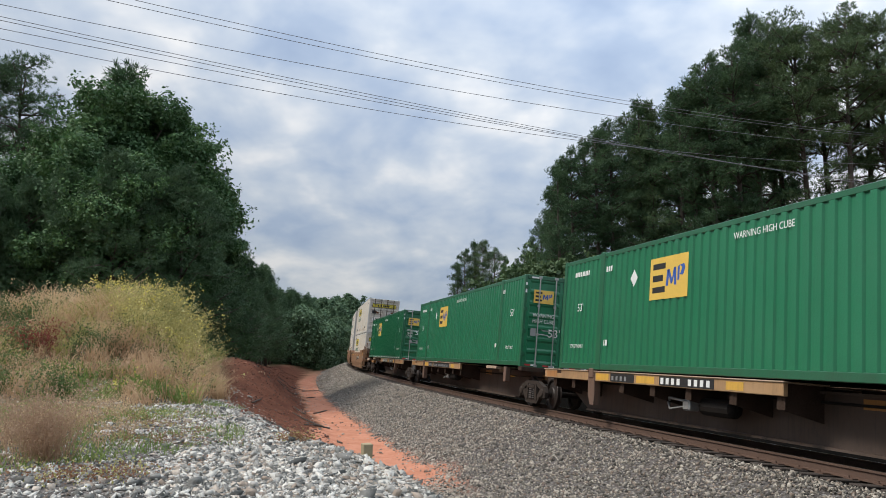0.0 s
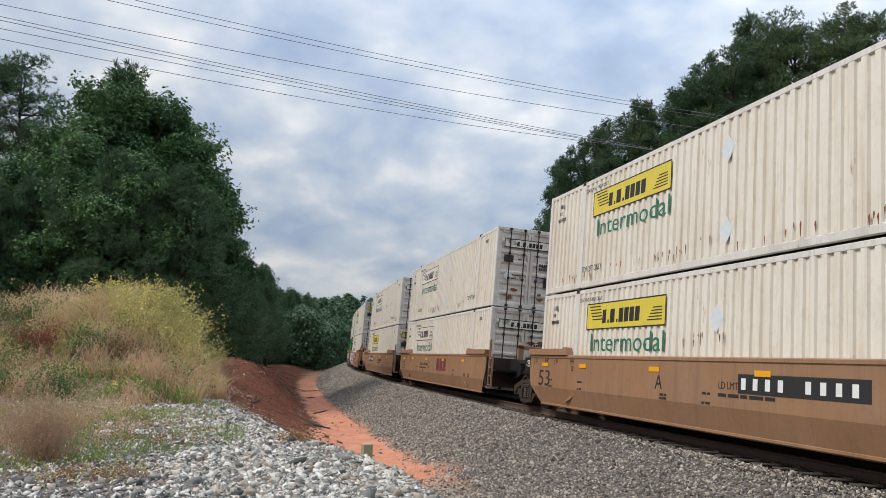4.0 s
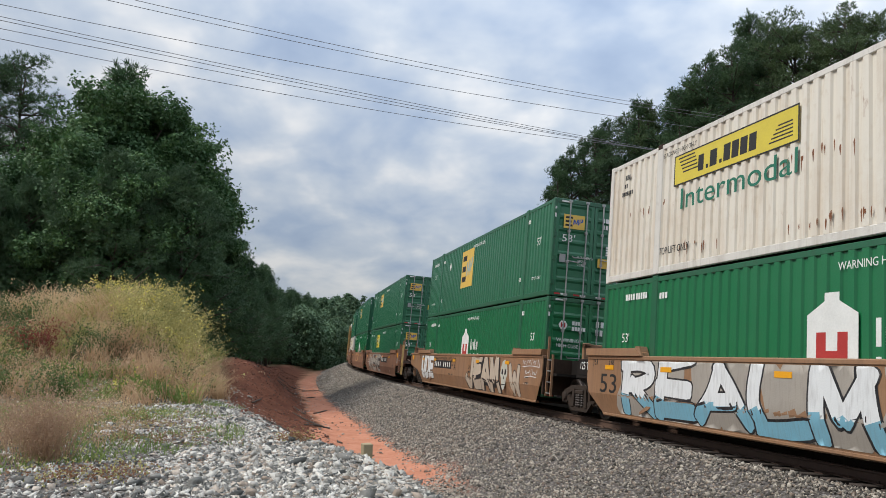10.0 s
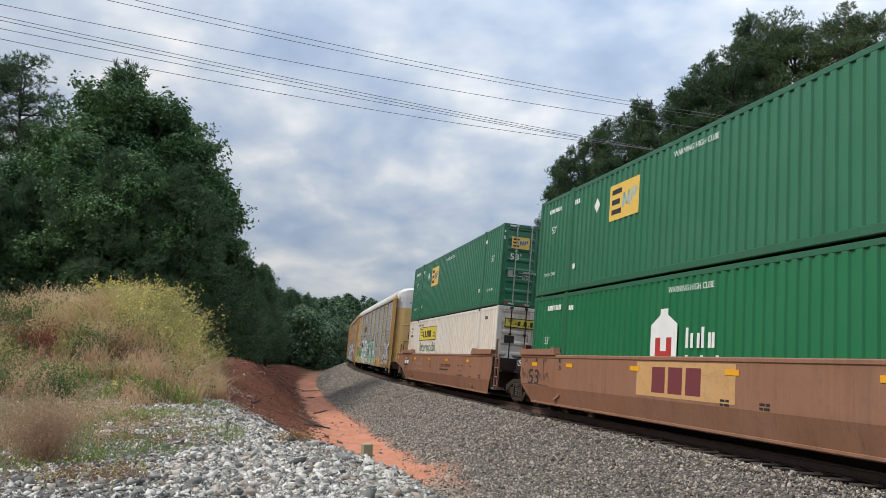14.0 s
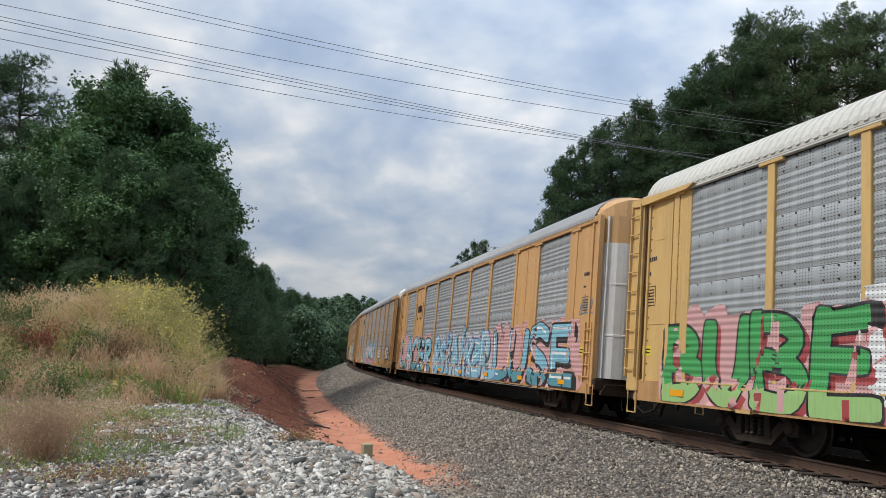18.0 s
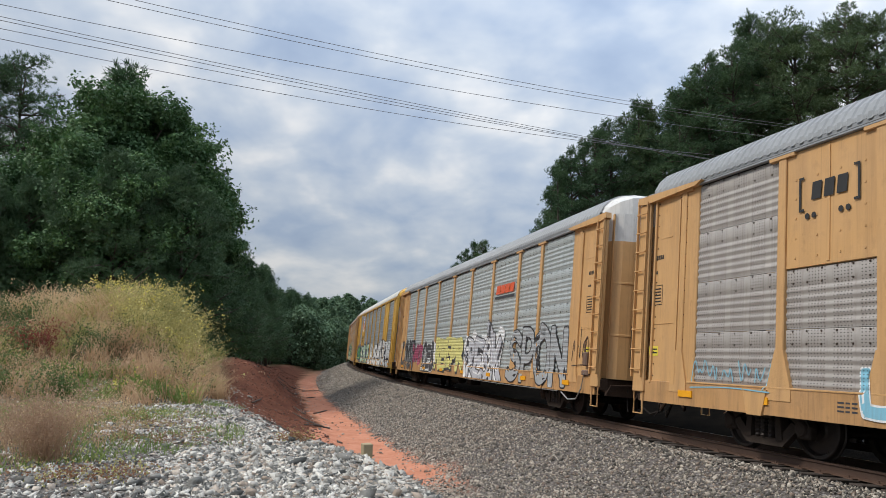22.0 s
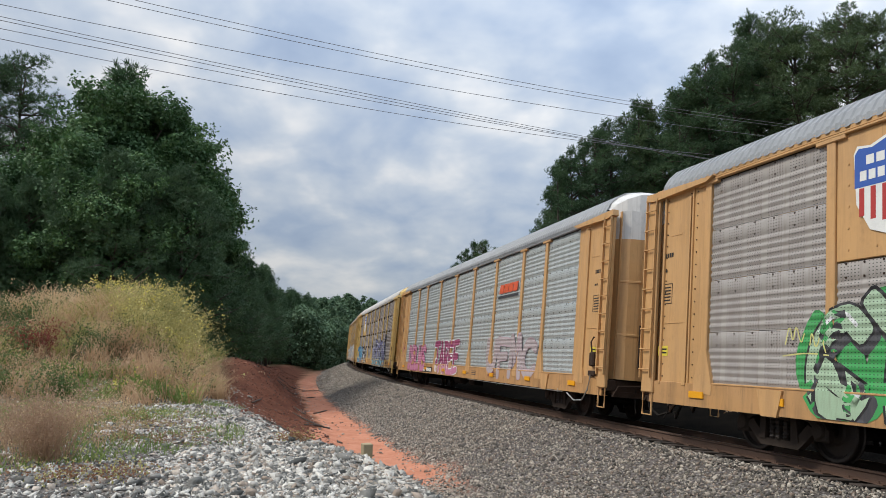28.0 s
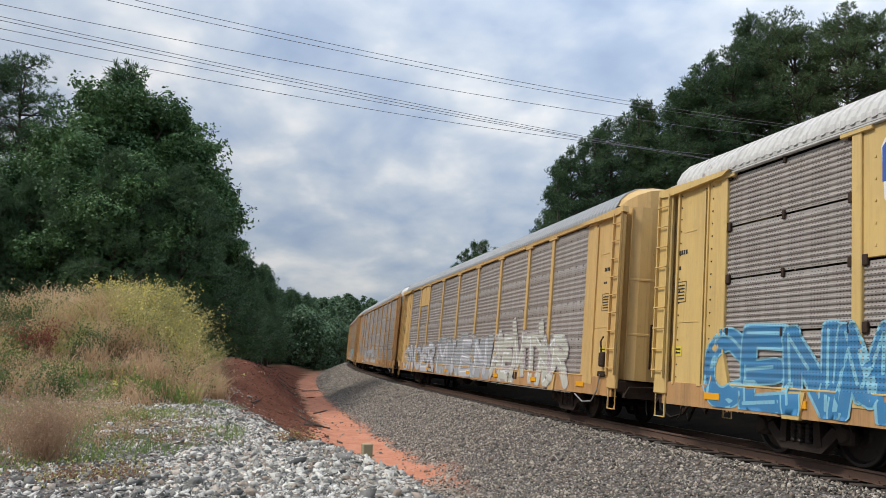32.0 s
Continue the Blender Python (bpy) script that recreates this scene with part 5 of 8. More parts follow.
def well_unit(s_mid, col, near_end, far_end, seed):
    """One well of an articulated car. near_end, far_end: 'joint' over a shared truck or 'end' with its own truck and coupler."""
    label = "brown steel double-stack well car unit, weathered" if col == "well" else "rust-red steel double-stack well car unit, weathered"
    c = thing("well_car", label, "railway car", "well cars")
    L, T = 8.42, 7.75
    for sgn in (1, -1):
        def upper():
            g = Geo()
            pts = [(-L + 0.12, 0.66), (L - 0.12, 0.66), (L, 0.95), (L, 1.50), (-L, 1.50), (-L, 0.95)]
            g.prism(pts, 1, WELL_Y - 0.03, WELL_Y)
            return g

        def lower():
            g = Geo()
            g.sheet([[(-L + 0.12, WELL_Y, 0.665), (L - 0.12, WELL_Y, 0.665)], [(-T, WELL_Y - 0.13, 0.22), (T, WELL_Y - 0.13, 0.22)], [(-T, WELL_Y - 0.4, 0.19), (T, WELL_Y - 0.4, 0.19)]])
            return g
        mir = Matrix.Diagonal((1, sgn, 1, 1))
        part("side_sheet", upper, col, c, key="wupper", at=mir)
        part("lower_sheet", lower, col, c, key="wlower", at=mir)
        part("top_chord", lambda: Geo().bevel_box(-L, L, WELL_Y - 0.16, WELL_Y + 0.022, 1.44, 1.535, 0.02), col, c, key="wchord", at=mir)
        part("bottom_chord", lambda: Geo().bevel_box(-T, T, WELL_Y - 0.24, WELL_Y - 0.115, 0.17, 0.25, 0.02), col, c, key="wbchord", at=mir)
        for e in (1, -1):
            part("end_ledge", lambda: Geo().prism([(-2.55, 1.535), (0.0, 1.535), (0.05, 1.70), (-2.35, 1.70)], 1, WELL_Y - 0.16, WELL_Y + 0.07).prism([(-2.6, 1.535), (-2.25, 1.535), (-2.32, 1.74), (-2.48, 1.74)], 1, WELL_Y - 0.14, WELL_Y + 0.05),
                 col, c, key="wledge", at=Matrix.Translation((e * (L - 0.02), 0, 0)) @ mir @ Matrix.Diagonal((e, 1, 1, 1)))
            part("lift_pocket", lambda: Geo().box(-0.35, 0.35, WELL_Y, WELL_Y + 0.012, 1.60, 1.62).prism([(-0.5, 0.5), (-0.32, 0.5), (-0.05, 0.36), (-0.05, 0.31), (-0.42, 0.44)], 1, WELL_Y - 0.06, WELL_Y - 0.04), col, c, key="wpocket", at=Matrix.Translation((e * 6.0, 0, 0)) @ mir @ Matrix.Diagonal((e, 1, 1, 1)))
        if sgn > 0:
            for x in (-5.6, -2.2, 1.2, 4.6, 7.0):
                part("reflector", lambda: Geo().box(-0.20, 0.20, WELL_Y + 0.001, WELL_Y + 0.012, 1.20, 1.30), "reflector", c, "yellow reflective strip", key="wreflect", at=(x + 0.3, 0, 0.02))
            rr = random.Random(seed)
            for i in range(5):
                x = rr.uniform(-7.5, 7.5)
                bars(c, SIDE, (x, WELL_Y + 0.002, rr.choice((0.75, 0.85, 1.05))), (3.0, 2.2), 0.045, "black", 0.5)
                bars(c, SIDE, (x, WELL_Y + 0.002, 0.68), (2.0, 3.2), 0.045, "black", 0.5)
    part("well_floor", lambda: Geo().box(-T, T, -1.2, 1.2, 0.20, 0.26).box(-L, -L + 0.1, -1.45, 1.45, 0.45, 1.45).box(L - 0.1, L, -1.45, 1.45, 0.45, 1.45), "grimy", c, key="wfloor")
    for x in (-7.2, -3.0, 0.0, 3.0, 7.2):
        part("cross_bearer", lambda: Geo().bevel_box(-0.2, 0.2, -1.3, 1.3, 0.24, 0.36, 0.02), "grimy", c, key="wcross", at=(x, 0, 0))
    wp = "black"
    words("53", 0.44, "black", c, SIDE, (7.76, WELL_Y + 0.003, 0.70), width=0.82)
    for tx, x in (("53", 8.05), ("48", 7.25), ("45", 6.60), ("40", 5.60)):
        words(tx, 0.14, "black", c, SIDE, (x, WELL_Y + 0.003, 1.32), squeeze=0.85)
        part("tick_mark", lambda: Geo().box(-0.012, 0.012, WELL_Y, WELL_Y + 0.003, 1.28, 1.48), "black", c, key="wtick", at=(x + 0.05, 0, 0))
    words("20", 0.14, "black", c, SIDE, (5.60, WELL_Y + 0.003, 1.13), squeeze=0.85)
    # ends
    for e, kind in ((-1, near_end), (1, far_end)):
        at = Matrix.Diagonal((e, 1, 1, 1)) if e > 0 else Matrix.Rotation(math.pi, 4, "Z")
        part("end_platform", lambda: Geo().prism([(8.38, 0.62), (9.15, 0.78), (9.62, 0.95), (9.62, 1.32), (9.0, 1.45), (8.38, 1.45)], 1, -0.62, 0.62).box(8.40, 9.25, -1.40, 1.40, 0.98, 1.05), "black_steel" if kind == "joint" else col, c, key=("wplat", kind), at=at)
        part("end_gate", lambda: Geo().bevel_box(8.9, 9.02, -0.55, -0.35, 1.36, 1.95, 0.01).bevel_box(8.9, 9.02, 0.35, 0.55, 1.4, 1.95, 0.01).bevel_box(8.9, 9.02, -0.55, 0.55, 1.80, 1.93, 0.01), col, c, key="wgate", at=at)
        for sgn in (1, -1):
            if kind == "joint" and e > 0:
                continue
            lx = e * (8.85 if kind == "joint" else 9.45)
            l = part("ladder", lambda: Geo().box(-0.19, -0.15, -0.03, 0.03, 0.42, 1.55).box(0.15, 0.19, -0.03, 0.03, 0.42, 2.05), col, c, key="wladder", at=(lx, sgn * 1.44, 0))
            for i in range(4):
                part("rung", lambda: Geo().tube([(-0.17, 0, 0), (0.17, 0, 0)], 0.015, 5), "galv", l, key="wrung", at=(0, sgn * 0.02, 0.5 + i * 0.3))
        if e > 0 and kind == "joint":
            # joint sign plate on the shared truck's cover
            part("joint_plate", Geo().bevel_box(8.42, 9.40, WELL_Y - 0.28, WELL_Y - 0.20, 1.05, 1.46, 0.015).prism([(8.42, 0.62), (9.2, 0.92), (9.35, 1.05), (8.42, 1.05)], 1, WELL_Y - 0.27, WELL_Y - 0.21), "black_steel", c)
            words("125 T", 0.20, "white_paint", c, SIDE, (9.28, WELL_Y - 0.198, 1.20), width=0.50)
            part("reflector", Geo().box(8.45, 8.72, WELL_Y - 0.199, WELL_Y - 0.196, 1.10, 1.40), "reflector", c)
        if kind == "end":
            if e > 0:
                for sgn in (1, -1):
                    part("end_side_sheet", lambda: Geo().prism([(8.30, 0.68), (8.95, 0.80), (9.9, 0.92), (10.35, 1.0), (10.35, 1.52), (8.42, 1.52)], 1, WELL_Y - 0.05, WELL_Y - 0.012).bevel_box(8.4, 10.40, WELL_Y - 0.14, WELL_Y + 0.01, 1.46, 1.55, 0.015), col, c, key="wendside", at=Matrix.Diagonal((1, sgn, 1, 1)))
                part("end_wall", lambda: Geo().bevel_box(10.25, 10.35, -1.45, 1.45, 0.95, 1.52, 0.02), col, c, key="wendwall")
                part("reflector", Geo().box(9.65, 10.0, WELL_Y - 0.011, WELL_Y - 0.008, 1.22, 1.42), "reflector", c)
            part("coupler", lambda: Geo().bevel_box(9.4, 11.4, -0.12, 0.12, 0.74, 0.98, 0.03).bevel_box(11.2, 11.7, -0.2, 0.16, 0.68, 1.0, 0.04).tube([(10.2, 0.5, 0.8), (10.9, 0.55, 0.5), (11.6, 0.4, 0.62)], 0.035, 6), "grimy", c, key="wcoupler", at=at)
            part("end_deck", lambda: Geo().bevel_box(8.4, 11.05, -0.35, 0.35, 0.9, 1.12, 0.03).box(10.08, 10.32, -1.4, 1.4, 1.0, 1.12).box(8.45, 9.0, -1.35, 1.35, 1.12, 1.15).tube([(9.0, 0.9, 1.2), (10.7, 0.9, 1.06)], 0.04, 6).tube([(9.0, -0.9, 1.2), (10.7, -0.9, 1.06)], 0.04, 6), "tank_brown", c, key="wdeck", at=at)
            if e < 0:
              turn = at @ Matrix.Translation((9.25, -1.15, -0.35)) @ Matrix.Rotation(-math.pi / 2, 4, "Z") @ Matrix.Translation((-10.5, 0, 0)) if seed != 6 else at
              part("end_box", lambda: Geo().bevel_box(8.42, 9.0, 1.0, WELL_Y - 0.02, 0.80, 1.72, 0.03).bevel_box(8.40, 9.04, 0.96, WELL_Y, 1.70, 1.78, 0.015), col, c, key="wendbox", at=at @ Matrix.Diagonal((1, -1, 1, 1)))
              part("reflector", lambda: Geo().box(8.5, 8.92, WELL_Y - 0.018, WELL_Y - 0.014, 1.28, 1.52), "reflector", c, key="wendrefl", at=at @ Matrix.Diagonal((1, -1, 1, 1)))
              part("notice", lambda: Geo().box(8.55, 8.85, WELL_Y - 0.018, WELL_Y - 0.014, 0.95, 1.22), "galv", c, key="wendnote", at=at @ Matrix.Diagonal((1, -1, 1, 1)))
              part("handrail", lambda: Geo().tube([(9.10, 1.36, 0.45), (9.10, 1.36, 1.95), (9.30, 1.36, 2.0), (9.30, 1.36, 0.9)], 0.018, 5).tube([(9.75, 1.36, 0.5), (9.75, 1.36, 2.2)], 0.03, 5).tube([(9.55, 1.25, 0.9), (9.55, 1.25, 2.35)], 0.035, 5), col, c, key="whandrail", at=at @ Matrix.Diagonal((1, -1, 1, 1)))
              part("air_tank", lambda: Geo().disc([(0, 0.05), (0.05, 0.2), (0.12, 0.24), (1.1, 0.24), (1.18, 0.2), (1.22, 0.05)], 0, (9.05, 0.55, 1.65), 14), "tank_brown", c, key="wtank", at=at)
              part("brake_wheel", lambda: Geo().tube([(10.5, 0.28 * math.cos(a), 2.05 + 0.28 * math.sin(a)) for a in np.linspace(0, 2 * math.pi, 15)], 0.02, 5).tube([(10.5, -0.28, 2.05), (10.5, 0.28, 2.05)], 0.015, 5).tube([(10.5, 0, 1.78), (10.5, 0, 2.33)], 0.015, 5).bevel_box(10.25, 10.48, -0.16, 0.16, 1.8, 2.25, 0.03).box(10.3, 10.4, -0.12, 0.12, 1.15, 1.9), "black_steel" if seed == 6 else "tank_brown", c, key="wbrake", at=turn)
              for sgn in (1, -1):
                part("end_grab", lambda: Geo().box(10.02, 10.07, 1.38, 1.44, 0.35, 2.0).box(10.35, 10.40, 1.38, 1.44, 0.35, 2.0).box(10.02, 10.40, 1.39, 1.43, 1.0, 1.12).tube([(10.06, 1.41, 0.38), (10.36, 1.41, 0.38)], 0.02, 5).tube([(10.06, 1.41, 0.9), (10.36, 1.41, 0.9)], 0.02, 5).tube([(10.06, 1.41, 1.99), (10.36, 1.41, 1.99)], 0.02, 5), "pale_yellow" if seed == 6 else col, c, key="wgrab", at=at @ Matrix.Diagonal((1, sgn, 1, 1)))
            truck(c, e * 9.75)
            part("brake_rods", lambda: Geo().tube([(8.9, 0.9, 0.95), (10.8, 0.7, 0.9)], 0.03, 5).tube([(8.9, 0.2, 1.35), (10.3, 0.35, 1.6)], 0.03, 5).box(9.2, 9.6, 0.3, 0.7, 1.15, 1.5), "black_steel", c, key="wrods", at=at)
        elif e > 0:
            truck(c, 9.68, True)
    flat_side = lambda x, z: WELL_Y + (0.001 if z > 0.665 else 0.002 - 0.13 * (0.665 - z) / 0.445)
    return rides(c, s_mid, 9.0), flat_side


M["tank_brown"] = paint("dusty_brown_gear", (0.105, 0.060, 0.038), 0.7, rust=0.4, dirt=0.5, dirt_col=(0.04, 0.03, 0.024))

WZ = 0.36
UZ = WZ + CH + 0.025
WELLS = [  # near end of the container at the start, car paint, upper and lower boxes, banner colours
    (46.75, "well", ("white", "sign_yellow", "letter_green"), ("white", "sign_yellow", "letter_green")),
    (67.95, "well", ("white", None, "letter_green"), ("white", None, "letter_green")),
    (87.65, "well", ("white", None, "letter_green"), ("white", "sign_yellow", "letter_green")),
    (111.80, "well", ("white", "sign_yellow", "letter_green"), ("white", None, "letter_green")),
    (131.40, "well", ("white", "sign_yellow", "letter_green"), ("new", None, None)),
    (151.15, "well", ("green", None, None), ("new", None, None)),
    (174.90, "well_red", ("green", None, None), ("green", None, None)),
    (194.25, "well_red", ("green", None, None), ("new", None, None)),
    (213.95, "well_red", ("green", None, None), ("white", "sign_yellow", "letter_green")),
]


def build_wells():
    out = []
    for i, (s, col, upper, lower) in enumerate(WELLS):
        ends = (("end", "joint"), ("joint", "joint"), ("joint", "end"))[i % 3]
        c, flat_side = well_unit(s + CL / 2, col, ends[0], ends[1], i)
        out.append((c, flat_side))
        for (kind, bg, inter), z, top in ((lower, WZ, False), (upper, UZ, True)):
            container(kind, s, z, i * 2 + (1 if top else 0) + (i == 6), top=top, faded=(i in (5, 6, 7)), sign_bg=bg, inter=inter or "letter_green")
    paints = {
        3: [("word", "RULE", 2.4, 6.0, 0.3, 1.5, dict(line="black", fill="white", shade="black", thick=0.26)), ("word", "RJEN", -0.2, 2.6, 0.3, 1.5, dict(line="white", fill="rose", halo="rose", thick=0.2)), ("word", "I", 6.2, 6.9, 0.6, 1.4, dict(line="rose", fill="pink")), ("tag", -2.9, -1.2, 1.05, 1.4, "white"), ("tag", -5.0, -3.1, 1.1, 1.45, "black")],
        4: [("word", "REALM", -0.5, 6.7, 0.25, 1.5, dict(line="black", fill="white", low="sky", halo="sandgrey", wild=0.08)), ("word", "LYKAS", -6.8, -2.45, 0.25, 1.5, dict(line="black", fill="white", halo="white", thick=0.28)), ("word", "X", -2.4, -0.5, 0.9, 1.45, dict(line="tan", fill="maroon_spray")), ("tag", -8.3, -7.2, 0.7, 1.35, "tan"), ("tag", -8.2, -7.3, 0.4, 0.8, "tan")],
        5: [("word", "JEAM", -4.5, -0.5, 0.28, 1.5, dict(line="black", fill="sand", shade="black", thick=0.34)), ("word", "W", -6.6, -5.6, 0.3, 1.2, dict(line="black", fill="sand")), ("skull", -5.05), ("word", "UDE", 5.1, 7.6, 0.4, 1.5, dict(line="brown", fill="white", thick=0.28)), ("tag", 2.6, 5.0, 1.22, 1.46, "black"), ("tag", 1.2, 2.4, 1.22, 1.46, "black"), ("tag", -8.2, -6.8, 1.2, 1.45, "white"), ("tag", -8.0, -7.0, 0.9, 1.15, "white"), ("tag", -7.6, -6.9, 0.5, 0.75, "sand")],
        6: [("word", "AMEME", -1.0, 6.0, 0.25, 1.5, dict(line="black", fill="sandgrey", shade="black", thick=0.24, wild=0.07)), ("tag", -2.0, -1.1, 1.2, 1.45, "white"), ("tag", -2.6, -1.3, 0.55, 0.8, "sandgrey"), ("tag", 5.9, 6.7, 0.85, 1.25, "white"), ("tag", 5.6, 6.6, 1.5, 1.68, "silver")],
        7: [("tag", -8.2, -6.0, 1.5, 1.68, "silver"), ("tag", 6.2, 8.3, 0.7, 1.3, "darkgrey")],
        8: [("tag", 3.0, 5.0, 0.8, 1.4, "tan")],
    }
    for i, jobs in paints.items():
        c, side = out[i]
        for j, job in enumerate(jobs):
            if job[0] == "word":
                graffiti(c, job[1], job[2], job[3], job[4], job[5], i * 10 + j, side, zlim=(0.27, 1.43), **job[6])
            elif job[0] == "skull":
                blob = [(0.36 * math.cos(a) * (1 if math.sin(a) > -0.2 else 0.72), 0.88 + 0.48 * math.sin(a)) for a in np.linspace(0, 6.283, 25)[:-1]]
                sk = patch(blob, spray("bone", SP["bone"]), c, SIDE, (job[1], WELL_Y + 0.008, 0.0), "graffiti", label="spray-painted pale skull shape")
                for pts in ([(-0.24, 0.90), (-0.06, 0.88), (-0.08, 1.06), (-0.22, 1.06)], [(0.06, 0.88), (0.24, 0.90), (0.22, 1.06), (0.08, 1.06)], [(-0.05, 0.74), (0.05, 0.74), (0.0, 0.86)], [(-0.20, 0.56), (0.20, 0.56), (0.19, 0.59), (-0.19, 0.59)]):
                    part("graffiti", Geo().prism(pts, 2, 0.0016, 0.003), spray("black", SP["black"]), sk)
            else:
                tag(c, job[1], job[2], job[3], job[4], job[5], i * 10 + j, side)
    # owner's marks as plain shapes
    for i, x, w, mat_ in ((0, -4.14, 2.88, "white_paint"), (2, 2.07, 2.94, "white_paint"), (3, -4.87, 3.2, "white_paint"), (5, 1.9, 3.05, "white_paint"), (6, -4.3, 2.9, "white_paint"), (8, 6.6, 1.2, "white_paint")):
        sign = part("number_plate", Geo().box(0, w, 0, 0.33, 0, 0.002), "black", out[i][0], at=Matrix.Translation((x + w, WELL_Y + 0.002, 0.92)) @ SIDE)
        g = Geo()
        for k in range(9):
            if k != 4:
                g.box(0.09 + k * (w - 0.12) / 9, 0.09 + k * (w - 0.12) / 9 + 0.12, 0.07, 0.26, 0.002, 0.004)
        tagged(part("marking", g, mat_, sign), kind="stuff")
    for i, x in ((1, -2.33), (7, -0.83)):
        g = Geo()
        for k in range(3):
            g.box(k * 0.62, k * 0.62 + 0.5, 0, 0.52, 0, 0.002)
        tagged(part("owner_mark", g, "maroon", out[i][0], at=Matrix.Translation((x + 1.6, WELL_Y + 0.003, 0.80)) @ SIDE), kind="stuff")
    for i in (0, 2, 3, 5, 6, 8):
        words("A", 0.30, "black", out[i][0], SIDE, (1.45, WELL_Y + 0.003, 0.88))
    words("C", 0.34, "black", out[1][0], SIDE, (1.15, WELL_Y + 0.003, 0.86))
    for i in (0, 1, 2, 5, 8):
        x = 2.99 if i == 1 else -0.7
        words("LD LMT 117,500 PER UNIT", 0.13, "black", out[i][0], SIDE, (x, WELL_Y + 0.003, 0.98), width=1.9)
        bars(out[i][0], SIDE, (x, WELL_Y + 0.003, 0.84), (4, 5, 3, 6, 4), 0.06, "black", 0.8)
    c = out[7][0]
    patch(rect(0, 3.4, 0, 0.7), "tan", c, SIDE, (1.4, WELL_Y + 0.0015, 0.72), "repaint_patch")
    return out


# ----- articulated container flats -----
FLATS = [-14.75, 4.50, 25.75]


def flat_unit(s_mid, seed):
    """One unit of an articulated spine flat: a deep spine, a side platform over one half, a bare spine at the other end."""
    c = thing("container_flat", "low brown and yellow spine flat car carrying one container", "railway car", "container flats")
    flip = Matrix.Rotation(math.pi, 4, "Z") if seed == 2 else Matrix.Identity(4)
    b0, b1 = (-5.86, -4.25) if seed == 2 else (-6.9, -5.6)
    part("spine", Geo().prism([(-9.3, 0.80), (b0, 0.80), (b1, 0.17), (8.0, 0.17), (9.05, 0.64), (9.05, 1.06), (-9.3, 1.06)], 1, -0.40, 0.40)
         .box(b1, 7.9, -0.52, 0.52, 0.155, 0.20).box(-9.3, 9.05, -0.50, 0.50, 1.04, 1.08), "spine_brown", c, at=flip)
    for sgn in (1, -1):
        mir = flip @ Matrix.Diagonal((1, sgn, 1, 1))
        for nm, x0, x1 in (("long", -0.8, 5.92), ("short", 6.30, 9.05)):
            p = part("platform_sill", lambda: Geo().bevel_box(x0, x1, 1.20, 1.30, 0.935, 1.16, 0.012), "flat_sill", c, "worn tan and yellow platform edge", key=("fsill", nm), at=mir)
            part("platform_top", lambda: Geo().bevel_box(x0 - 0.03, x1 + 0.03, 0.42, 1.325, 1.155, 1.18, 0.006), "cream_beam", c, "pale worn platform top", key=("fptop", nm), at=mir)
        for x in (8.5, 7.3, 4.7, 3.35, 2.0, 0.6, -0.65):
            part("platform_bracket", lambda: Geo().prism([(0.40, 0.55), (1.22, 0.72), (1.22, 1.15), (0.40, 1.15)], 0, -0.03, 0.03).box(-0.10, 0.10, 1.195, 1.215, 0.72, 0.95), "grimy", c, key="fbracket", at=flip @ Matrix.Translation((x, 0, 0)) @ Matrix.Diagonal((1, sgn, 1, 1)))
        part("lift_leg", lambda: Geo().prism([(5.95, 1.15), (6.28, 1.15), (6.26, 0.62), (6.12, 0.36), (5.92, 0.36), (5.90, 0.70)], 1, 1.14, 1.30).bevel_box(5.98, 6.22, 1.10, 1.33, 1.0, 1.24, 0.02), "rusty_leg", c, "rusty folding leg", key="fleg", at=mir)
        if seed < 2:
            part("lift_leg", lambda: Geo().bevel_box(-6.70, -6.46, 1.12, 1.30, 0.66, 1.15, 0.02).box(-6.64, -6.52, 0.40, 1.12, 0.9, 1.08), "rusty_leg", c, "rusty support box", key="fleg2", at=mir)
        part("rest_pad", lambda: Geo().bevel_box(-5.6, -4.45, 0.95, 1.30, 1.06, 1.16, 0.012).box(-5.3, -5.1, 0.40, 1.0, 0.98, 1.06), "cream_beam", c, "pale timber rest pad", key="fpad", at=mir)
        if sgn == (1 if seed < 2 else -1):
            side = mir
            for x0, x1, col in ((-2.3, -1.5, "flat_orange"), (-5.1, -4.45, "flat_yellow"), (-8.2, -7.75, "flat_orange")):
                part("paint_patch", Geo().box(x0, x1, 0.401, 0.404, 0.84, 1.0), col, c, "chipped paint patch", at=side)
            for x0, x1, col in ((8.2, 8.9, "flat_orange"), (5.2, 5.85, "flat_yellow"), (3.15, 3.9, "flat_yellow"), (0.2, 0.7, "flat_yellow")):
                part("paint_patch", Geo().box(x0, x1, 1.3005, 1.303, 0.97, 1.12), col, c, "chipped paint patch", at=side)
    # dark boards with plain marks, on the camera's side
    boards = {0: ((2.95, 1.9, 1), (5.1, 1.1, 0)), 1: ((4.0, 3.0, 2), (4.95, 0.75, 0)), 2: ((-0.25, 2.25, 1), (-3.62, 1.6, 3))}[seed]
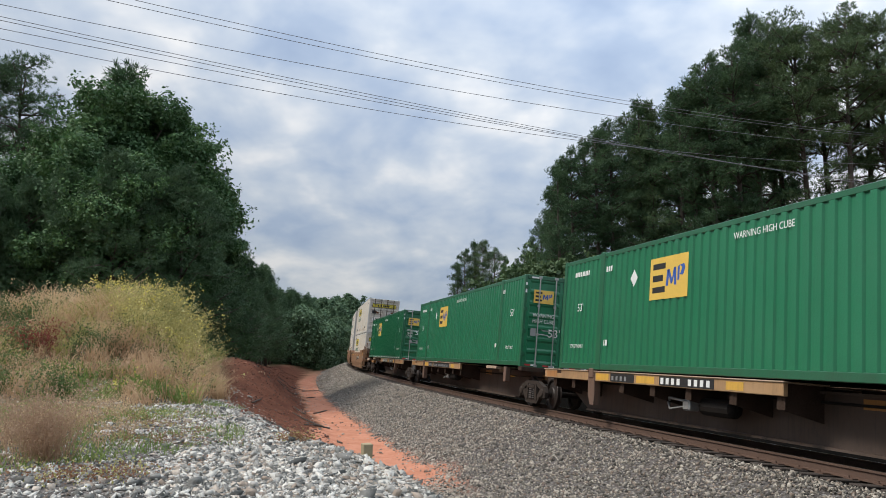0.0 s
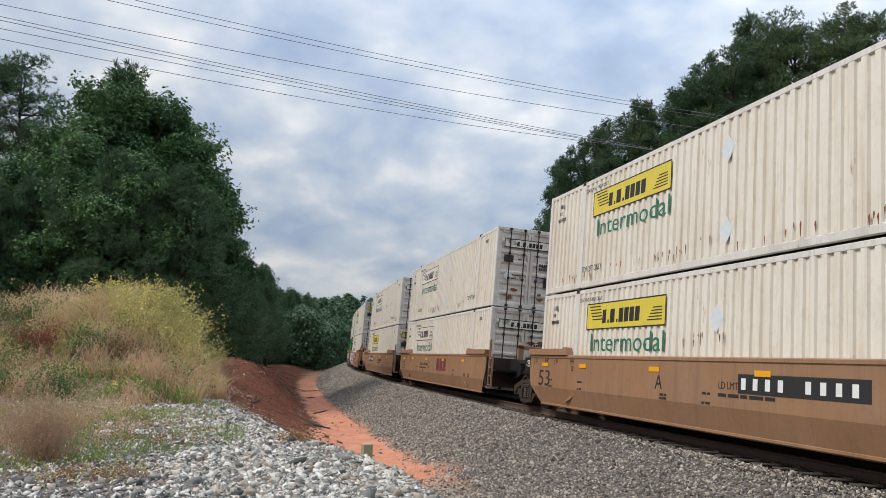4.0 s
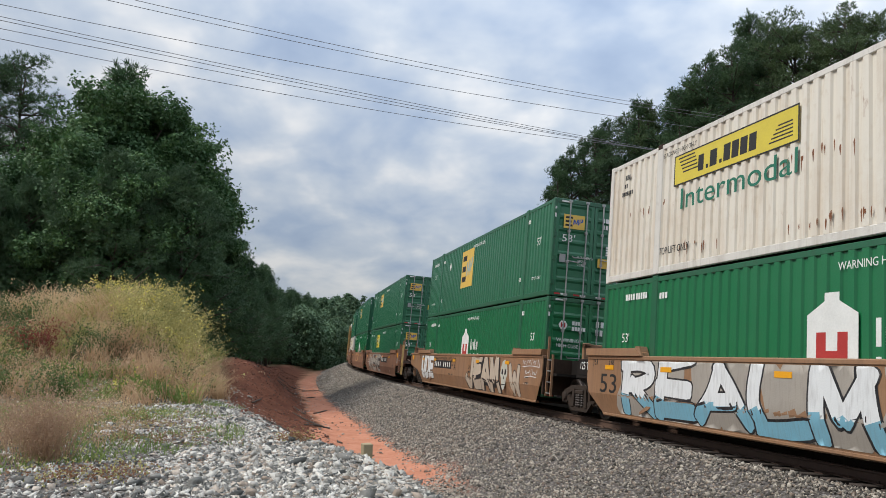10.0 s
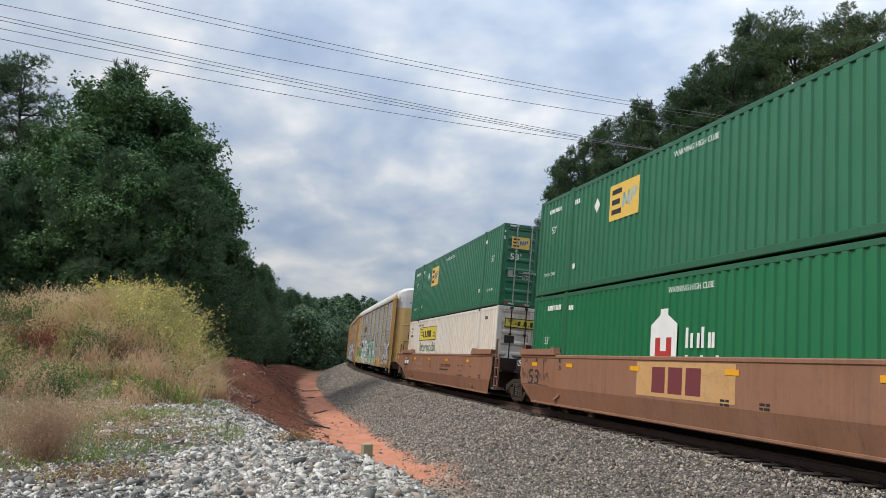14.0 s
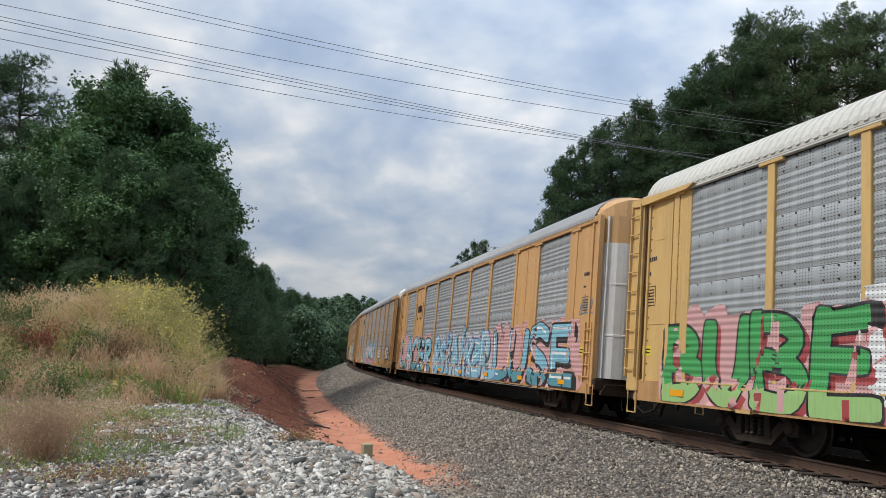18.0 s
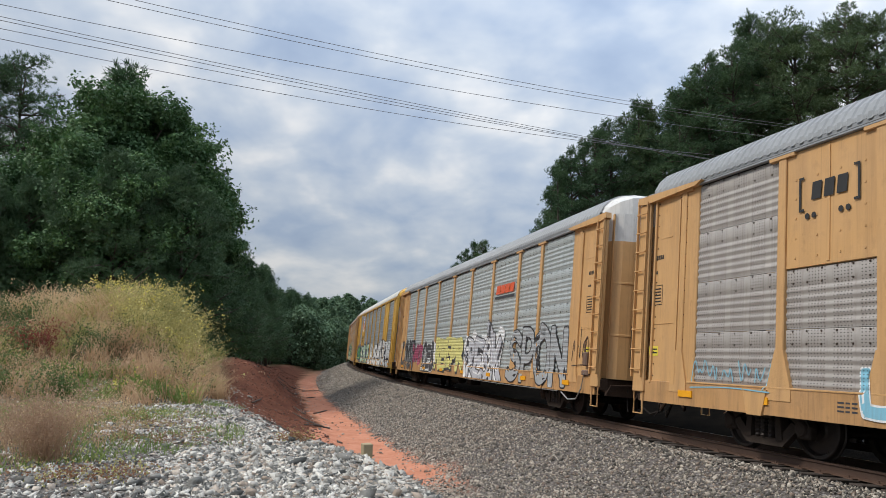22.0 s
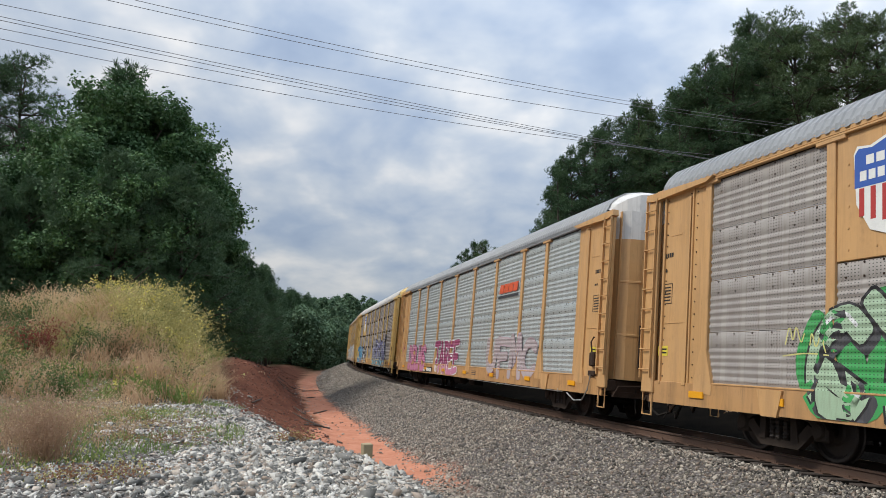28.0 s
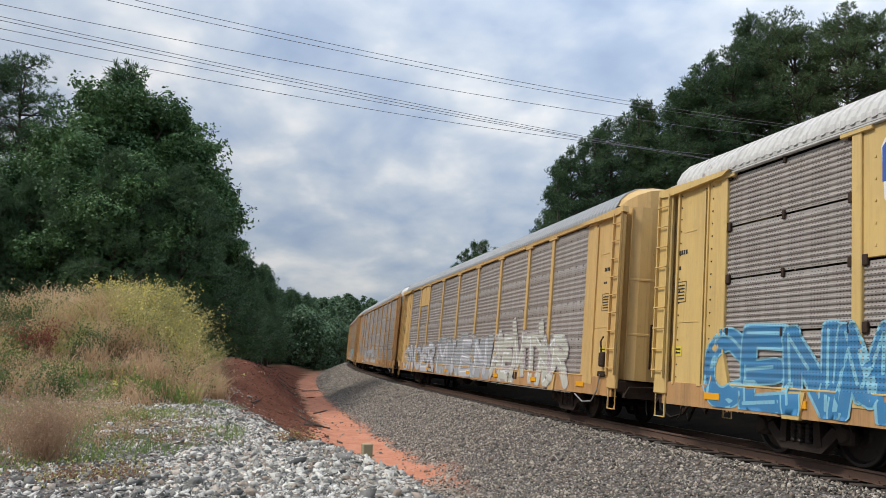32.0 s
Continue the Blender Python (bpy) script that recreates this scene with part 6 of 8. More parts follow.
    for x, w, k in boards:
        sign = part("board", Geo().box(0, w, 0, 0.185, 0, 0.003), "black", c, "black board with painted marks", at=Matrix.Translation((x, 1.302, 0.955)) @ SIDE)
        if k == 3:
            words("2-28' / 1-57'", 0.135, "white_paint", sign, Matrix.Identity(4), (0.06, 0.025, 0.0035), width=w - 0.14)
        else:
            n = int(w / 0.20)
            for i in range(n):
                if i != 4:
                    part("marking", lambda: Geo().box(0, 0.11 if k == 1 else 0.09, 0, 0.125 if k == 1 else 0.10, 0, 0.0015), "white_paint" if k == 1 else "galv", sign, key=("fmark", k == 1), at=(0.06 + i * (w - 0.1) / n, 0.03, 0.003))
    part("air_tank", lambda: Geo().disc([(0, 0.05), (0.05, 0.17), (0.95, 0.17), (1.0, 0.05)], 0, (0, 0.85, 0.62), 12), "black_steel", c, key="ftank", at=flip @ Matrix.Translation((1.0, 0, 0)))
    part("brake_valve", lambda: Geo().bevel_box(2.3, 2.55, 0.75, 1.0, 0.50, 0.72, 0.03).tube([(2.5, 0.9, 0.68), (3.2, 0.9, 0.72), (3.5, 0.7, 0.6)], 0.03, 5).tube([(2.4, 0.95, 0.6), (3.0, 1.0, 0.5), (3.4, 0.8, 0.62)], 0.02, 5), "galv", c, "grey brake valve and pipes", key="fvalve", at=flip @ Matrix.Diagonal((1, -1, 1, 1)) if seed == 2 else Matrix.Identity(4))
    part("brake_pipe", lambda: Geo().tube([(-8, 0.45, 0.90), (8, 0.45, 0.90)], 0.025, 5), "black_steel", c, key="fpipe")
    part("end_drawbar", lambda: Geo().bevel_box(9.0, 11.2, -0.32, 0.32, 0.72, 1.02, 0.03).bevel_box(9.02, 9.3, -0.75, 0.75, 0.85, 1.02, 0.02), "spine_brown", c, key="fdraw", at=flip)
    if seed == 2:
        truck(c, -10.45)
        truck(c, 7.75)
        part("corner_platform", Geo().bevel_box(7.8, 9.4, 1.10, 1.32, 0.93, 1.10, 0.015), "cream_beam", c, "pale worn corner platform")
        part("corner_beam", Geo().bevel_box(6.35, 7.7, 0.95, 1.15, 0.80, 0.98, 0.015), "flat_orange", c, "orange-brown corner beam")
        part("coupler", Geo().bevel_box(9.2, 10.3, -0.12, 0.12, 0.74, 0.98, 0.03).bevel_box(10.2, 10.6, -0.2, 0.16, 0.68, 1.0, 0.04), "grimy", c)
    else:
        truck(c, -8.68)
    for x in (-P40 - 2.3, P40 + 2.3):
        part("corner_pedestal", lambda: Geo().bevel_box(-0.15, 0.15, -1.30, 1.30, 1.06, 1.19, 0.01), "grimy", c, key="fped", at=(x, 0, 0))
    return rides(c, s_mid, 8.5)


M["spine_brown"] = paint("grimy_spine_paint", (0.085, 0.052, 0.034), 0.7, rust=0.5, dirt=0.6, rust_col=(0.13, 0.06, 0.03), dirt_col=(0.03, 0.024, 0.02))
M["flat_sill"] = paint("worn_tan_sill", (0.40, 0.235, 0.105), 0.65, rust=0.8, dirt=0.5, rust_col=(0.12, 0.055, 0.03), dirt_col=(0.10, 0.065, 0.045))
M["flat_orange"] = paint("worn_orange_paint", (0.42, 0.18, 0.04), 0.65, rust=0.6, dirt=0.5)
M["rusty_leg"] = paint("rusty_leg_paint", (0.145, 0.078, 0.048), 0.75, rust=0.9, dirt=0.6, rust_col=(0.16, 0.065, 0.035))
M["cream_beam"] = paint("pale_beam_paint", (0.42, 0.30, 0.20), 0.7, rust=0.6, dirt=0.5)
M["flat_yellow"] = paint("chipped_yellow_sill", (0.66, 0.37, 0.045), 0.6, rust=0.5, dirt=0.3)


def build_flats():
    for i, s in enumerate(FLATS):
        flat_unit(s + CL / 2, i)
        c = container("green", s, 1.19, 20 + i * 3, top=False)
        if i == 2:
            for k in range(18):
                part("reflective_tape", lambda: Geo().box(0, 0.38, CW / 2 + 0.001, CW / 2 + 0.003, 0.07, 0.12), "white_paint", c, key="sidetape", at=(-7.8 + k * 0.9, 0, 0))


# ----- autoracks -----
RACK_HALF, RACK_Y = 13.55, 1.42
BAYS = 9
RB = 0.62  # sill foot
PANEL_Y = RACK_Y - 0.03


def bay_edges(bays):
    """Where the side posts stand: equal bays, but the second from each end is narrow."""
    half = 11.88 if bays == 9 else 11.44
    widths = [0.71 if k in (1, bays - 2) else 1.0 for k in range(bays)]
    unit, out = 2 * half / sum(widths), [-half]
    for w in widths:
        out.append(out[-1] + w * unit)
    return out


def rack_side(x, z, edges):
    """How far out the side stands: posts with flared feet proud of the screens, then the sill, the jacking pads and the flat ends."""
    if abs(abs(x) - 9.6) < 0.32 and z < 1.04:
        return RACK_Y + 0.073
    if x < edges[0] - 0.3 or x > edges[-1] + 0.3:
        return RACK_Y + (0.038 if z < 1.07 else 0.013)
    d = min(abs(x - e) for e in edges)
    if d < 0.115 + max(0.0, min(1.66 - z, 0.64)) * 0.30:
        return RACK_Y + 0.050
    return RACK_Y + 0.038 if z < 1.07 else PANEL_Y + 0.036


def screen_mesh(w, h, n, band=0.24):
    """One screen: ridges below, a flat bolted band above."""
    zz = [(0, 0.0), (0.05, 0.0)]
    p = (h - band - 0.05) / n
    for i in range(n):
        a = 0.05 + i * p
        zz += [(a + p * 0.25, 0.019), (a + p * 0.48, 0.023), (a + p * 0.72, 0.004), (a + p, 0.0)]
    if band > 0.1:
        zz += [(h - band + 0.02, 0.012), (h - 0.02, 0.012)]
    zz.append((h, 0.0))
    return Geo().sheet([[(-w / 2, d, z), (w / 2, d, z)] for z, d in zz])


ROOF = [(1.475, 4.95), (1.46, 5.06), (1.36, 5.25), (1.18, 5.43), (0.92, 5.57), (0.55, 5.65), (0, 5.67)]
ROOF = ROOF + [(-a, b) for a, b in ROOF[-2::-1]]


def roof_mesh():
    """Ribbed roof, curved from the side rails to a flat crown."""
    xs, lift = [], []
    n = 132
    p = (2 * RACK_HALF - 1.1) / n
    for i in range(n):
        a = -RACK_HALF + 0.55 + p * i
        xs += [a, a + p * 0.38, a + p * 0.5, a + p * 0.88]
        lift += [0, 0, 1, 1]
    xs.append(RACK_HALF - 0.55)
    lift.append(0)
    return Geo().sheet([[(x, y * (1 + 0.012 * l), z + 0.018 * l + (0.035 if not l and z < 5.0 else -0.01 if z < 5.0 else 0)) for y, z in ROOF] for x, l in zip(xs, lift)])


END_PLAN = [(0.70, 0.0), (0.69, 0.45), (0.66, 0.82), (0.59, 1.06), (0.46, 1.24), (0.28, 1.35), (0.10, 1.38)]
END_PLAN = [(x, y) for x, y in END_PLAN[::-1]] + [(x, -y) for x, y in END_PLAN[1:]]


def end_shell(z0, z1, seams=()):
    """The bulging end between two heights, in plan a rounded corner on each side; seams are thin proud strips."""
    rows = [[(x, y, z) for x, y in END_PLAN] for z in (z0, z1)]
    g = Geo().sheet(rows)
    for z in seams:
        g.sheet([[(x * k, y * (0.985 + 0.015 * k), z + d) for x, y in END_PLAN] for k, d in ((1.0, -0.03), (1.02, -0.02), (1.02, 0.02), (1.0, 0.03))])
    return g


def roof_end():
    """The plain sheet that closes the roof down to the rounded end, with its upright rim."""
    top = [(0.0, y, z) for y, z in ROOF]
    rim = []
    for y, z in ROOF:
        k = abs(y) / 1.47
        rim.append((0.70 - 0.62 * k ** 4, y * 0.94, 5.0 + (z - 4.95) * 0.66))
    return Geo().sheet([top, rim]).sheet([rim, [(x, y, 4.98) for x, y, z in rim]])


def autorack(s_near, spec, idx):
    """An enclosed car carrier: sill, posts, screens, ribbed roof, end doors, ladders and trucks."""
    frame_c, panel_c, roof_c, end_kind = spec["paint"], spec["screen"], spec.get("roof", "roof_metal"), spec.get("end", "tall")
    c = thing("autorack", spec["label"], "railway car", "autoracks")
    H = RACK_HALF
    solid = spec.get("solid", {})
    rows = 4
    bays = spec.get("bays", BAYS)
    edges = bay_edges(bays)
    mids = [(a + b) / 2 for a, b in zip(edges[:-1], edges[1:])]
    z0, z1 = 1.04, 4.86
    side_at = lambda x, z: rack_side(x, z, edges)
    for sgn in (1, -1):
        mir = Matrix.Diagonal((1, sgn, 1, 1))
        part("side_sill", lambda: Geo().prism([(RACK_Y + 0.035, RB), (RACK_Y + 0.035, 1.04), (RACK_Y - 0.02, 1.06), (RACK_Y - 0.14, 1.06), (RACK_Y - 0.14, 1.0), (RACK_Y - 0.02, 0.98), (RACK_Y - 0.02, RB + 0.04), (RACK_Y - 0.12, RB + 0.02), (RACK_Y - 0.12, RB)], 0, -H + 0.3, H - 0.3), spec.get("sill", "yellow_sill" if frame_c == "yellow" else "tan_sill"), c, "grimy side sill", key="rsill", at=mir)
        part("top_rail", lambda: Geo().bevel_box(-H + 0.3, H - 0.3, RACK_Y - 0.06, RACK_Y + 0.05, 4.90, 5.03, 0.015).bevel_box(-H + 0.3, H - 0.3, RACK_Y - 0.02, RACK_Y + 0.065, 4.86, 4.90, 0.01), "grimy" if spec.get("dark_rail") else roof_c if spec.get("pale_rail") else frame_c, c, key="rtop", at=mir)
        for x in edges:
            part("side_post", lambda: Geo().bevel_box(-0.09, 0.09, RACK_Y - 0.09, RACK_Y + 0.04, 1.0, 4.88, 0.012).prism([(-0.095, 1.66), (0.095, 1.66), (0.28, 1.02), (0.28, 0.86), (-0.28, 0.86), (-0.28, 1.02)], 1, RACK_Y - 0.02, RACK_Y + 0.046)
                 .bevel_box(-0.30, 0.30, RACK_Y - 0.02, RACK_Y + 0.060, 4.80, 4.90, 0.01), frame_c, c, key="rpost", at=Matrix.Translation((x, 0, 0)) @ mir)
        h = (z1 - z0) / rows
        for k in range(bays):
            xc, w = mids[k], edges[k + 1] - edges[k] - 0.18
            wk = round(w, 3)
            if k in solid and sgn > 0:
                top_rows = solid[k]
            else:
                top_rows = 0
            if sgn < 0:
                part("side_screen", lambda: screen_mesh(w, z1 - z0, 20, 0.05), panel_c, c, key=("rscreen_full", wk), at=Matrix.Translation((xc, -PANEL_Y, z0)) @ Matrix.Diagonal((1, -1, 1, 1)))
                continue
            for r in range(rows - top_rows):
                fine = spec.get("fine", False)
                part("side_screen", lambda: screen_mesh(w, h - (0.035 if fine else 0.010), 9 if fine else 5, 0.05 if fine else 0.27), panel_c, c, key=("rscreen", wk, fine), at=(xc, PANEL_Y, z0 + r * h), smooth=not fine)
                if fine:
                    part("screen_clip", lambda: Geo().bevel_box(-0.03, 0.03, 0.0, 0.04, -0.09, 0.06, 0.008), "grimy", c, key="rclip", at=(xc, PANEL_Y + 0.01, z0 + (r + 1) * h - 0.02))
                    for sx in (-1, 1):
                        part("screen_clip", lambda: Geo().bevel_box(-0.05, 0.05, 0.0, 0.05, -0.08, 0.08, 0.008), "grimy", c, key="rclip2", at=(xc + sx * (w / 2 - 0.04), PANEL_Y + 0.005, z0 + (r + 1) * h - 0.02))
                else:
                    def strip():
                        g = Geo()
                        for q in range(6):
                            xb = -w / 2 + w * (q + 0.5) / 6
                            for zb_ in (-0.24, -0.04):
                                g.bevel_box(xb - 0.016, xb + 0.016, 0.0, 0.014, zb_ - 0.016, zb_ + 0.016, 0.005)
                        return g
                    tagged(part("bolts", strip, "grimy", c, key=("rbolts", wk), at=(xc, PANEL_Y + 0.011, z0 + (r + 1) * h)), kind="stuff")
            if top_rows:
                hh = h * top_rows
                def solid_():
                    g = Geo().bevel_box(-w / 2, w / 2, -0.03, 0.035, 0, hh, 0.01).box(-0.03, 0.03, 0.0345, 0.05, 0.05, hh - 0.05)
                    for col_ in range(4):
                        for row_ in range(int(hh / 0.32)):
                            xb, zb_ = -w * 0.38 + col_ * w * 0.255, 0.16 + row_ * 0.32
                            g.box(xb - 0.014, xb + 0.014, 0.034, 0.046, zb_ - 0.014, zb_ + 0.014)
                    return g
                part("solid_panel", solid_, frame_c, c, key=("rsolid", top_rows, wk), at=(xc, PANEL_Y, z1 - hh))
        # end bays with sheet, ladder and bracket
        for e in (1, -1):
            m = Matrix.Diagonal((e, sgn, 1, 1))
            if end_kind == "tall":
                part("end_post", lambda: Geo().bevel_box(11.40, 12.90, RACK_Y - 0.06, RACK_Y + 0.01, 1.0, 4.86, 0.015).bevel_box(13.07, 13.50, RACK_Y - 0.0, RACK_Y + 0.09, 0.80, 4.82, 0.02).box(11.98, 12.10, RACK_Y + 0.01, RACK_Y + 0.05, 1.0, 4.7), frame_c, c, key="rend", at=m)
                # black box put behind the opening as its shade
                part("door_gap", lambda: Geo().box(12.88, 13.20, RACK_Y - 0.30, RACK_Y - 0.10, 1.0, 4.85), "black_steel", c, key="rgap", at=m)
                part("roof_bracket", lambda: Geo().prism([(11.2, 4.93), (13.52, 4.98), (13.55, 4.84), (13.2, 4.80), (11.4, 4.85)], 1, RACK_Y - 0.02, RACK_Y + 0.13), frame_c, c, key="rbracket", at=m)
                lad_x, lad_y, lz0, lz1 = e * 13.30, sgn * (RACK_Y + 0.10), 1.1, 4.85
            else:
                part("end_post", lambda: Geo().bevel_box(11.40, 13.35, RACK_Y - 0.06, RACK_Y + 0.01, 0.9, 5.0, 0.015).box(12.9, 13.0, RACK_Y + 0.01, RACK_Y + 0.045, 1.0, 4.95).box(13.25, 13.38, RACK_Y - 0.06, RACK_Y + 0.06, 0.8, 5.0), frame_c, c, key="rend_low", at=m)
                lad_x, lad_y, lz0, lz1 = e * 13.05, sgn * (RACK_Y + 0.03), 0.9, 2.35
            l = part("ladder", lambda: Geo().box(-0.20, -0.17, 0, 0.05, lz0, lz1).box(0.17, 0.20, 0, 0.05, lz0, lz1), frame_c, c, key=("rladder", end_kind), at=Matrix.Translation((lad_x, lad_y, 0)) @ Matrix.Diagonal((1, sgn, 1, 1)))
            nr = 9 if end_kind == "tall" else 5
            for i in range(nr):
                part("rung", lambda: Geo().tube([(-0.21, 0, 0), (0.21, 0, 0)], 0.016, 5), frame_c, l, key="rrung", at=(0, 0.05, lz0 + (lz1 - lz0) * (i + 0.4) / nr))
            part("stirrup", lambda: Geo().tube([(13.12, RACK_Y + 0.05, 0.85), (13.12, RACK_Y + 0.05, 0.36), (13.46, RACK_Y + 0.05, 0.36), (13.46, RACK_Y + 0.05, 0.85)], 0.022, 5), frame_c, c, key="rstirrup", at=m)
            part("end_sill_bracket", lambda: Geo().bevel_box(12.3, 13.5, RACK_Y - 0.2, RACK_Y + 0.03, 0.74, 1.0, 0.02), "grimy", c, key="resb", at=m)
            part("jack_pad", lambda: Geo().prism([(9.3, 1.02), (9.9, 1.02), (9.78, 0.60), (9.42, 0.60)], 1, RACK_Y + 0.0, RACK_Y + 0.07), frame_c, c, key="rjack", at=m)
        if sgn > 0:
            for x in (-11.5, -8.2, -4.6, -1.1, 2.4, 6.0, 9.5, 11.6):
                part("reflector", lambda: Geo().box(-0.22, 0.22, RACK_Y + 0.034, RACK_Y + 0.062, 0.78, 0.90), "reflector", c, "yellow reflective strip", key="rreflect", at=(x, 0, 0))
    rr = random.Random(idx + 70)
    part("sill_lip", lambda: Geo().bevel_box(edges[0] + 0.3, edges[-1] - 0.3, RACK_Y + 0.034, RACK_Y + 0.048, 1.045, 1.075, 0.005), frame_c, c, key=("rlip", bays))
    part("hand_rod", lambda: Geo().tube([(-10.9, RACK_Y + 0.02, 0.60), (-6.2, RACK_Y + 0.02, 0.585), (-1.5, RACK_Y + 0.01, 0.60)], 0.014, 5).box(-6.23, -6.17, RACK_Y - 0.02, RACK_Y + 0.035, 0.57, 0.66).box(-10.6, -10.54, RACK_Y - 0.02, RACK_Y + 0.035, 0.57, 0.66), "galv", c, "thin steel rod slung under the sill", key="rhrod")
    for k in range(3):
        x, wd = rr.uniform(-8, 8), rr.uniform(0.5, 1.3)
        for q in range(3):
            bars(c, SIDE, (x, RACK_Y + 0.037, 0.90 - 0.06 * q), (wd * 6, wd * 4, wd * 5), 0.026, "darkline", 1.2)
    for e in (1, -1):
        me_ = Matrix.Diagonal((e, 1, 1, 1))
        part("hand_brake", lambda: Geo().bevel_box(12.62, 12.86, RACK_Y + 0.01, RACK_Y + 0.12, 1.28, 1.62, 0.03).tube([(12.74, RACK_Y + 0.10, 1.62), (12.72, RACK_Y + 0.12, 1.86), (12.80, RACK_Y + 0.09, 1.98)], 0.022, 5).bevel_box(12.56, 12.92, RACK_Y + 0.0, RACK_Y + 0.10, 1.05, 1.18, 0.02), "rusty_leg" if idx % 2 else "grimy", c, "rusty hand brake gear", key="rhbrake", at=me_) if e < 0 and end_kind == "tall" else None
        part("brake_chain", lambda: Geo().tube([(12.72, RACK_Y + 0.09, 1.1), (12.6, RACK_Y + 0.10, 0.72), (12.25, RACK_Y + 0.07, 0.46), (11.7, RACK_Y + 0.04, 0.42), (11.2, RACK_Y + 0.03, 0.58)], 0.018, 5), "galv", c, "slack brake chain", key="rchain", at=me_) if e < 0 and end_kind == "tall" else None
        part("uncoupling_lever", lambda: Geo().tube([(13.62, 1.35, 0.62), (13.62, 1.22, 0.86), (13.66, 0.3, 0.92), (13.80, 0.1, 0.98)], 0.018, 5).box(13.45, 13.60, -1.3, 1.3, 0.62, 0.74), "grimy", c, key="rlever", at=me_)
        part("air_hose", lambda: Geo().tube([(13.55, 0.42, 0.78), (13.70, 0.46, 0.46), (13.95, 0.36, 0.30), (14.25, 0.2, 0.42)], 0.03, 6).tube([(13.55, 0.75, 0.80), (13.62, 0.78, 0.40), (13.72, 0.80, 0.30)], 0.014, 5), "black_steel", c, key="rhose", at=me_)
        if end_kind == "tall":
            part("end_stiffener", lambda: Geo().bevel_box(11.90, 11.94, RACK_Y + 0.008, RACK_Y + 0.045, 1.02, 4.84, 0.006).bevel_box(12.86, 12.92, RACK_Y - 0.04, RACK_Y + 0.055, 1.0, 4.84, 0.01).box(12.30, 12.70, RACK_Y + 0.008, RACK_Y + 0.018, 3.98, 4.0).box(12.12, 12.86, RACK_Y + 0.008, RACK_Y + 0.02, 2.20, 2.215), frame_c, c, key="rstiff", at=me_)
            # thin black strips draw the shadow lines of the end panel's seams
            part("end_seam", lambda: Geo().box(12.93, 13.05, RACK_Y - 0.09, RACK_Y - 0.05, 1.0, 4.84).box(11.955, 11.97, RACK_Y + 0.0095, RACK_Y + 0.0125, 1.05, 4.8), "black_steel", c, "black strip standing in for shade beside the ladder panel", key="rseam", at=me_)
            bolts = lambda: [g_ for g_ in [Geo()] for z_ in np.arange(1.15, 4.8, 0.24) for x_ in (11.80, 12.02, 12.82) if g_.box(x_ - 0.012, x_ + 0.012, RACK_Y + 0.008, RACK_Y + 0.022, z_ - 0.012, z_ + 0.012)][0]
            tagged(part("end_bolts", bolts, "grimy", c, key="rebolts", at=me_), kind="stuff")
    part("deck", lambda: Geo().box(-H + 0.3, H - 0.3, -RACK_Y + 0.1, RACK_Y - 0.1, 0.92, 1.02).box(-H + 0.3, H - 0.3, -RACK_Y + 0.15, RACK_Y - 0.15, 2.9, 2.96), "grimy", c, key="rdeck")
    part("centre_sill", lambda: Geo().bevel_box(-H + 0.2, H - 0.2, -0.3, 0.3, 0.62, 0.94, 0.02), "black_steel", c, key="rcsill")
    for x in (-7.2, -5.0, -2.5, 0.0, 2.5, 5.0, 7.2):
        part("cross_bearer", lambda: Geo().prism([(-1.35, 0.90), (1.35, 0.90), (1.35, 0.72), (0.5, 0.55), (-0.5, 0.55), (-1.35, 0.72)], 0, -0.06, 0.06), "black_steel", c, key="rcross", at=(x, 0, 0))
    part("air_tank", lambda: Geo().disc([(0, 0.05), (0.06, 0.2), (1.1, 0.2), (1.16, 0.05)], 0, (1.0, 0.85, 0.55), 12), "black_steel", c, key="rtank")
    part("brake_box", lambda: Geo().bevel_box(-1.2, -0.6, 0.7, 1.1, 0.38, 0.75, 0.03), "black_steel", c, key="rbox")
    part("brake_rod", lambda: Geo().tube([(-9, 0.7, 0.66), (0, 0.6, 0.6), (9, 0.7, 0.66)], 0.022, 5), "black_steel", c, key="rrod")
    part("roof", roof_mesh, roof_c, c, key="rroof")
    # black slab stands in for the shade between roof edge and top rail
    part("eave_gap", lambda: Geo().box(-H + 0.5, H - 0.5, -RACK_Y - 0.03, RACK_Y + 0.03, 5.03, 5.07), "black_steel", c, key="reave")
    for e in (1, -1):
        at = Matrix.Translation((e * (H - 0.60), 0, 0)) @ (Matrix.Identity(4) if e > 0 else Matrix.Rotation(math.pi, 4, "Z"))
        part("roof_cap", roof_end, spec.get("cap", "white_end"), c, key="rcap", at=at)
        part("end_door", lambda: end_shell(1.02, 4.32, (2.05, 3.30)), spec.get("door", frame_c), c, "rounded end door", key="rdoor", at=at)
        part("end_door_top", lambda: end_shell(4.32, 5.0), spec.get("cap", "white_end"), c, "pale top of the end door", key="rdoortop", at=at)
        for sgn in (1, -1):
            part("door_frame", lambda: Geo().box(0.665, 0.70, 0.42, 0.45, 1.3, 2.3).box(0.665, 0.70, 0.74, 0.77, 1.3, 2.3).box(0.665, 0.70, 0.45, 0.74, 2.27, 2.3), "grimy", c, "small hatch frame on the end door", key="rdof", at=at @ Matrix.Diagonal((1, sgn, 1, 1)))
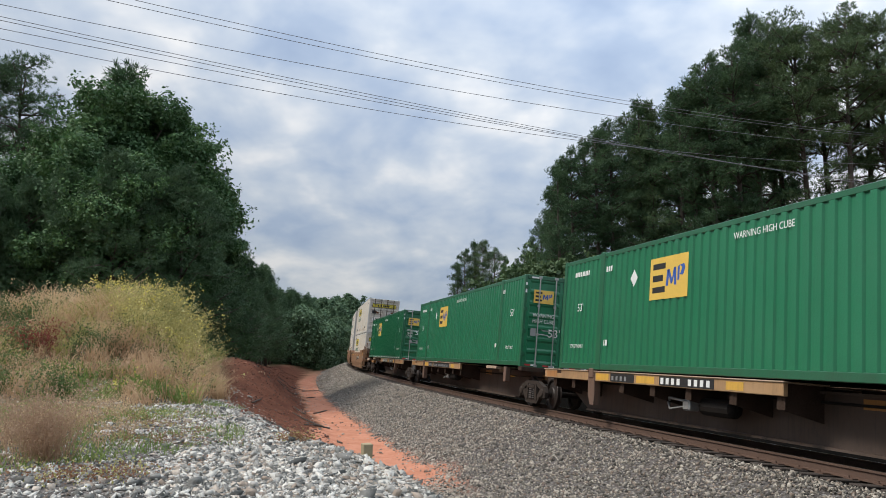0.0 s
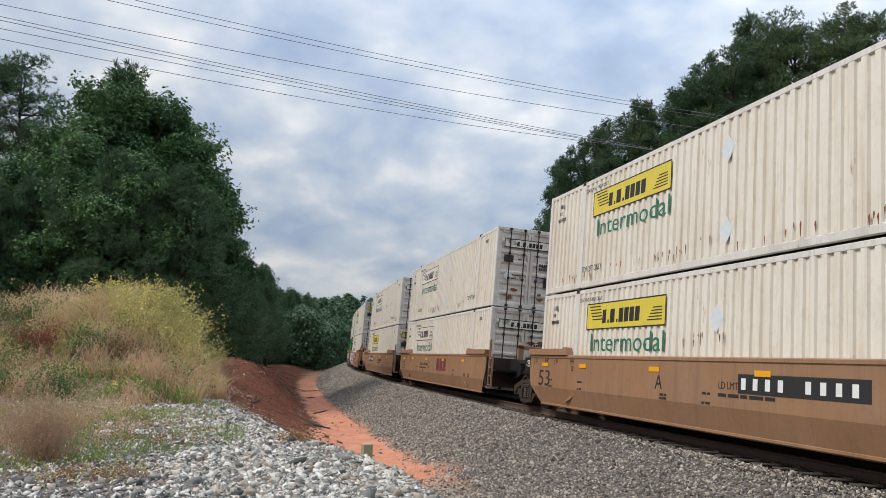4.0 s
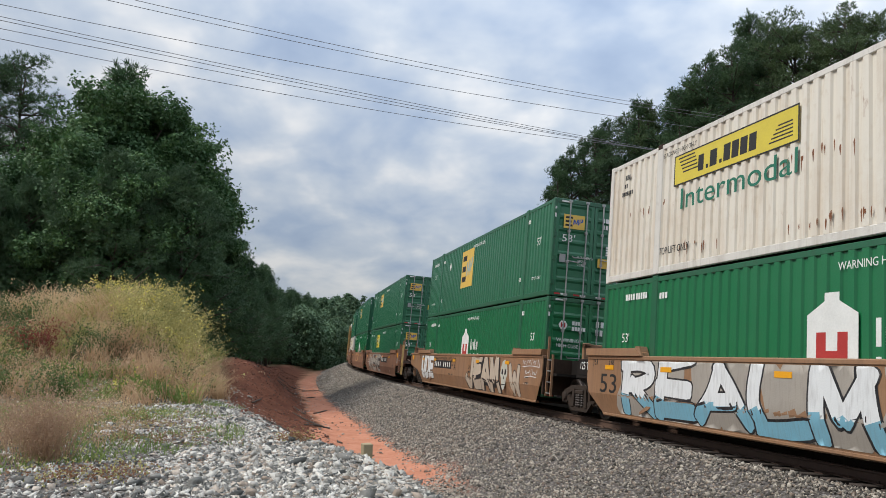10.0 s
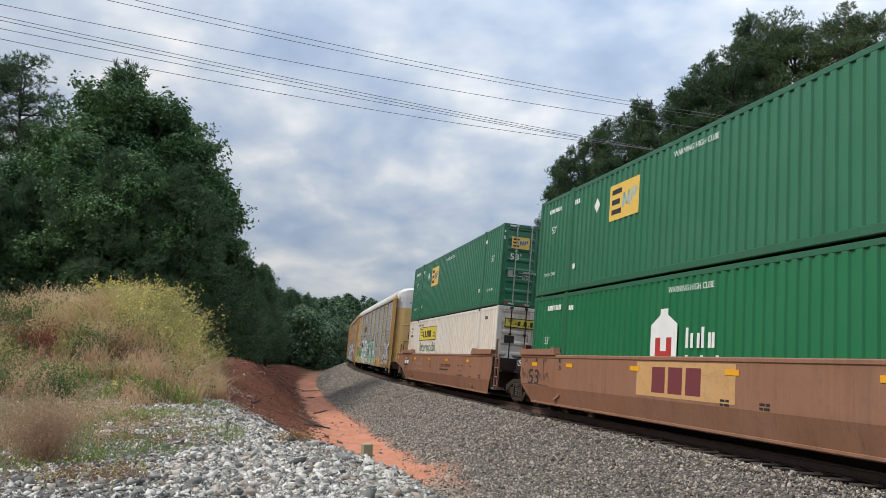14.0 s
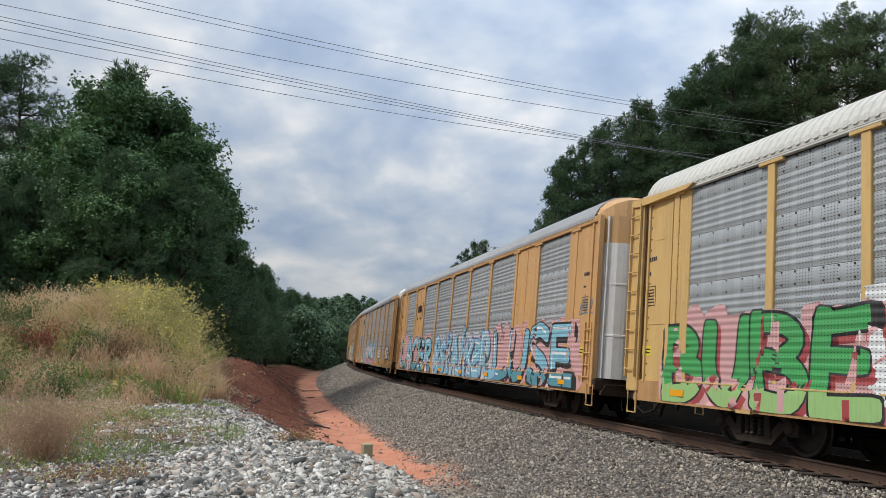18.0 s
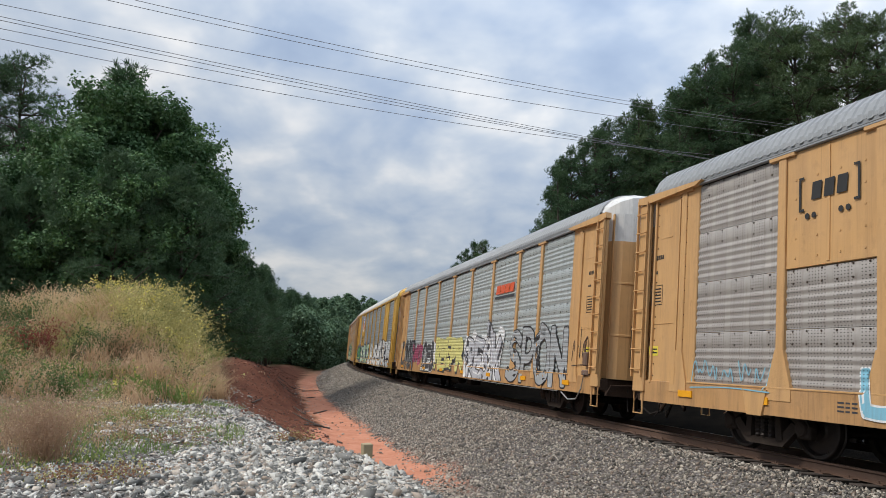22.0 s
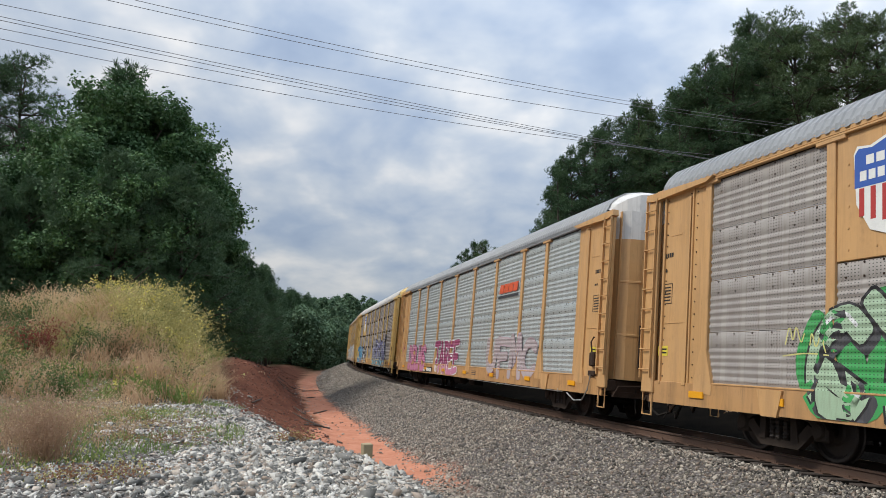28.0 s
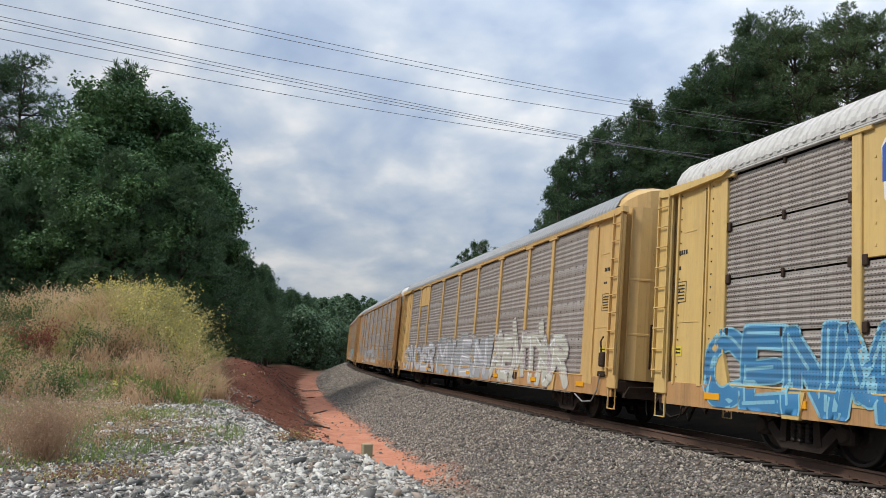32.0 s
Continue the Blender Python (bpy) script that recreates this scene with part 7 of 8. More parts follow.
            part("door_rib", lambda: Geo().box(0.10, 0.50, 1.245, 1.27, 1.02, 4.98).tube([(0.70, 0.03, 1.1), (0.72, 0.03, 4.9)], 0.02, 5), spec.get("door", frame_c), c, key="rrib", at=at @ Matrix.Diagonal((1, sgn, 1, 1)))
        truck(c, e * 9.85)
        part("coupler", lambda: Geo().bevel_box(13.2, 13.9, -0.12, 0.12, 0.74, 0.98, 0.03).bevel_box(13.85, 14.3, -0.2, 0.16, 0.68, 1.0, 0.04).tube([(13.5, 0.55, 0.8), (13.8, 0.6, 0.45), (14.2, 0.4, 0.62)], 0.035, 6).box(13.3, 13.48, -1.3, 1.3, 0.70, 0.98), "grimy", c, key="rcoupler", at=Matrix.Identity(4) if e > 0 else Matrix.Rotation(math.pi, 4, "Z"))
    # small stencils and plates near both ends of the camera's side
    yo = RACK_Y + 0.014
    for x in (-12.5, 12.95):
        bars(c, SIDE, (x, yo, 3.55), (0.6, 0.6, 0.6, 0.6, 0.6), 0.09, "black", 0.25)
        bars(c, SIDE, (x, yo, 3.25), (1.5, 1.2), 0.05, "black", 0.5)
        fr = Geo().box(0, 0.42, 0, 0.012, 0, 0.002).box(0, 0.42, 0.4, 0.412, 0, 0.002).box(0, 0.012, 0.012, 0.4, 0, 0.002).box(0.408, 0.42, 0.012, 0.4, 0, 0.002)
        for q in range(5):
            fr.box(0.05, 0.36, 0.06 + q * 0.065, 0.085 + q * 0.065, 0, 0.002)
        tagged(part("stencil", fr, "black", c, at=Matrix.Translation((x + 0.05, yo, 2.6)) @ SIDE), kind="stuff")
        patch(rect(0, 0.34, 0, 0.20), "sign_yellow", c, SIDE, (x + 0.05, yo, 1.55), "notice")
        part("stencil", Geo().box(0.04, 0.30, 0.05, 0.08, 0.0015, 0.003).box(0.04, 0.30, 0.12, 0.15, 0.0015, 0.003), "black", c, at=Matrix.Translation((x + 0.05, yo, 1.55)) @ SIDE)
    words("EXCESS HEIGHT CAR", 0.12, "black", c, REAR, (-H - 0.104, 0.62, 4.60), squeeze=0.9)
    for i, wd in enumerate((1.6, 2.0, 1.5, 1.8)):
        bars(c, REAR, (-H - 0.104, 0.55, 2.75 - i * 0.09), (wd, wd * 0.8), 0.05, "black", 0.6)
    if spec.get("slogan"):
        words("BUILDING", 0.24, "black", c, SIDE, (mids[7] + 0.78, PANEL_Y + 0.051, 2.72), width=1.56)
        words("AMERICA", 0.24, "black", c, SIDE, (mids[7] + 0.78, PANEL_Y + 0.051, 2.38), width=1.56)
    if spec.get("strips"):
        for x in edges[1:-1]:
            part("reflector", lambda: Geo().box(-0.035, 0.035, RACK_Y + 0.046, RACK_Y + 0.064, 1.15, 1.62), "reflector", c, "yellow reflective strip", key="rvstrip", at=(x, 0, 0))
    sign = part("number_plate", Geo().box(0, 2.3, 0, 0.25, 0, 0.002), spec.get("plate", "black"), c, at=Matrix.Translation((edges[bays - 2] - 0.12, RACK_Y + 0.037, 0.67)) @ SIDE)
    g = Geo()
    for k in range(10):
        if k != 4:
            g.box(0.10 + k * 0.214, 0.10 + k * 0.214 + 0.13, 0.045, 0.205, 0.002, 0.004)
    tagged(part("marking", g, "white_paint" if spec.get("plate", "black") == "black" else "black", sign), kind="stuff")
    for job in spec.get("paintwork", ()):
        bx = lambda k: k - RACK_HALF
        px = lambda k: mids[int(k)] + (k % 1 - 0.5) * 2.6
        if job[0] == "word":
            graffiti(c, job[1], bx(job[2]), bx(job[3]), job[4], job[5], idx * 20 + len(job[1]), side_at, split=1.06 if job[4] < 0.85 else None, **job[6])
        elif job[0] == "tag":
            tag(c, bx(job[1]), bx(job[2]), job[3], job[4], job[5], idx * 20 + job[6], side_at)
        elif job[0] == "shield":
            shield(c, px(job[1] + 0.5), job[2], job[3])
        elif job[0] == "brackets":
            bracket_mark(c, px(job[1] + 0.5), job[2], job[3])
        elif job[0] == "strip":
            strip_mark(c, px(job[1] + 0.5), job[2])
        elif job[0] == "bars":
            bars(c, SIDE, (bx(job[1]), RACK_Y + 0.038, 0.78), (0.8, 0.8, 0.9), 0.22, job[2], 0.2, "owner_mark")
    return rides(c, s_near + H, 9.85)


def shield(parent, x, z, full):
    """A shield-shaped emblem: blue head with white bars, red and white stripes."""
    y = PANEL_Y + 0.052
    w, h = 0.95, 1.45
    pts = [(-w, 0.9), (-w * .9, 1.05), (-w * .55, 1.0), (0, 1.15), (w * .55, 1.0), (w * .9, 1.05), (w, 0.9), (w * .92, -0.1), (w * .55, -0.62), (0, -0.78), (-w * .55, -0.62), (-w * .92, -0.1)]
    s = part("emblem", Geo().prism(pts, 2, 0, 0.002), "white_paint", parent, "shield emblem in blue, white and red", at=Matrix.Translation((x, y, z)) @ SIDE @ Matrix.Diagonal((0.70, 0.76, 1, 1)))
    part("emblem_shape", Geo().prism([(-w * .97, 0.22), (w * .97, 0.22), (w * .97, 0.88), (w * .86, 0.99), (w * .5, 0.95), (0, 1.09), (-w * .5, 0.95), (-w * .86, 0.99), (-w * .97, 0.88)], 2, 0.002, 0.004), "logo_blue", s)
    b = Geo()
    for k in range(5):
        b.box(-0.62 + k * 0.26, -0.62 + k * 0.26 + 0.2, 0.64, 0.82, 0.004, 0.006)
    for k in range(7):
        b.box(-0.78 + k * 0.225, -0.78 + k * 0.225 + 0.17, 0.34, 0.53, 0.004, 0.006)
    part("emblem_shape", b, "white_paint", s)
    if full:
        r = Geo()
        for k in range(6):
            xx = -0.80 + k * 0.29
            foot = -0.50 + 0.42 * abs(xx + 0.07) ** 1.5 * 0.6
            r.box(xx, xx + 0.13, foot, 0.20, 0.002, 0.004)
        part("emblem_shape", r, "red", s)


def bracket_mark(parent, x, z, k):
    """A dark company mark as plain shapes between square brackets."""
    g = Geo()
    for sg in (-1, 1):
        g.box(sg * 0.85 - 0.03, sg * 0.85 + 0.03, -0.38, 0.42, 0, 0.002)
        for q in (-0.38, 0.36):
            a, b = sorted((sg * 0.85, sg * 0.72))
            g.box(a, b, q, q + 0.06, 0.0022, 0.004)
    for i, c0 in enumerate((-0.5, -0.13, 0.24)):
        g.prism([(c0, -0.15), (c0 + 0.28, -0.15), (c0 + 0.32, 0.25), (c0 + 0.04, 0.25)], 2, 0, 0.002)
    for c0 in (-0.62, -0.42, 0.36, 0.56):
        g.prism([(c0 + 0.07 * math.cos(a), -0.5 + 0.07 * math.sin(a)) for a in np.linspace(0, 2 * math.pi, 11)[:-1]], 2, 0, 0.002)
    g.v = [(a * k, b * k, q) for a, b, q in g.v]
    part("owner_mark", g, "black", parent, at=Matrix.Translation((x, PANEL_Y + 0.055, z)) @ SIDE)


def strip_mark(parent, x, z):
    """A slanted orange-red company name strip, as bars over a dark line."""
    g = Geo()
    for i in range(4):
        c0 = -0.95 + i * 0.48
        g.prism([(c0, 0), (c0 + 0.44, 0.0), (c0 + 0.53, 0.30), (c0 + 0.09, 0.30)], 2, 0, 0.002)
    part("owner_mark", g, "orange_red", parent, at=Matrix.Translation((x, PANEL_Y + 0.04, z)) @ SIDE)
    part("owner_mark", Geo().prism([(-1.1, -0.16), (1.05, -0.16), (1.08, -0.08), (-1.0, -0.08)], 2, 0, 0.002), "darkline", parent, at=Matrix.Translation((x, PANEL_Y + 0.04, z)) @ SIDE)


M["darkline"] = plain("dark_line_paint", (0.04, 0.04, 0.045), 0.6)
PAD = 28.59
A0 = 234.65
GREYLAB = "tan steel autorack with grey corrugated screens and graffiti"
RACKS = [
    dict(paint="pale_yellow", screen="panel_grey", roof="white_roof", pale_rail=True, label=GREYLAB, paintwork=[
        ("word", "RUST", 1.45, 4.3, 0.72, 2.2, dict(line="black", fill="white", thick=0.34)), ("word", "RFN", 4.0, 4.7, 0.72, 0.98, dict(line="black", fill="white")),
        ("word", "OM", 8.0, 10.4, 1.15, 1.9, dict(line="faint_pink", fill="faint_rose", thick=0.14)), ("word", "CINTH", 10.4, 16.7, 0.68, 2.28, dict(line="black", fill="bone", halo="teal", shine="white", shade="teal", wild=0.09)),
        ("word", "MAIEK", 16.4, 20.2, 0.74, 2.24, dict(line="black", fill="silver", halo="white", thick=0.20)), ("word", "BUBE", 20.35, 25.7, 0.70, 2.14, dict(line="black", fill="green", low="lime", halo="pink", shade="red", thick=0.25)),
        ("bars", 8.6, "maroon"), ("brackets", 6, 3.4, 1.0)]),
    dict(paint="tan", screen="panel_grey", end="low", door="white_end", cap="tan", strips=True, label="orange-tan autorack with grey screens, long blue and pink graffiti", solid={1: 4, 7: 4}, paintwork=[
        ("word", "LUSE", 1.3, 8.5, 0.68, 2.28, dict(line="black", fill="sky", low="sea", halo="pink", shade="black", shine="white", thick=0.24)),
        ("word", "RSIAIKER", 8.8, 17.4, 0.68, 2.2, dict(line="violet", fill="sky", shine="white", halo="silver", shade="darkgrey", wild=0.11)),
        ("word", "LACER", 18.1, 25.7, 0.68, 2.24, dict(line="black", fill="sky", low="sea", halo="pink", shade="black", shine="white", thick=0.24)),
        ("brackets", 7, 3.75, 0.85), ("tag", 7.2, 8.4, 1.9, 2.4, "black", 5), ("tag", 25.9, 26.5, 1.75, 2.35, "black", 6), ("tag", 25.9, 26.5, 1.3, 1.85, "black", 7), ("tag", 0.4, 1.2, 2.6, 3.1, "blue", 8), ("bars", 8.6, "maroon")]),
    dict(paint="tan", screen="panel_brown", pale_rail=True, label="tan autorack with brown-stained screens and pastel graffiti", solid={7: 2}, paintwork=[
        ("word", "KNOB", 10.9, 17.5, 0.68, 2.02, dict(line="black", fill="blush", low="rose", halo="sky", thick=0.29)), ("word", "NOS", 7.1, 8.3, 1.15, 1.75, dict(line="black", fill="white", shade="black")),
        ("word", "NOE", 2.6, 4.0, 1.15, 1.85, dict(line="black", fill="white", shade="black")), ("word", "O", 9.5, 10.3, 0.9, 1.5, dict(line="sky", fill="sky")), ("word", "SI", 18.2, 19.4, 0.85, 1.5, dict(line="sky", fill="sky")),
        ("word", "L", 20.3, 21.0, 0.75, 1.35, dict(line="white", fill="sky")), ("tag", 22.8, 25.0, 1.0, 1.6, "sky", 6), ("brackets", 7, 4.1, 0.7), ("bars", 7.2, "black")]),
    dict(paint="tan", screen="panel_green", label=GREYLAB, pale_rail=True, paintwork=[
        ("word", "SPON", 2.1, 7.0, 0.70, 2.24, dict(line="black", fill="screen", thick=0.20)), ("word", "RESK", 7.8, 12.0, 0.68, 2.08, dict(line="darkgrey", fill="silver", halo="white", shine="white", shade="darkgrey", wild=0.09)),
        ("word", "REEPR", 12.7, 17.5, 0.92, 2.16, dict(line="yellow", fill="yellow", shade="darkgrey", thick=0.28)), ("word", "OEB", 17.5, 20.2, 0.78, 2.0, dict(line="white", fill="darkgrey", thick=0.32)),
        ("word", "WG", 20.4, 22.6, 1.06, 1.95, dict(line="magenta", fill="crimson", thick=0.30)), ("word", "CION", 22.35, 25.7, 0.74, 2.16, dict(line="black", fill="darkgrey", shine="silver", thick=0.30)), ("tag", 0.4, 1.7, 1.3, 2.3, "black", 5), ("tag", 25.8, 26.4, 1.6, 2.4, "white", 7), ("strip", 2.0, 3.60)]),
    dict(paint="yellow", screen="panel_bright", end="low", door="white_end", cap="yellow", roof="white_roof", slogan=True, label="bright yellow autorack with silver screens, white graffiti", solid={1: 4, 7: 4}, paintwork=[
        ("word", "NOEGS", 1.8, 9.75, 0.67, 2.2, dict(line="black", fill="white", shade="black", thick=0.33)), ("word", "LALUE", 9.6, 15.4, 0.67, 2.0, dict(line="black", fill="white", shade="black", thick=0.28)),
        ("word", "WERKOF", 15.5, 22.3, 0.67, 2.05, dict(line="black", fill="mint", halo="navy", shine="white", shade="black", wild=0.09)), ("word", "HSTUK", 22.3, 25.7, 0.9, 1.95, dict(line="black", fill="green", halo="navy")), ("shield", 7, 3.85, True)]),
    dict(paint="tan", screen="panel_brown", bays=8, label="tan autorack with brown-stained screens and green graffiti", solid={6: 2}, paintwork=[
        ("word", "CIEKERSE", 13.4, 22.3, 0.67, 2.16, dict(line="black", fill="mint", halo="green", shine="white", shade="darkgrey", wild=0.10)), ("word", "OBM", 9.6, 13.2, 0.85, 1.75, dict(line="darkgrey", fill="tan")), ("shield", 6, 3.82, True), ("tag", 21.9, 22.9, 1.6, 2.1, "yellow", 6)]),
    dict(paint="tan", screen="panel_green", roof="roof_metal", label=GREYLAB, pale_rail=True, paintwork=[
        ("word", "UFMC", 4.8, 9.8, 0.8, 2.05, dict(line="faint_rose", fill="faint_pink", thick=0.2)), ("word", "TAREE", 13.7, 17.8, 0.67, 2.05, dict(line="white", fill="magenta", low="rose", thick=0.34)), ("word", "DELMS", 19.9, 24.0, 0.67, 1.85, dict(line="magenta", fill="rose", shine="pink", thick=0.30)), ("strip", 2.0, 3.60), ("bars", 9.4, "maroon"), ("tag", 25.2, 26.2, 1.4, 2.2, "magenta", 8)]),
    dict(paint="dull_yellow", screen="panel_dark", bays=8, fine=True, cap="dull_yellow", roof="rust_roof", pale_rail=True, sill="tan_sill", label="yellow autorack with brown-grey screens and blue graffiti", solid={6: 2}, paintwork=[
        ("word", "KIKTADO", 4.9, 12.4, 0.67, 2.05, dict(line="black", fill="violet", low="sky", shine="white", halo="grey", shade="black", wild=0.10)), ("word", "DOWEN", 18.2, 20.9, 0.85, 1.9, dict(line="white", fill="black", thick=0.24)), ("word", "CENM", 21.2, 25.4, 0.67, 1.95, dict(line="sky", fill="blue", shine="sky", thick=0.36)), ("shield", 6, 3.82, False), ("tag", 2.6, 4.2, 0.75, 1.05, "black", 5), ("bars", 8.2, "maroon")]),
    dict(paint="pale_yellow", screen="panel_dark", cap="pale_yellow", label="pale yellow autorack with dark brown screens, faded graffiti", solid={7: 1}, paintwork=[
        ("word", "AEMTAR", 3.0, 9.6, 0.75, 2.1, dict(line="faint_pink", fill="bone", shine="white", wild=0.09)), ("word", "MIEN", 10.1, 17.8, 0.75, 2.05, dict(line="grey", fill="silver", halo="screen", shine="white", wild=0.07)), ("word", "SNOER", 18.4, 25.7, 0.75, 1.9, dict(line="grey", fill="silver", shine="white")), ("bars", 7.5, "black")]),
    dict(paint="tan", screen="panel_brown", label="tan autorack with brown-stained screens", paintwork=[("word", "MOTEL", 10.5, 19.0, 0.8, 1.7, dict(line="grey", fill="silver"))]),
    dict(paint="tan", screen="panel_grey", label="tan autorack with grey screens", paintwork=[("word", "SENIR", 6.5, 15.0, 0.8, 1.8, dict(line="grey", fill="sky"))]),
    dict(paint="pale_yellow", screen="panel_brown", label="pale yellow autorack with brown screens", paintwork=[]),
    dict(paint="tan", screen="panel_grey", label="tan autorack with grey screens", paintwork=[]),
]
M["white_roof"] = plain("pale_ribbed_roof", (0.54, 0.53, 0.48), 0.55, amount=0.3, scale=1.0)
M["rust_roof"] = paint("rust_flecked_white_roof", (0.54, 0.525, 0.49), 0.6, rust=0.55, dirt=0.3)


def build_racks():
    for i, spec in enumerate(RACKS):
        autorack(A0 + PAD * i, spec, i)


build_flats()
build_wells()
build_racks()

# ---------- trees ----------


def needle_tufts(points, dirs, size, rng, blades=9, spread=0.80):
    """Tufts of narrow needles: each tuft a spray of thin triangles."""
    n = len(points)
    d = dirs[:, None, :] + spread * rng.randn(n, blades, 3) * 0.6
    d /= np.linalg.norm(d, axis=2, keepdims=True) + 1e-9
    ln = size * (0.6 + 0.7 * rng.rand(n, blades, 1))
    side = np.cross(d, rng.randn(n, blades, 3))
    side /= np.linalg.norm(side, axis=2, keepdims=True) + 1e-9
    base = points[:, None, :] + 0.12 * size * rng.randn(n, blades, 3)
    w = size * 0.062
    v = np.stack([base - side * w, base + side * w, base + d * ln + side * w * 0.25], 2)
    return v.reshape(-1, 3), np.arange(n * blades * 3).reshape(-1, 3)


def leaf_cards(points, normals, size, rng, per=1):
    """Small folded leaves, two triangles each."""
    n = len(points)
    nr = normals + 0.75 * rng.randn(n, 3)
    nr /= np.linalg.norm(nr, axis=1, keepdims=True) + 1e-9
    t = np.cross(nr, rng.randn(n, 3))
    t /= np.linalg.norm(t, axis=1, keepdims=True) + 1e-9
    b = np.cross(nr, t)
    s = size * (0.55 + 0.8 * rng.rand(n, 1))
    tip, tail = points + t * s * 0.6 - nr * s * 0.12, points - t * s * 0.55
    l, r = points + b * s * 0.36 + nr * s * 0.1, points - b * s * 0.36 + nr * s * 0.1
    v = np.stack([tail, r, tip, l], 1)
    f = (np.arange(n) * 4)[:, None] + np.array([[0, 1, 2, 3]])
    return v.reshape(-1, 3), f


def trunk_geo(h, r, rng, lean=0.02, limbs=(), k=8):
    g = Geo()
    path, rad = [], []
    ph = rng.rand() * 6.28
    for i in range(9):
        q = i / 8
        path.append((lean * h * q * math.cos(ph) + 0.12 * math.sin(q * 5 + ph), lean * h * q * math.sin(ph) + 0.1 * math.cos(q * 4 + ph), h * q - 0.4 * (i == 0)))
        rad.append(r * (1.25 if i == 0 else 1) * (1 - 0.86 * q))
    g.tube(path, rad, k)
    for a, b, rr in limbs:
        mid = (a + b) / 2 + np.array((0, 0, 0.06 * np.linalg.norm(b - a)))
        g.tube([a, mid, b], [rr, rr * 0.65, rr * 0.25], 5)
    pth = np.array(path)
    return g, lambda z: np.array([np.interp(z, pth[:, 2], pth[:, 0]), np.interp(z, pth[:, 2], pth[:, 1]), z])


def pine(name, h, crown_from, radius, seed, dense=1.0, mat_="needles", label="", tuft=0.42, brush=0.40):
    """A loblolly-like pine: bare trunk, tiers of limbs, needle tufts in uneven plates."""
    rng = np.random.RandomState(seed)
    base, _ = None, None
    g0, at = trunk_geo(h, h * 0.011 + 0.05, np.random.RandomState(seed))
    limbs, pts, dirs = [], [], []
    n = int(62 * dense)
    for i in range(n):
        q = crown_from + (1 - crown_from) * ((i + rng.rand()) / n) ** 0.85
        z = h * q
        u = (q - crown_from) / (1 - crown_from)
        prof = (0.55 + 0.75 * u) * (1 - u ** 3.2) + 0.26 if crown_from > 0.3 else (1 - u) ** 0.7 + 0.06
        L = radius * prof * rng.uniform(0.55, 1.15)
        a = rng.rand() * 6.283
        rise = L * rng.uniform(-0.15, 0.65)
        p0 = at(z)
        p1 = p0 + np.array((math.cos(a) * L, math.sin(a) * L, rise))
        limbs.append((p0, p1, 0.02 + 0.018 * L))
        subs = 3 + int(2.2 * L)
        for q_ in range(subs):
            t = rng.uniform(0.40, 1.06)
            side = np.array((-math.sin(a), math.cos(a), 0)) * rng.randn() * 0.26 * L * t
            c0 = p0 + (p1 - p0) * t + side + np.array((0, 0, rng.uniform(-0.1, 0.35)))
            m = 11
            d = rng.randn(m, 3) * np.array((1, 1, 0.75))
            d /= np.linalg.norm(d, axis=1, keepdims=True) + 1e-9
            pts.append(c0 + d * brush * rng.uniform(0.35, 1.0, (m, 1)))
            dirs.append(d * 0.8 + np.array((0, 0, 0.45)))
    for _ in range(int(11 * dense)):
        c = at(h * (1 - 0.06 * rng.rand())) + rng.randn(1, 3) * np.array((0.25, 0.25, 0.12))
        pts.append(c)
        dirs.append(np.array([[0, 0, 1.0]]))
    g, _ = trunk_geo(h, h * 0.011 + 0.05, np.random.RandomState(seed), limbs=limbs)
    t = thing(name, label, "tree")
    part("trunk", g, "bark", t, smooth=True)
    part("crown", needle_tufts(np.concatenate(pts), np.concatenate(dirs), tuft, rng), mat_, t)
    return t


def leafy(name, h, radius, seed, n_leaf=26000, mat_="vine", label="", leaf=0.22, low=0.05, clumps=46):
    """A vine-hung broadleaf tree: many overlapping leafy clumps over a branching trunk, with gaps and an uneven rim."""
    rng = np.random.RandomState(seed)
    limbs, P, N = [], [], []
    for i in range(clumps):
        u = low + (1 - low) * rng.rand() ** 0.85
        prof = math.sqrt(max(0.03, 1 - (2 * u - 0.85) ** 2 / 1.4)) if u > 0.4 else 0.9 + 0.1 * u
        a = rng.rand() * 6.283
        rr = radius * prof * rng.uniform(0.35, 1.0)
        c = np.array((math.cos(a) * rr, math.sin(a) * rr, h * u))
        size = radius * rng.uniform(0.20, 0.42) * (1.15 - 0.5 * u)
        m = int(n_leaf / clumps)
        d = rng.randn(m, 3)
        d /= np.linalg.norm(d, axis=1, keepdims=True)
        r = size * (0.72 + 0.36 * rng.rand(m, 1)) * (1 + 0.25 * np.sin(d[:, :1] * 7 + i) * np.cos(d[:, 1:2] * 6))
        P.append(c + d * r * np.array((1, 1, 0.85)))
        N.append(d * 0.6 + np.array((0, 0, 0.55)))
        if i % 2 == 0:
            limbs.append((np.array((0, 0, h * u * 0.55)), c, 0.05 + 0.01 * radius))
    # a few trailing sprays that break the outline
    for i in range(18):
        a = rng.rand() * 6.283
        z = h * rng.uniform(0.5, 1.0)
        rr = radius * rng.uniform(0.7, 1.12) * math.sqrt(max(0.1, 1.15 - (z / h) ** 2))
        m = 60
        t = rng.rand(m, 1)
        P.append(np.array((math.cos(a) * rr, math.sin(a) * rr, z)) + t * np.array((math.cos(a) * 0.9, math.sin(a) * 0.9, 0.7)) + rng.randn(m, 3) * 0.16)
        N.append(rng.randn(m, 3))
    g, _ = trunk_geo(h * 0.9, 0.10 + h * 0.012, np.random.RandomState(seed), limbs=limbs)
    t = thing(name, label, "tree")
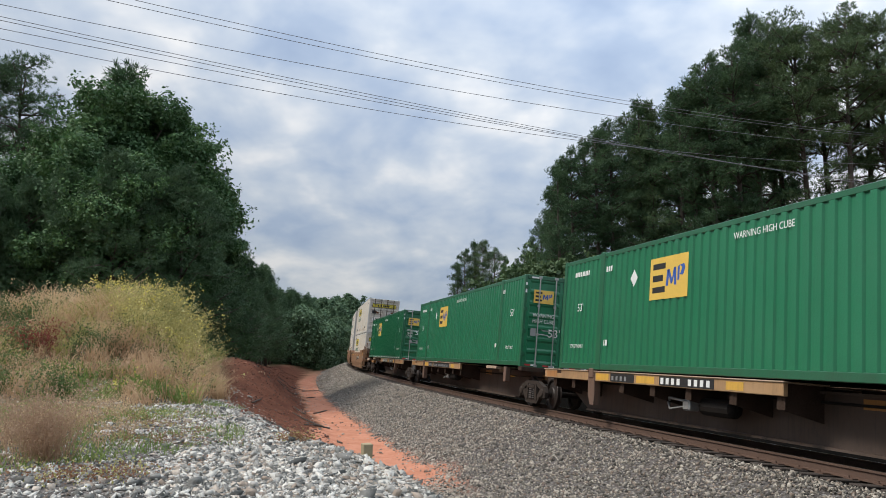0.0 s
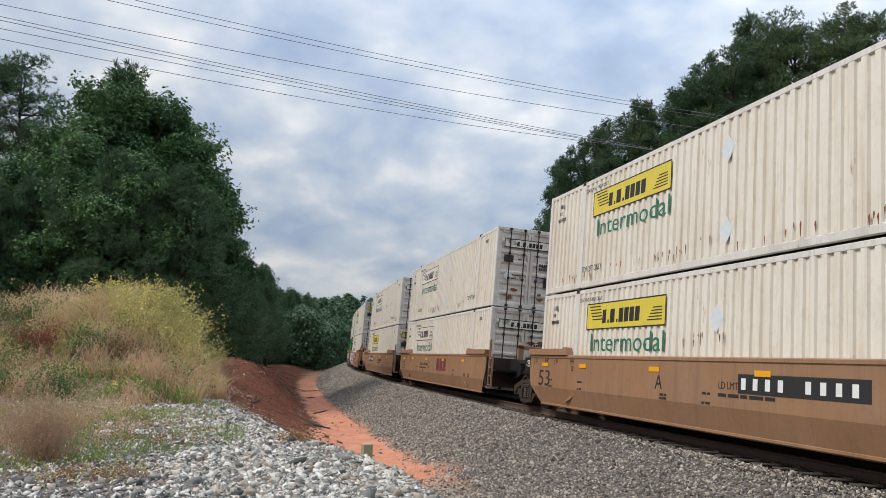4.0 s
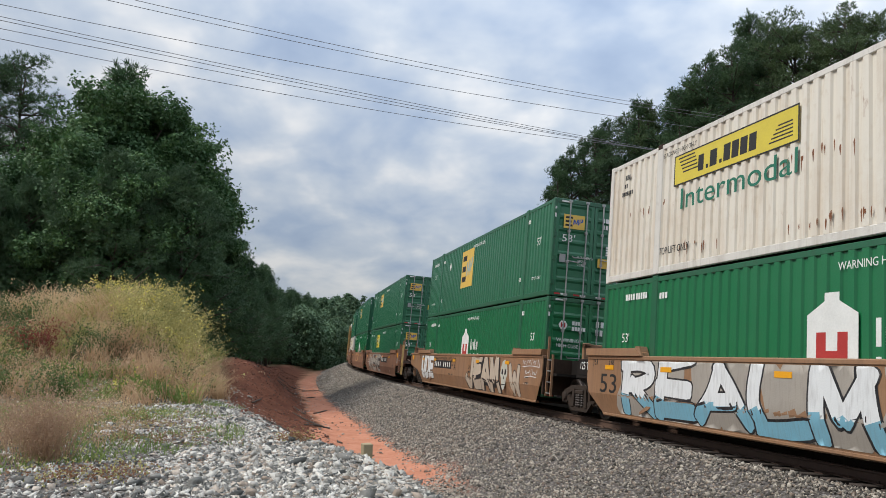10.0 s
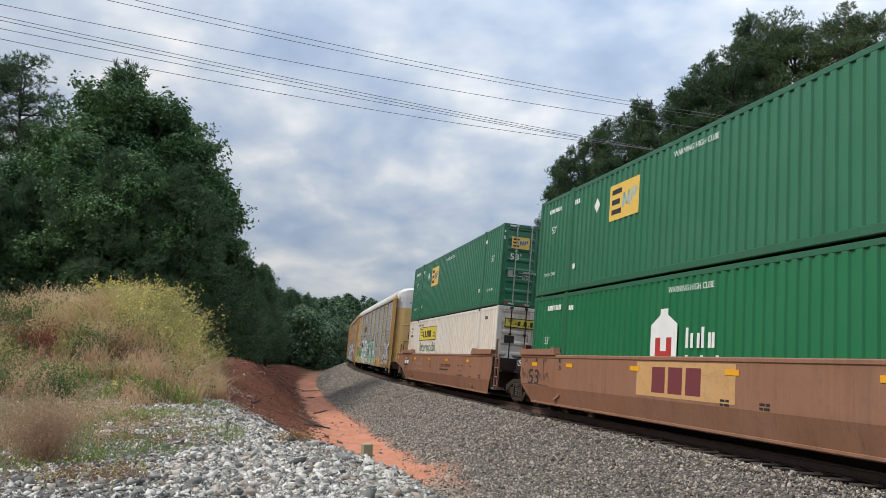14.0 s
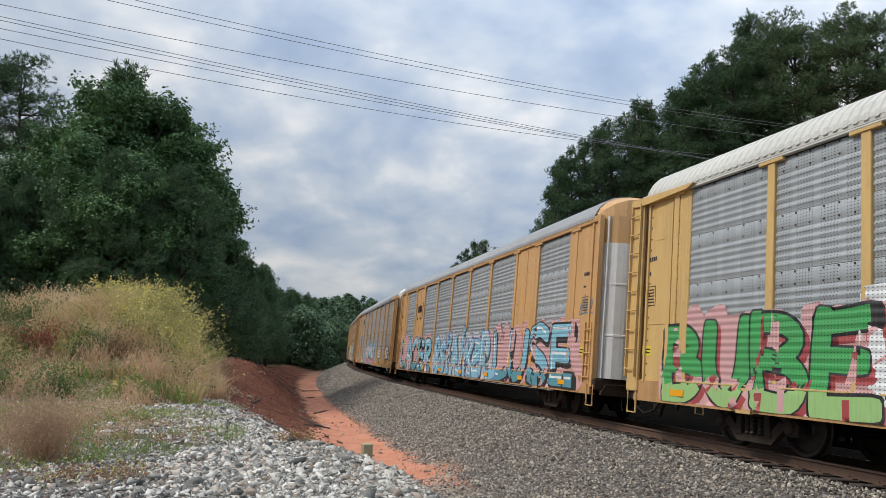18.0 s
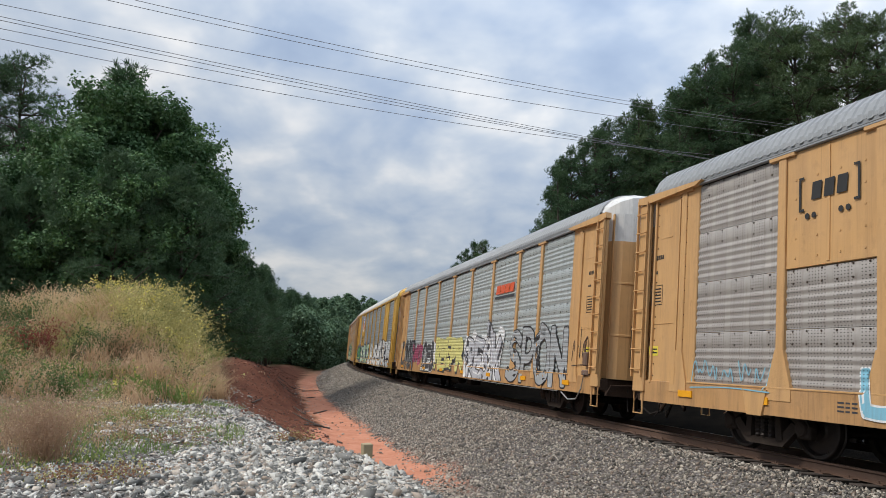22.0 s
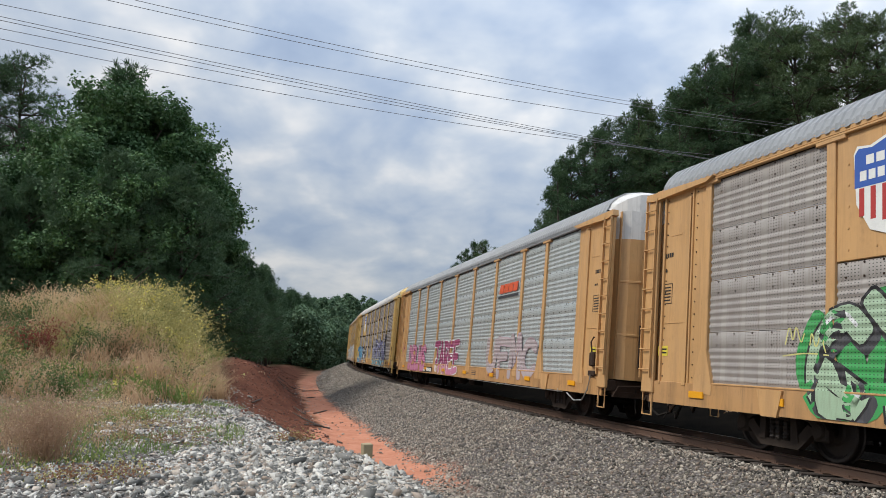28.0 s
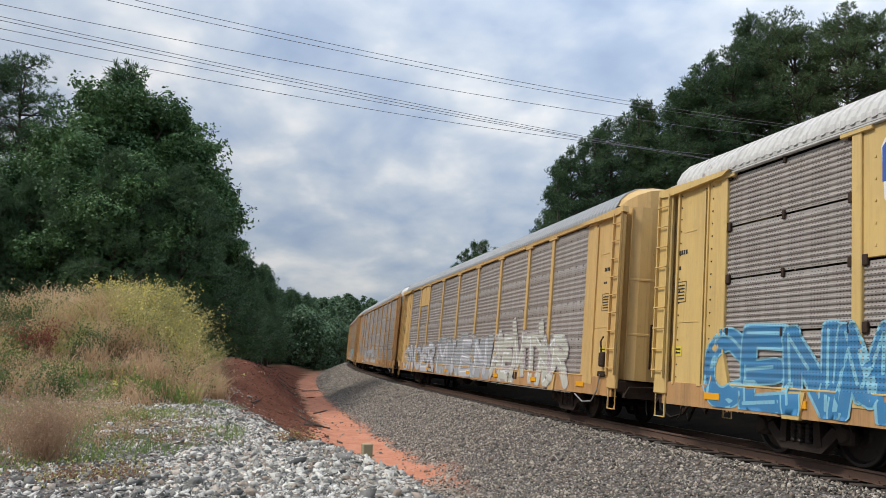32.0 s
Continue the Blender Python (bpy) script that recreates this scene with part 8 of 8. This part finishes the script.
    part("trunk", g, "bark", t, smooth=True)
    part("crown", leaf_cards(np.concatenate(P), np.concatenate(N), leaf, rng), mat_, t)
    return t


def gz(x, y):
    return float(ground_z(np.array([x]), np.array([y]))[0])


def stand(ob, x, y, turn=0, k=1.0, sink=0.15):
    ob.matrix_basis = Matrix.Translation((x, y, gz(x, y) - sink)) @ Matrix.Rotation(turn, 4, "Z") @ Matrix.Diagonal((k, k, k, 1))
    return ob


def copy_tree(src, x, y, turn, k):
    ob = copy_thing(src, Matrix.Translation((x, y, gz(x, y) - 0.15)) @ Matrix.Rotation(turn, 4, "Z"))
    ob.scale = (k, k, k)
    return ob


def plant_row(sources, spots, group):
    """spots: x, y, which source, wanted height; sources: (thing, its height). The first use stands the source itself."""
    used = set()
    rng = random.Random(11)
    for x, y, w, h in spots:
        src, h0 = sources[w]
        if w not in used:
            used.add(w)
            stand(src, x, y, rng.random() * 6.28, h / h0)
            tagged(src, group=group)
        else:
            copy_tree(src, x, y, rng.random() * 6.28, h / h0)


def build_trees():
    LP = "tall dark pine with a long trunk and ragged needle crown"
    pines = [(pine("pine_tree", 22, 0.40, 2.6, 21, 1.15, "needles", LP, 0.25, 0.44), 22), (pine("pine_tree", 24, 0.50, 3.3, 22, 1.15, "needles", LP, 0.25, 0.44), 24),
             (pine("pine_tree", 24, 0.30, 3.4, 25, 1.15, "needles", LP, 0.25, 0.44), 24),
             (pine("pine_tree", 20, 0.26, 2.8, 23, 1.15, "needles_dark", LP, 0.25, 0.44), 20), (pine("pine_tree", 23, 0.33, 2.9, 24, 1.15, "needles_dark", LP, 0.25, 0.44), 23)]
    # behind the train, along the inside of the curve; the wood's top follows one ragged line
    def wood_top(b):
        return float(np.interp(b, [0.02, 0.05, 0.085, 0.10, 0.125, 0.14, 0.19, 0.25, 0.285, 0.305, 0.335, 0.38, 0.43, 0.475, 0.51, 0.58, 0.9], [0.127, 0.133, 0.118, 0.15, 0.20, 0.242, 0.282, 0.328, 0.348, 0.352, 0.368, 0.410, 0.446, 0.455, 0.440, 0.452, 0.45]))
    rg = random.Random(17)
    right = []
    for row, (d0, step, drop) in enumerate(((59, 0.028, 0.0), (68, 0.032, 0.05), (80, 0.055, 0.09))):
        b = 0.150 + 0.01 * row
        while b < 0.80:
            d = d0 + rg.uniform(-2.5, 2.5) - 5 * max(0, b - 0.4)
            if row == 0 or b < 0.47:
                h = wood_top(b) * (1 - drop - rg.uniform(-0.02, 0.05)) * d + 1.81 - gz(b * d, d)
                src = rg.choice((1, 1, 2)) if b > 0.45 else rg.choice((0, 2, 3, 4, 3, 4))
                right.append((b, d, src, h))
            b += step * rg.uniform(0.8, 1.2) * (0.95 if b > 0.46 else 1)
    right += [(0.143, 66, 3, 15.5), (0.128, 84, 4, 14.6), (0.118, 96, 3, 14), (0.105, 108, 4, 13.5), (0.052, 128, 0, 18.2), (0.040, 130, 3, 18.6), (0.028, 131, 4, 17.6), (0.018, 133, 3, 16), (0.066, 126, 4, 16.4), (0.082, 122, 3, 14.5), (0.095, 116, 4, 13.0)]
    plant_row(pines, [(b * d, d, w, h) for b, d, w, h in right], "pines behind the track")
    UND = "low broadleaf undergrowth at the wood's edge"
    und = [(leafy("bush", 5, 2.6, 31, 9000, "undergrowth", UND, 0.20, 0.02, 26), 5), (leafy("bush", 6, 2.4, 32, 9000, "undergrowth", UND, 0.22, 0.02, 26), 6)]
    spots = []
    rng = random.Random(5)
    for i in range(34):
        b = 0.10 + 0.70 * i / 34 + rng.uniform(-0.01, 0.01)
        d = 53 + rng.uniform(-1, 4) - 6 * max(0, b - 0.45) + 30 * max(0, 0.2 - b)
        spots.append((b * d, d, i % 2, rng.uniform(4.5, 8.5)))
    plant_row(und, spots, "undergrowth behind the track")
    # the vine-hung mass beyond the mound
    LV = "large vine-covered tree at the edge of the wood"
    vines = [(leafy("vine_covered_tree", 14, 5.0, 41, 70000, "vine", LV, 0.17, 0.04, 70), 14), (leafy("vine_covered_tree", 12, 4.4, 42, 62000, "vine", LV, 0.165, 0.04, 64), 12),
             (leafy("vine_covered_tree", 15, 3.5, 43, 60000, "vine", LV, 0.165, 0.04, 64), 15)]
    left = [(-0.435, 45, 0, 16.0), (-0.405, 46, 1, 15.2), (-0.388, 47, 0, 13.2), (-0.50, 45, 0, 13.4), (-0.56, 43, 1, 10.5), (-0.475, 40, 1, 11.0), (-0.41, 39, 1, 10.0), (-0.62, 42, 1, 9.0), (-0.365, 41, 1, 7.6), (-0.372, 46, 1, 11.5), (-0.385, 47.5, 2, 16.2), (-0.342, 47, 2, 14.6), (-0.318, 46, 2, 11.2)]
    plant_row(vines, [(b * d, d, w, h) for b, d, w, h in left], "vine-covered trees beyond the mound")
    LY = "young dense pine on the cut bank"
    young = [(pine("young_pine", 9, 0.06, 2.5, 51, 1.5, "needles_dark", LY, 0.21, 0.36), 9), (pine("young_pine", 8, 0.04, 2.2, 52, 1.5, "needles_dark", LY, 0.20, 0.36), 8)]
    bank = [(-0.435, 37, 0, 9.5), (-0.385, 38, 1, 9.0), (-0.345, 39, 0, 9.5), (-0.325, 41, 0, 9.0), (-0.312, 43, 1, 9.2), (-0.285, 46, 0, 7.6), (-0.262, 50, 1, 6.8), (-0.335, 45, 1, 10.0), (-0.425, 46, 0, 17.6), (-0.49, 38, 1, 9.0), (-0.55, 38, 0, 8.5), (-0.60, 37, 1, 8.0)]
    # a dense row that follows the bank into the distance
    rg = random.Random(23)
    for i in range(44):
        s = 24 + 2.6 * i + rg.uniform(-0.8, 0.8)
        off = rg.uniform(11.2, 14.0)
        p = on_track(s, off, 0, False)
        h = float(np.interp(p[1], [38, 50, 60, 80, 100, 135], [5.2, 7.0, 8.8, 11.0, 12.2, 13.0])) * rg.uniform(0.8, 1.02)
        bank.append((p[0] / p[1], p[1], i % 2, h))
    plant_row(young, [(b * d, d, w, h) for b, d, w, h in bank], "young pines along the bank")
    tall = pine("pine_tree", 22, 0.5, 3.0, 61, 0.75, "needles_dark", LP, 0.27, 0.42)
    stand(tall, -0.572 * 62, 62, 0.3, 1.13)
    copy_tree(tall, -0.63 * 60, 60, 2.0, 1.1)
    copy_tree(tall, -0.55 * 70, 70, 4.0, 0.95)
    # far growth where the track bends away
    LF = "distant trees smothered in vines where the track bends away"
    far = [(leafy("distant_vine_tree", 12, 6.0, 71, 26000, "far_vine", LF, 0.42, 0.02, 46), 12), (leafy("distant_vine_tree", 10, 6.5, 72, 24000, "far_vine", LF, 0.42, 0.02, 44), 10)]
    fs = [(-0.180, 125, 0, 8.5), (-0.165, 132, 1, 7.5), (-0.150, 150, 0, 9.5), (-0.140, 160, 1, 8.0), (-0.195, 118, 1, 8.5), (-0.132, 185, 0, 11), (-0.120, 205, 1, 11), (-0.145, 215, 0, 15), (-0.165, 190, 1, 14), (-0.185, 170, 0, 13), (-0.105, 235, 0, 17), (-0.125, 240, 1, 18), (-0.15, 235, 0, 17), (-0.09, 250, 1, 18), (-0.175, 225, 1, 16), (-0.20, 150, 0, 12), (-0.21, 135, 1, 10)]
    plant_row(far, [(b * d, d, w, h) for b, d, w, h in fs], "distant growth at the bend")


build_trees()


# ---------- weeds on the mound and pad ----------
def blade_field(name, xy, h, seed, material, label, lean=0.35, blades=9, w=0.012, spread=0.16, droop=0.5):
    """Tufts of thin grass blades: two bent triangles each."""
    rng = np.random.RandomState(seed)
    n = len(xy)
    z = ground_z(xy[:, 0], xy[:, 1])
    base = np.stack([xy[:, 0], xy[:, 1], z - 0.03], 1)[:, None, :] + rng.randn(n, blades, 3) * np.array((spread, spread, 0))
    d = np.stack([rng.randn(n, blades) * lean, rng.randn(n, blades) * lean, np.ones((n, blades))], -1)
    ln = (h[:, None, None] if isinstance(h, np.ndarray) else h) * (0.5 + 0.7 * rng.rand(n, blades, 1))
    mid = base + d * ln * 0.55
    tip = mid + (d * np.array((1.9, 1.9, 1.0 - droop * 0.6))) * ln * 0.45
    a = rng.rand(n, blades) * 6.283
    side = np.stack([np.cos(a), np.sin(a), 0 * a], -1) * w
    v = np.stack([base - side, base + side, mid + side * 0.8, mid - side * 0.8, tip], 2)
    k = np.arange(n * blades) * 5
    f = np.concatenate([np.stack([k, k + 1, k + 2], 1), np.stack([k, k + 2, k + 3], 1), np.stack([k + 3, k + 2, k + 4], 1)])
    ob = new(name, mesh_of(name, (v.reshape(-1, 3), f), M[material]))
    return tagged(ob, label, "grass", kind="stuff"), tip.reshape(-1, 3), mid.reshape(-1, 3)


def heads(name, pts, size, seed, material, label, per=5, spread=0.05):
    """Seed heads, leaves or flowers: little cards round the given points."""
    rng = np.random.RandomState(seed)
    p = np.repeat(pts, per, 0) + rng.randn(len(pts) * per, 3) * spread
    ob = new(name, mesh_of(name, leaf_cards(p, rng.randn(len(p), 3), size, rng), M[material]))
    return tagged(ob, label, "weeds", kind="stuff")


def mound_spots(n, seed, fn):
    rng = np.random.RandomState(seed)
    x, y = rng.uniform(-27, -5.5, n), rng.uniform(19, 37, n)
    s, off = to_track(x, y)
    d = ((x - MOUND[0]) / 8.2) ** 2 + ((y - MOUND[1]) / 6.0) ** 2
    keep = (off > 10.5 + 0.6 * value_noise(x, y)) & fn(x, y, d, rng) & (x / y > -0.72)
    return np.stack([x[keep], y[keep]], 1)


def build_weeds():
    rng = np.random.RandomState(8)
    n1 = lambda x, y: value_noise(x * 0.45 + 3, y * 0.45)
    n2 = lambda x, y: value_noise(x * 0.6 + 31, y * 0.6 + 12)
    body = lambda x, y, d: (y > 22.8 + 2.2 * (n1(x * 2, y * 2) - 0.5) + 0.10 * (x + 9)) | (d < 0.8)
    tall = lambda p: 0.42 + 1.0 * value_noise(p[:, 0] * 0.9, p[:, 1] * 0.9) ** 1.4 + 0.15 * rng.rand(len(p))
    # pale seed-headed grass along the crest, brown dead stalks below it
    xy = mound_spots(2600, 1, lambda x, y, d, r: body(x, y, d) & (y > 27.0) & (x / y < -0.42 + 0.10 * (n2(x * 2, y * 2) - 0.5)) & (n1(x, y) + 0.25 * r.rand(len(x)) > 0.40))
    _, tip, mid = blade_field("dry_grass", xy, tall(xy), 2, "dry_grass", "dry tan grass tussocks on the mound", lean=0.36, blades=15, w=0.016, spread=0.14)
    heads("seed_heads", tip[rng.rand(len(tip)) < 0.30], 0.075, 3, "dry_grass", "dry seed heads over the grass", 4, 0.07)
    xy = mound_spots(2400, 31, lambda x, y, d, r: body(x, y, d) & (y < 27.8) & (n1(x * 1.3 + 7, y * 1.3) + 0.2 * r.rand(len(x)) > 0.48))
    _, tip, mid = blade_field("dead_weeds", xy, tall(xy) * 0.85, 32, "brown_weed", "brown dead weed stalks on the mound's side", lean=0.36, blades=15, w=0.014, spread=0.13)
    heads("dead_weed_heads", tip[rng.rand(len(tip)) < 0.30], 0.065, 33, "brown_weed", "brown seed heads of the dead weeds", 4, 0.06)
    xy = mound_spots(2400, 34, lambda x, y, d, r: (y > 23.8) & (y < 27.5) & (x / y > -0.385) & (x / y < -0.30))
    _, tip, mid = blade_field("dead_weeds", xy, 0.75 + 0.5 * rng.rand(len(xy)), 35, "brown_weed", "tall brown dead weeds at the gravel's corner", lean=0.24, blades=14, w=0.012, spread=0.12, droop=0.2)
    heads("dead_weed_heads", tip[rng.rand(len(tip)) < 0.4], 0.055, 36, "brown_weed", "brown seed heads of the tall weeds", 4, 0.06)
    xy = mound_spots(1500, 4, lambda x, y, d, r: body(x, y, d) & (n2(x, y) > 0.50))
    _, tip, mid = blade_field("olive_weeds", xy, tall(xy) * 0.95, 5, "olive_weed", "olive-green weeds on the mound", lean=0.36, blades=16, w=0.014, spread=0.14)
    heads("weed_leaves", np.concatenate([mid, tip])[rng.rand(len(mid) * 2) < 0.35], 0.065, 6, "olive_weed", "small weed leaves on the mound", 6, 0.08)
    xy = mound_spots(1500, 7, lambda x, y, d, r: body(x, y, d) & ((n2(x + 9, y + 9) > 0.62) | ((y < 25.0) & (n1(x + 20, y) > 0.45))))
    _, tip, mid = blade_field("green_weeds", xy, 0.35 + 0.45 * rng.rand(len(xy)), 8, "green_weed", "fresh green weeds about the mound's foot", lean=0.42, blades=12, w=0.020, spread=0.14)
    heads("green_leaves", mid[rng.rand(len(mid)) < 0.5], 0.075, 9, "green_weed", "broad green weed leaves", 5, 0.09)
    # dark leafy growth in the hollows and at the wood's side
    xy = mound_spots(1100, 37, lambda x, y, d, r: body(x, y, d) & ((x / y < -0.535 + 0.06 * (n1(x * 2, y * 2) - 0.5)) | (n1(x * 1.7 + 50, y * 1.7) > 0.73)) & (y < 29.5))
    _, tip, mid = blade_field("leafy_weeds", xy, 0.55 + 0.6 * rng.rand(len(xy)), 38, "shade_weed", "dark green leafy weeds in the mound's hollows", lean=0.35, blades=10, w=0.012, spread=0.14)
    heads("leafy_weed_leaves", np.concatenate([mid, tip]), 0.07, 39, "shade_weed", "dark leaves of the leafy weeds", 7, 0.11)
    # bushy yellow-flowered weeds along the crest towards the track
    xy = mound_spots(4200, 10, lambda x, y, d, r: (d < 1.45) & (x / y > -0.425 + 0.08 * (n1(x * 2, y * 2) - 0.5)) & (x / y < -0.318) & (y > 27.2) & (n1(x * 1.9, y * 1.9) + 0.2 * r.rand(len(x)) > 0.40))
    bush = 0.9 + 0.8 * value_noise(xy[:, 0] * 1.1 + 3, xy[:, 1] * 1.1) + 0.15 * rng.rand(len(xy))
    _, tip, mid = blade_field("flowering_weeds", xy, bush, 11, "bush_weed", "tall yellow-flowered weeds on the crest", lean=0.34, blades=12, w=0.006, spread=0.10, droop=0.2)
    heads("weed_foliage", np.concatenate([mid, tip * 0.6 + mid * 0.4])[rng.rand(len(mid) * 2) < 0.6], 0.075, 12, "bush_weed", "leaves of the flowering weeds", 4, 0.09)
    heads("yellow_flowers", tip[rng.rand(len(tip)) < 0.10], 0.075, 13, "flower", "small yellow flowers on the weeds", 4, 0.06)
    xy = mound_spots(900, 14, lambda x, y, d, r: (y < 25.0) & (x / y > -0.43) & (y > 22.4) & (n2(x * 2, y * 2) > 0.42))
    _, tip, mid = blade_field("flowering_weeds", xy, 0.45 + 0.5 * rng.rand(len(xy)), 15, "green_weed", "yellow-flowered weeds at the mound's foot", lean=0.25, blades=9, w=0.009, spread=0.12, droop=0.2)
    heads("weed_foliage", mid, 0.065, 16, "green_weed", "leaves of the flowering weeds", 4, 0.08)
    heads("yellow_flowers", tip[rng.rand(len(tip)) < 0.22], 0.065, 17, "flower", "small yellow flowers on the weeds", 4, 0.06)
    xy = mound_spots(5200, 18, lambda x, y, d, r: ((x + 13.6) ** 2 / 1.8 + (y - 26.0) ** 2 < 0.17))
    _, tip, mid = blade_field("reddened_weeds", xy, 0.8 + 0.4 * rng.rand(len(xy)), 19, "red_weed", "reddened sumac-like weeds on the mound", lean=0.3, blades=5)
    heads("red_leaves", np.concatenate([mid, tip]), 0.07, 20, "red_weed", "red weed leaves", 7, 0.12)
    # weeds in the near gravel
    rg = np.random.RandomState(21)
    n = 2600
    x, y = rg.uniform(-11.5, -3.0, n), rg.uniform(9, 25, n)
    k = (value_noise(x * 0.7 + 4, y * 0.7 + 2) > 0.50 + 0.9 * (x / y + 0.42)) & (x / y > -0.66) & (x / y < -0.26)
    xy = np.stack([x[k], y[k]], 1)
    _, tip, mid = blade_field("gravel_weeds", xy, 0.10 + 0.16 * rg.rand(len(xy)), 22, "green_weed", "sparse low weeds growing through the gravel", blades=8, w=0.008, spread=0.09)
    n = 84
    x = np.where(np.arange(n) < 46, rg.normal(-5.35, 0.13, n), rg.normal(-6.55, 0.25, n))
    y = np.where(np.arange(n) < 46, rg.normal(10.5, 0.15, n), rg.normal(12.2, 0.3, n))
    xy = np.stack([x, y], 1)
    _, tip, mid = blade_field("dry_weed", xy, 0.45 + 0.65 * rg.rand(n), 23, "shrub_brown", "airy dry brown weed clump in the gravel", lean=0.30, blades=8, w=0.0045, spread=0.10, droop=0.2)
    heads("dry_weed_heads", np.concatenate([tip, mid * 0.4 + tip * 0.6]), 0.027, 24, "shrub_brown", "dry seed heads of the brown weed", 5, 0.07)
    x, y = rg.uniform(-9.5, -5.0, 90), rg.uniform(9.5, 20, 90)
    k = (x / y < -0.40) & (x / y > -0.66)
    xy = np.stack([x[k], y[k]], 1)
    _, tip, mid = blade_field("dry_weed", xy, 0.25 + 0.35 * rg.rand(len(xy)), 25, "brown_weed", "scattered dry weeds in the soil", lean=0.35, blades=14, w=0.005, spread=0.14, droop=0.4)
    heads("dry_weed_heads", tip, 0.03, 26, "dry_grass", "dry seed heads of the scattered weeds", 5, 0.05)
    # dry grass on the slope behind the track, seen between the cars
    x, y = rg.uniform(9, 34, 3600), rg.uniform(27, 54, 3600)
    so, oo = to_track(x, y)
    k = (oo < -9.0) & (oo > -27.0) & (x / y > 0.30) & (x / y < 0.72)
    xy = np.stack([x[k], y[k]], 1)
    _, tip, mid = blade_field("slope_grass", xy, 0.22 + 0.35 * rg.rand(len(xy)), 46, "brown_weed", "short dry grass on the slope behind the track", lean=0.45, blades=12, w=0.016, spread=0.22)
    heads("slope_litter", mid[::9], 0.10, 47, "leaf_litter", "dead leaves on the slope behind the track", 3, 0.15)
    # dry grass hanging over the crest of the cut bank
    ss, oo = rg.uniform(1.5, 14.0, 420), rg.uniform(-0.45, 0.75, 420)
    xy = np.array([on_track(a, float(pad_crest(a)) + b, 0, False)[:2] for a, b in zip(ss, oo) if a > 9.5])
    _, tip, mid = blade_field("crest_grass", xy, 0.45 + 0.5 * rg.rand(len(xy)), 41, "dry_grass", "dry tan grass hanging over the cut bank", lean=0.5, blades=22, w=0.008, spread=0.12, droop=1.1)
    # reddish low weeds in two patches of the gravel
    for cx, cy, rx, ry in ((-4.9, 12.6, 0.75, 0.35), (-4.1, 9.1, 0.4, 0.25), (-2.6, 13.6, 0.15, 0.12)):
        p = np.stack([rg.normal(cx, rx, 150), rg.normal(cy, ry, 150)], 1)
        p = np.column_stack([p, ground_z(p[:, 0], p[:, 1]) + 0.05])
        heads("red_low_weeds", p, 0.030, 43, "leaf_litter", "low reddish weeds growing through the gravel", 6, 0.06)
        heads("low_plants", p[::3], 0.030, 44, "olive_weed", "low leafy weeds on thin soil", 5, 0.07)
    # low leafy plants and dead leaves on the thin soil
    n = 2600
    x, y = rg.uniform(-11.5, -3.0, n), rg.uniform(8, 24, n)
    k = (x / y < -0.33 + 0.10 * (value_noise(x * 1.3, y * 1.3) - 0.5)) & (x / y > -0.66) & (value_noise(x * 0.9 + 40, y * 0.9) > 0.52)
    p = np.stack([x[k], y[k], ground_z(x[k], y[k]) + 0.05], 1)
    heads("low_plants", p[::2], 0.034, 27, "olive_weed", "low leafy weeds on thin soil", 11, 0.09)
    k = (x / y < -0.30) & (x / y > -0.66) & (value_noise(x * 0.8 + 60, y * 0.8) > 0.60)
    p = np.stack([x[k], y[k], ground_z(x[k], y[k]) + 0.03], 1)
    heads("dead_leaves", p, 0.030, 28, "leaf_litter", "dead reddish-brown leaves on the soil", 9, 0.10)


build_weeds()


# ---------- stake, debris and overhead wires ----------
def build_small():
    x, y = -1.2, 12.2
    st = part("wooden_stake", Geo().bevel_box(-0.075, 0.075, -0.075, 0.075, -0.3, 0.29, 0.010), "post_wood")
    st.matrix_basis = Matrix.Translation((x, y, gz(x, y))) @ Matrix.Rotation(0.4, 4, "Z") @ Matrix.Rotation(0.05, 4, "X")
    tagged(st, "short pale square wooden stake at the gravel's edge", "stake")
    rng = random.Random(12)
    for i in range(26):
        s, off = rng.uniform(2, 45), rng.uniform(5.0, 9.4)
        p = on_track(s, off, 0, False)
        a, L = rng.uniform(0, 3.14), rng.uniform(0.4, 1.8)
        pts = []
        for q in (-0.5, -0.15, 0.2, 0.5):
            xx, yy = p[0] + math.cos(a) * L * q + rng.uniform(-.04, .04), p[1] + math.sin(a) * L * q
            pts.append((xx, yy, gz(xx, yy) + 0.035))
        b = part("fallen_branch", Geo().tube(pts, [0.03, 0.035, 0.03, 0.015], 5), "bark")
        tagged(b, "dead branch lying on the clay and bank", "branch", "fallen branches")


build_small()
# seven cables in one vertical plane: height over the rails as a shallow curve
for c2, c1, c0 in ((2.3, -2.02, 16.54), (2.35, -1.97, 16.26), (1.9, -1.15, 15.09), (1.1, -2.17, 14.61), (1.3, -2.22, 14.46), (1.15, -1.68, 14.13), (2.9, -2.32, 13.72)):
    pts = []
    for i in range(61):
        q = -0.9 + 3.4 * i / 60
        zz = c0 + c1 * q + c2 * q * q if q < 1.3 else c0 + c1 * 1.3 + c2 * 1.69 + (q - 1.3) * 0.5
        pts.append((-17 + 39.9 * q, 28 + 22 * q, zz))
    w = part("overhead_cable", Geo().tube(pts, 0.0125, 6), "wire")
    tagged(w, "dark overhead cable slung high across the track", "cable", "overhead wires", "structure")


def motions():
    """The whole train rolls towards the camera and past it, slowing a little."""
    for ob, s0, half, z in MOVERS:
        walk(ob, [(float(t), train_pose(s0 - travelled(t), half, z)) for t in range(33)])


motions()
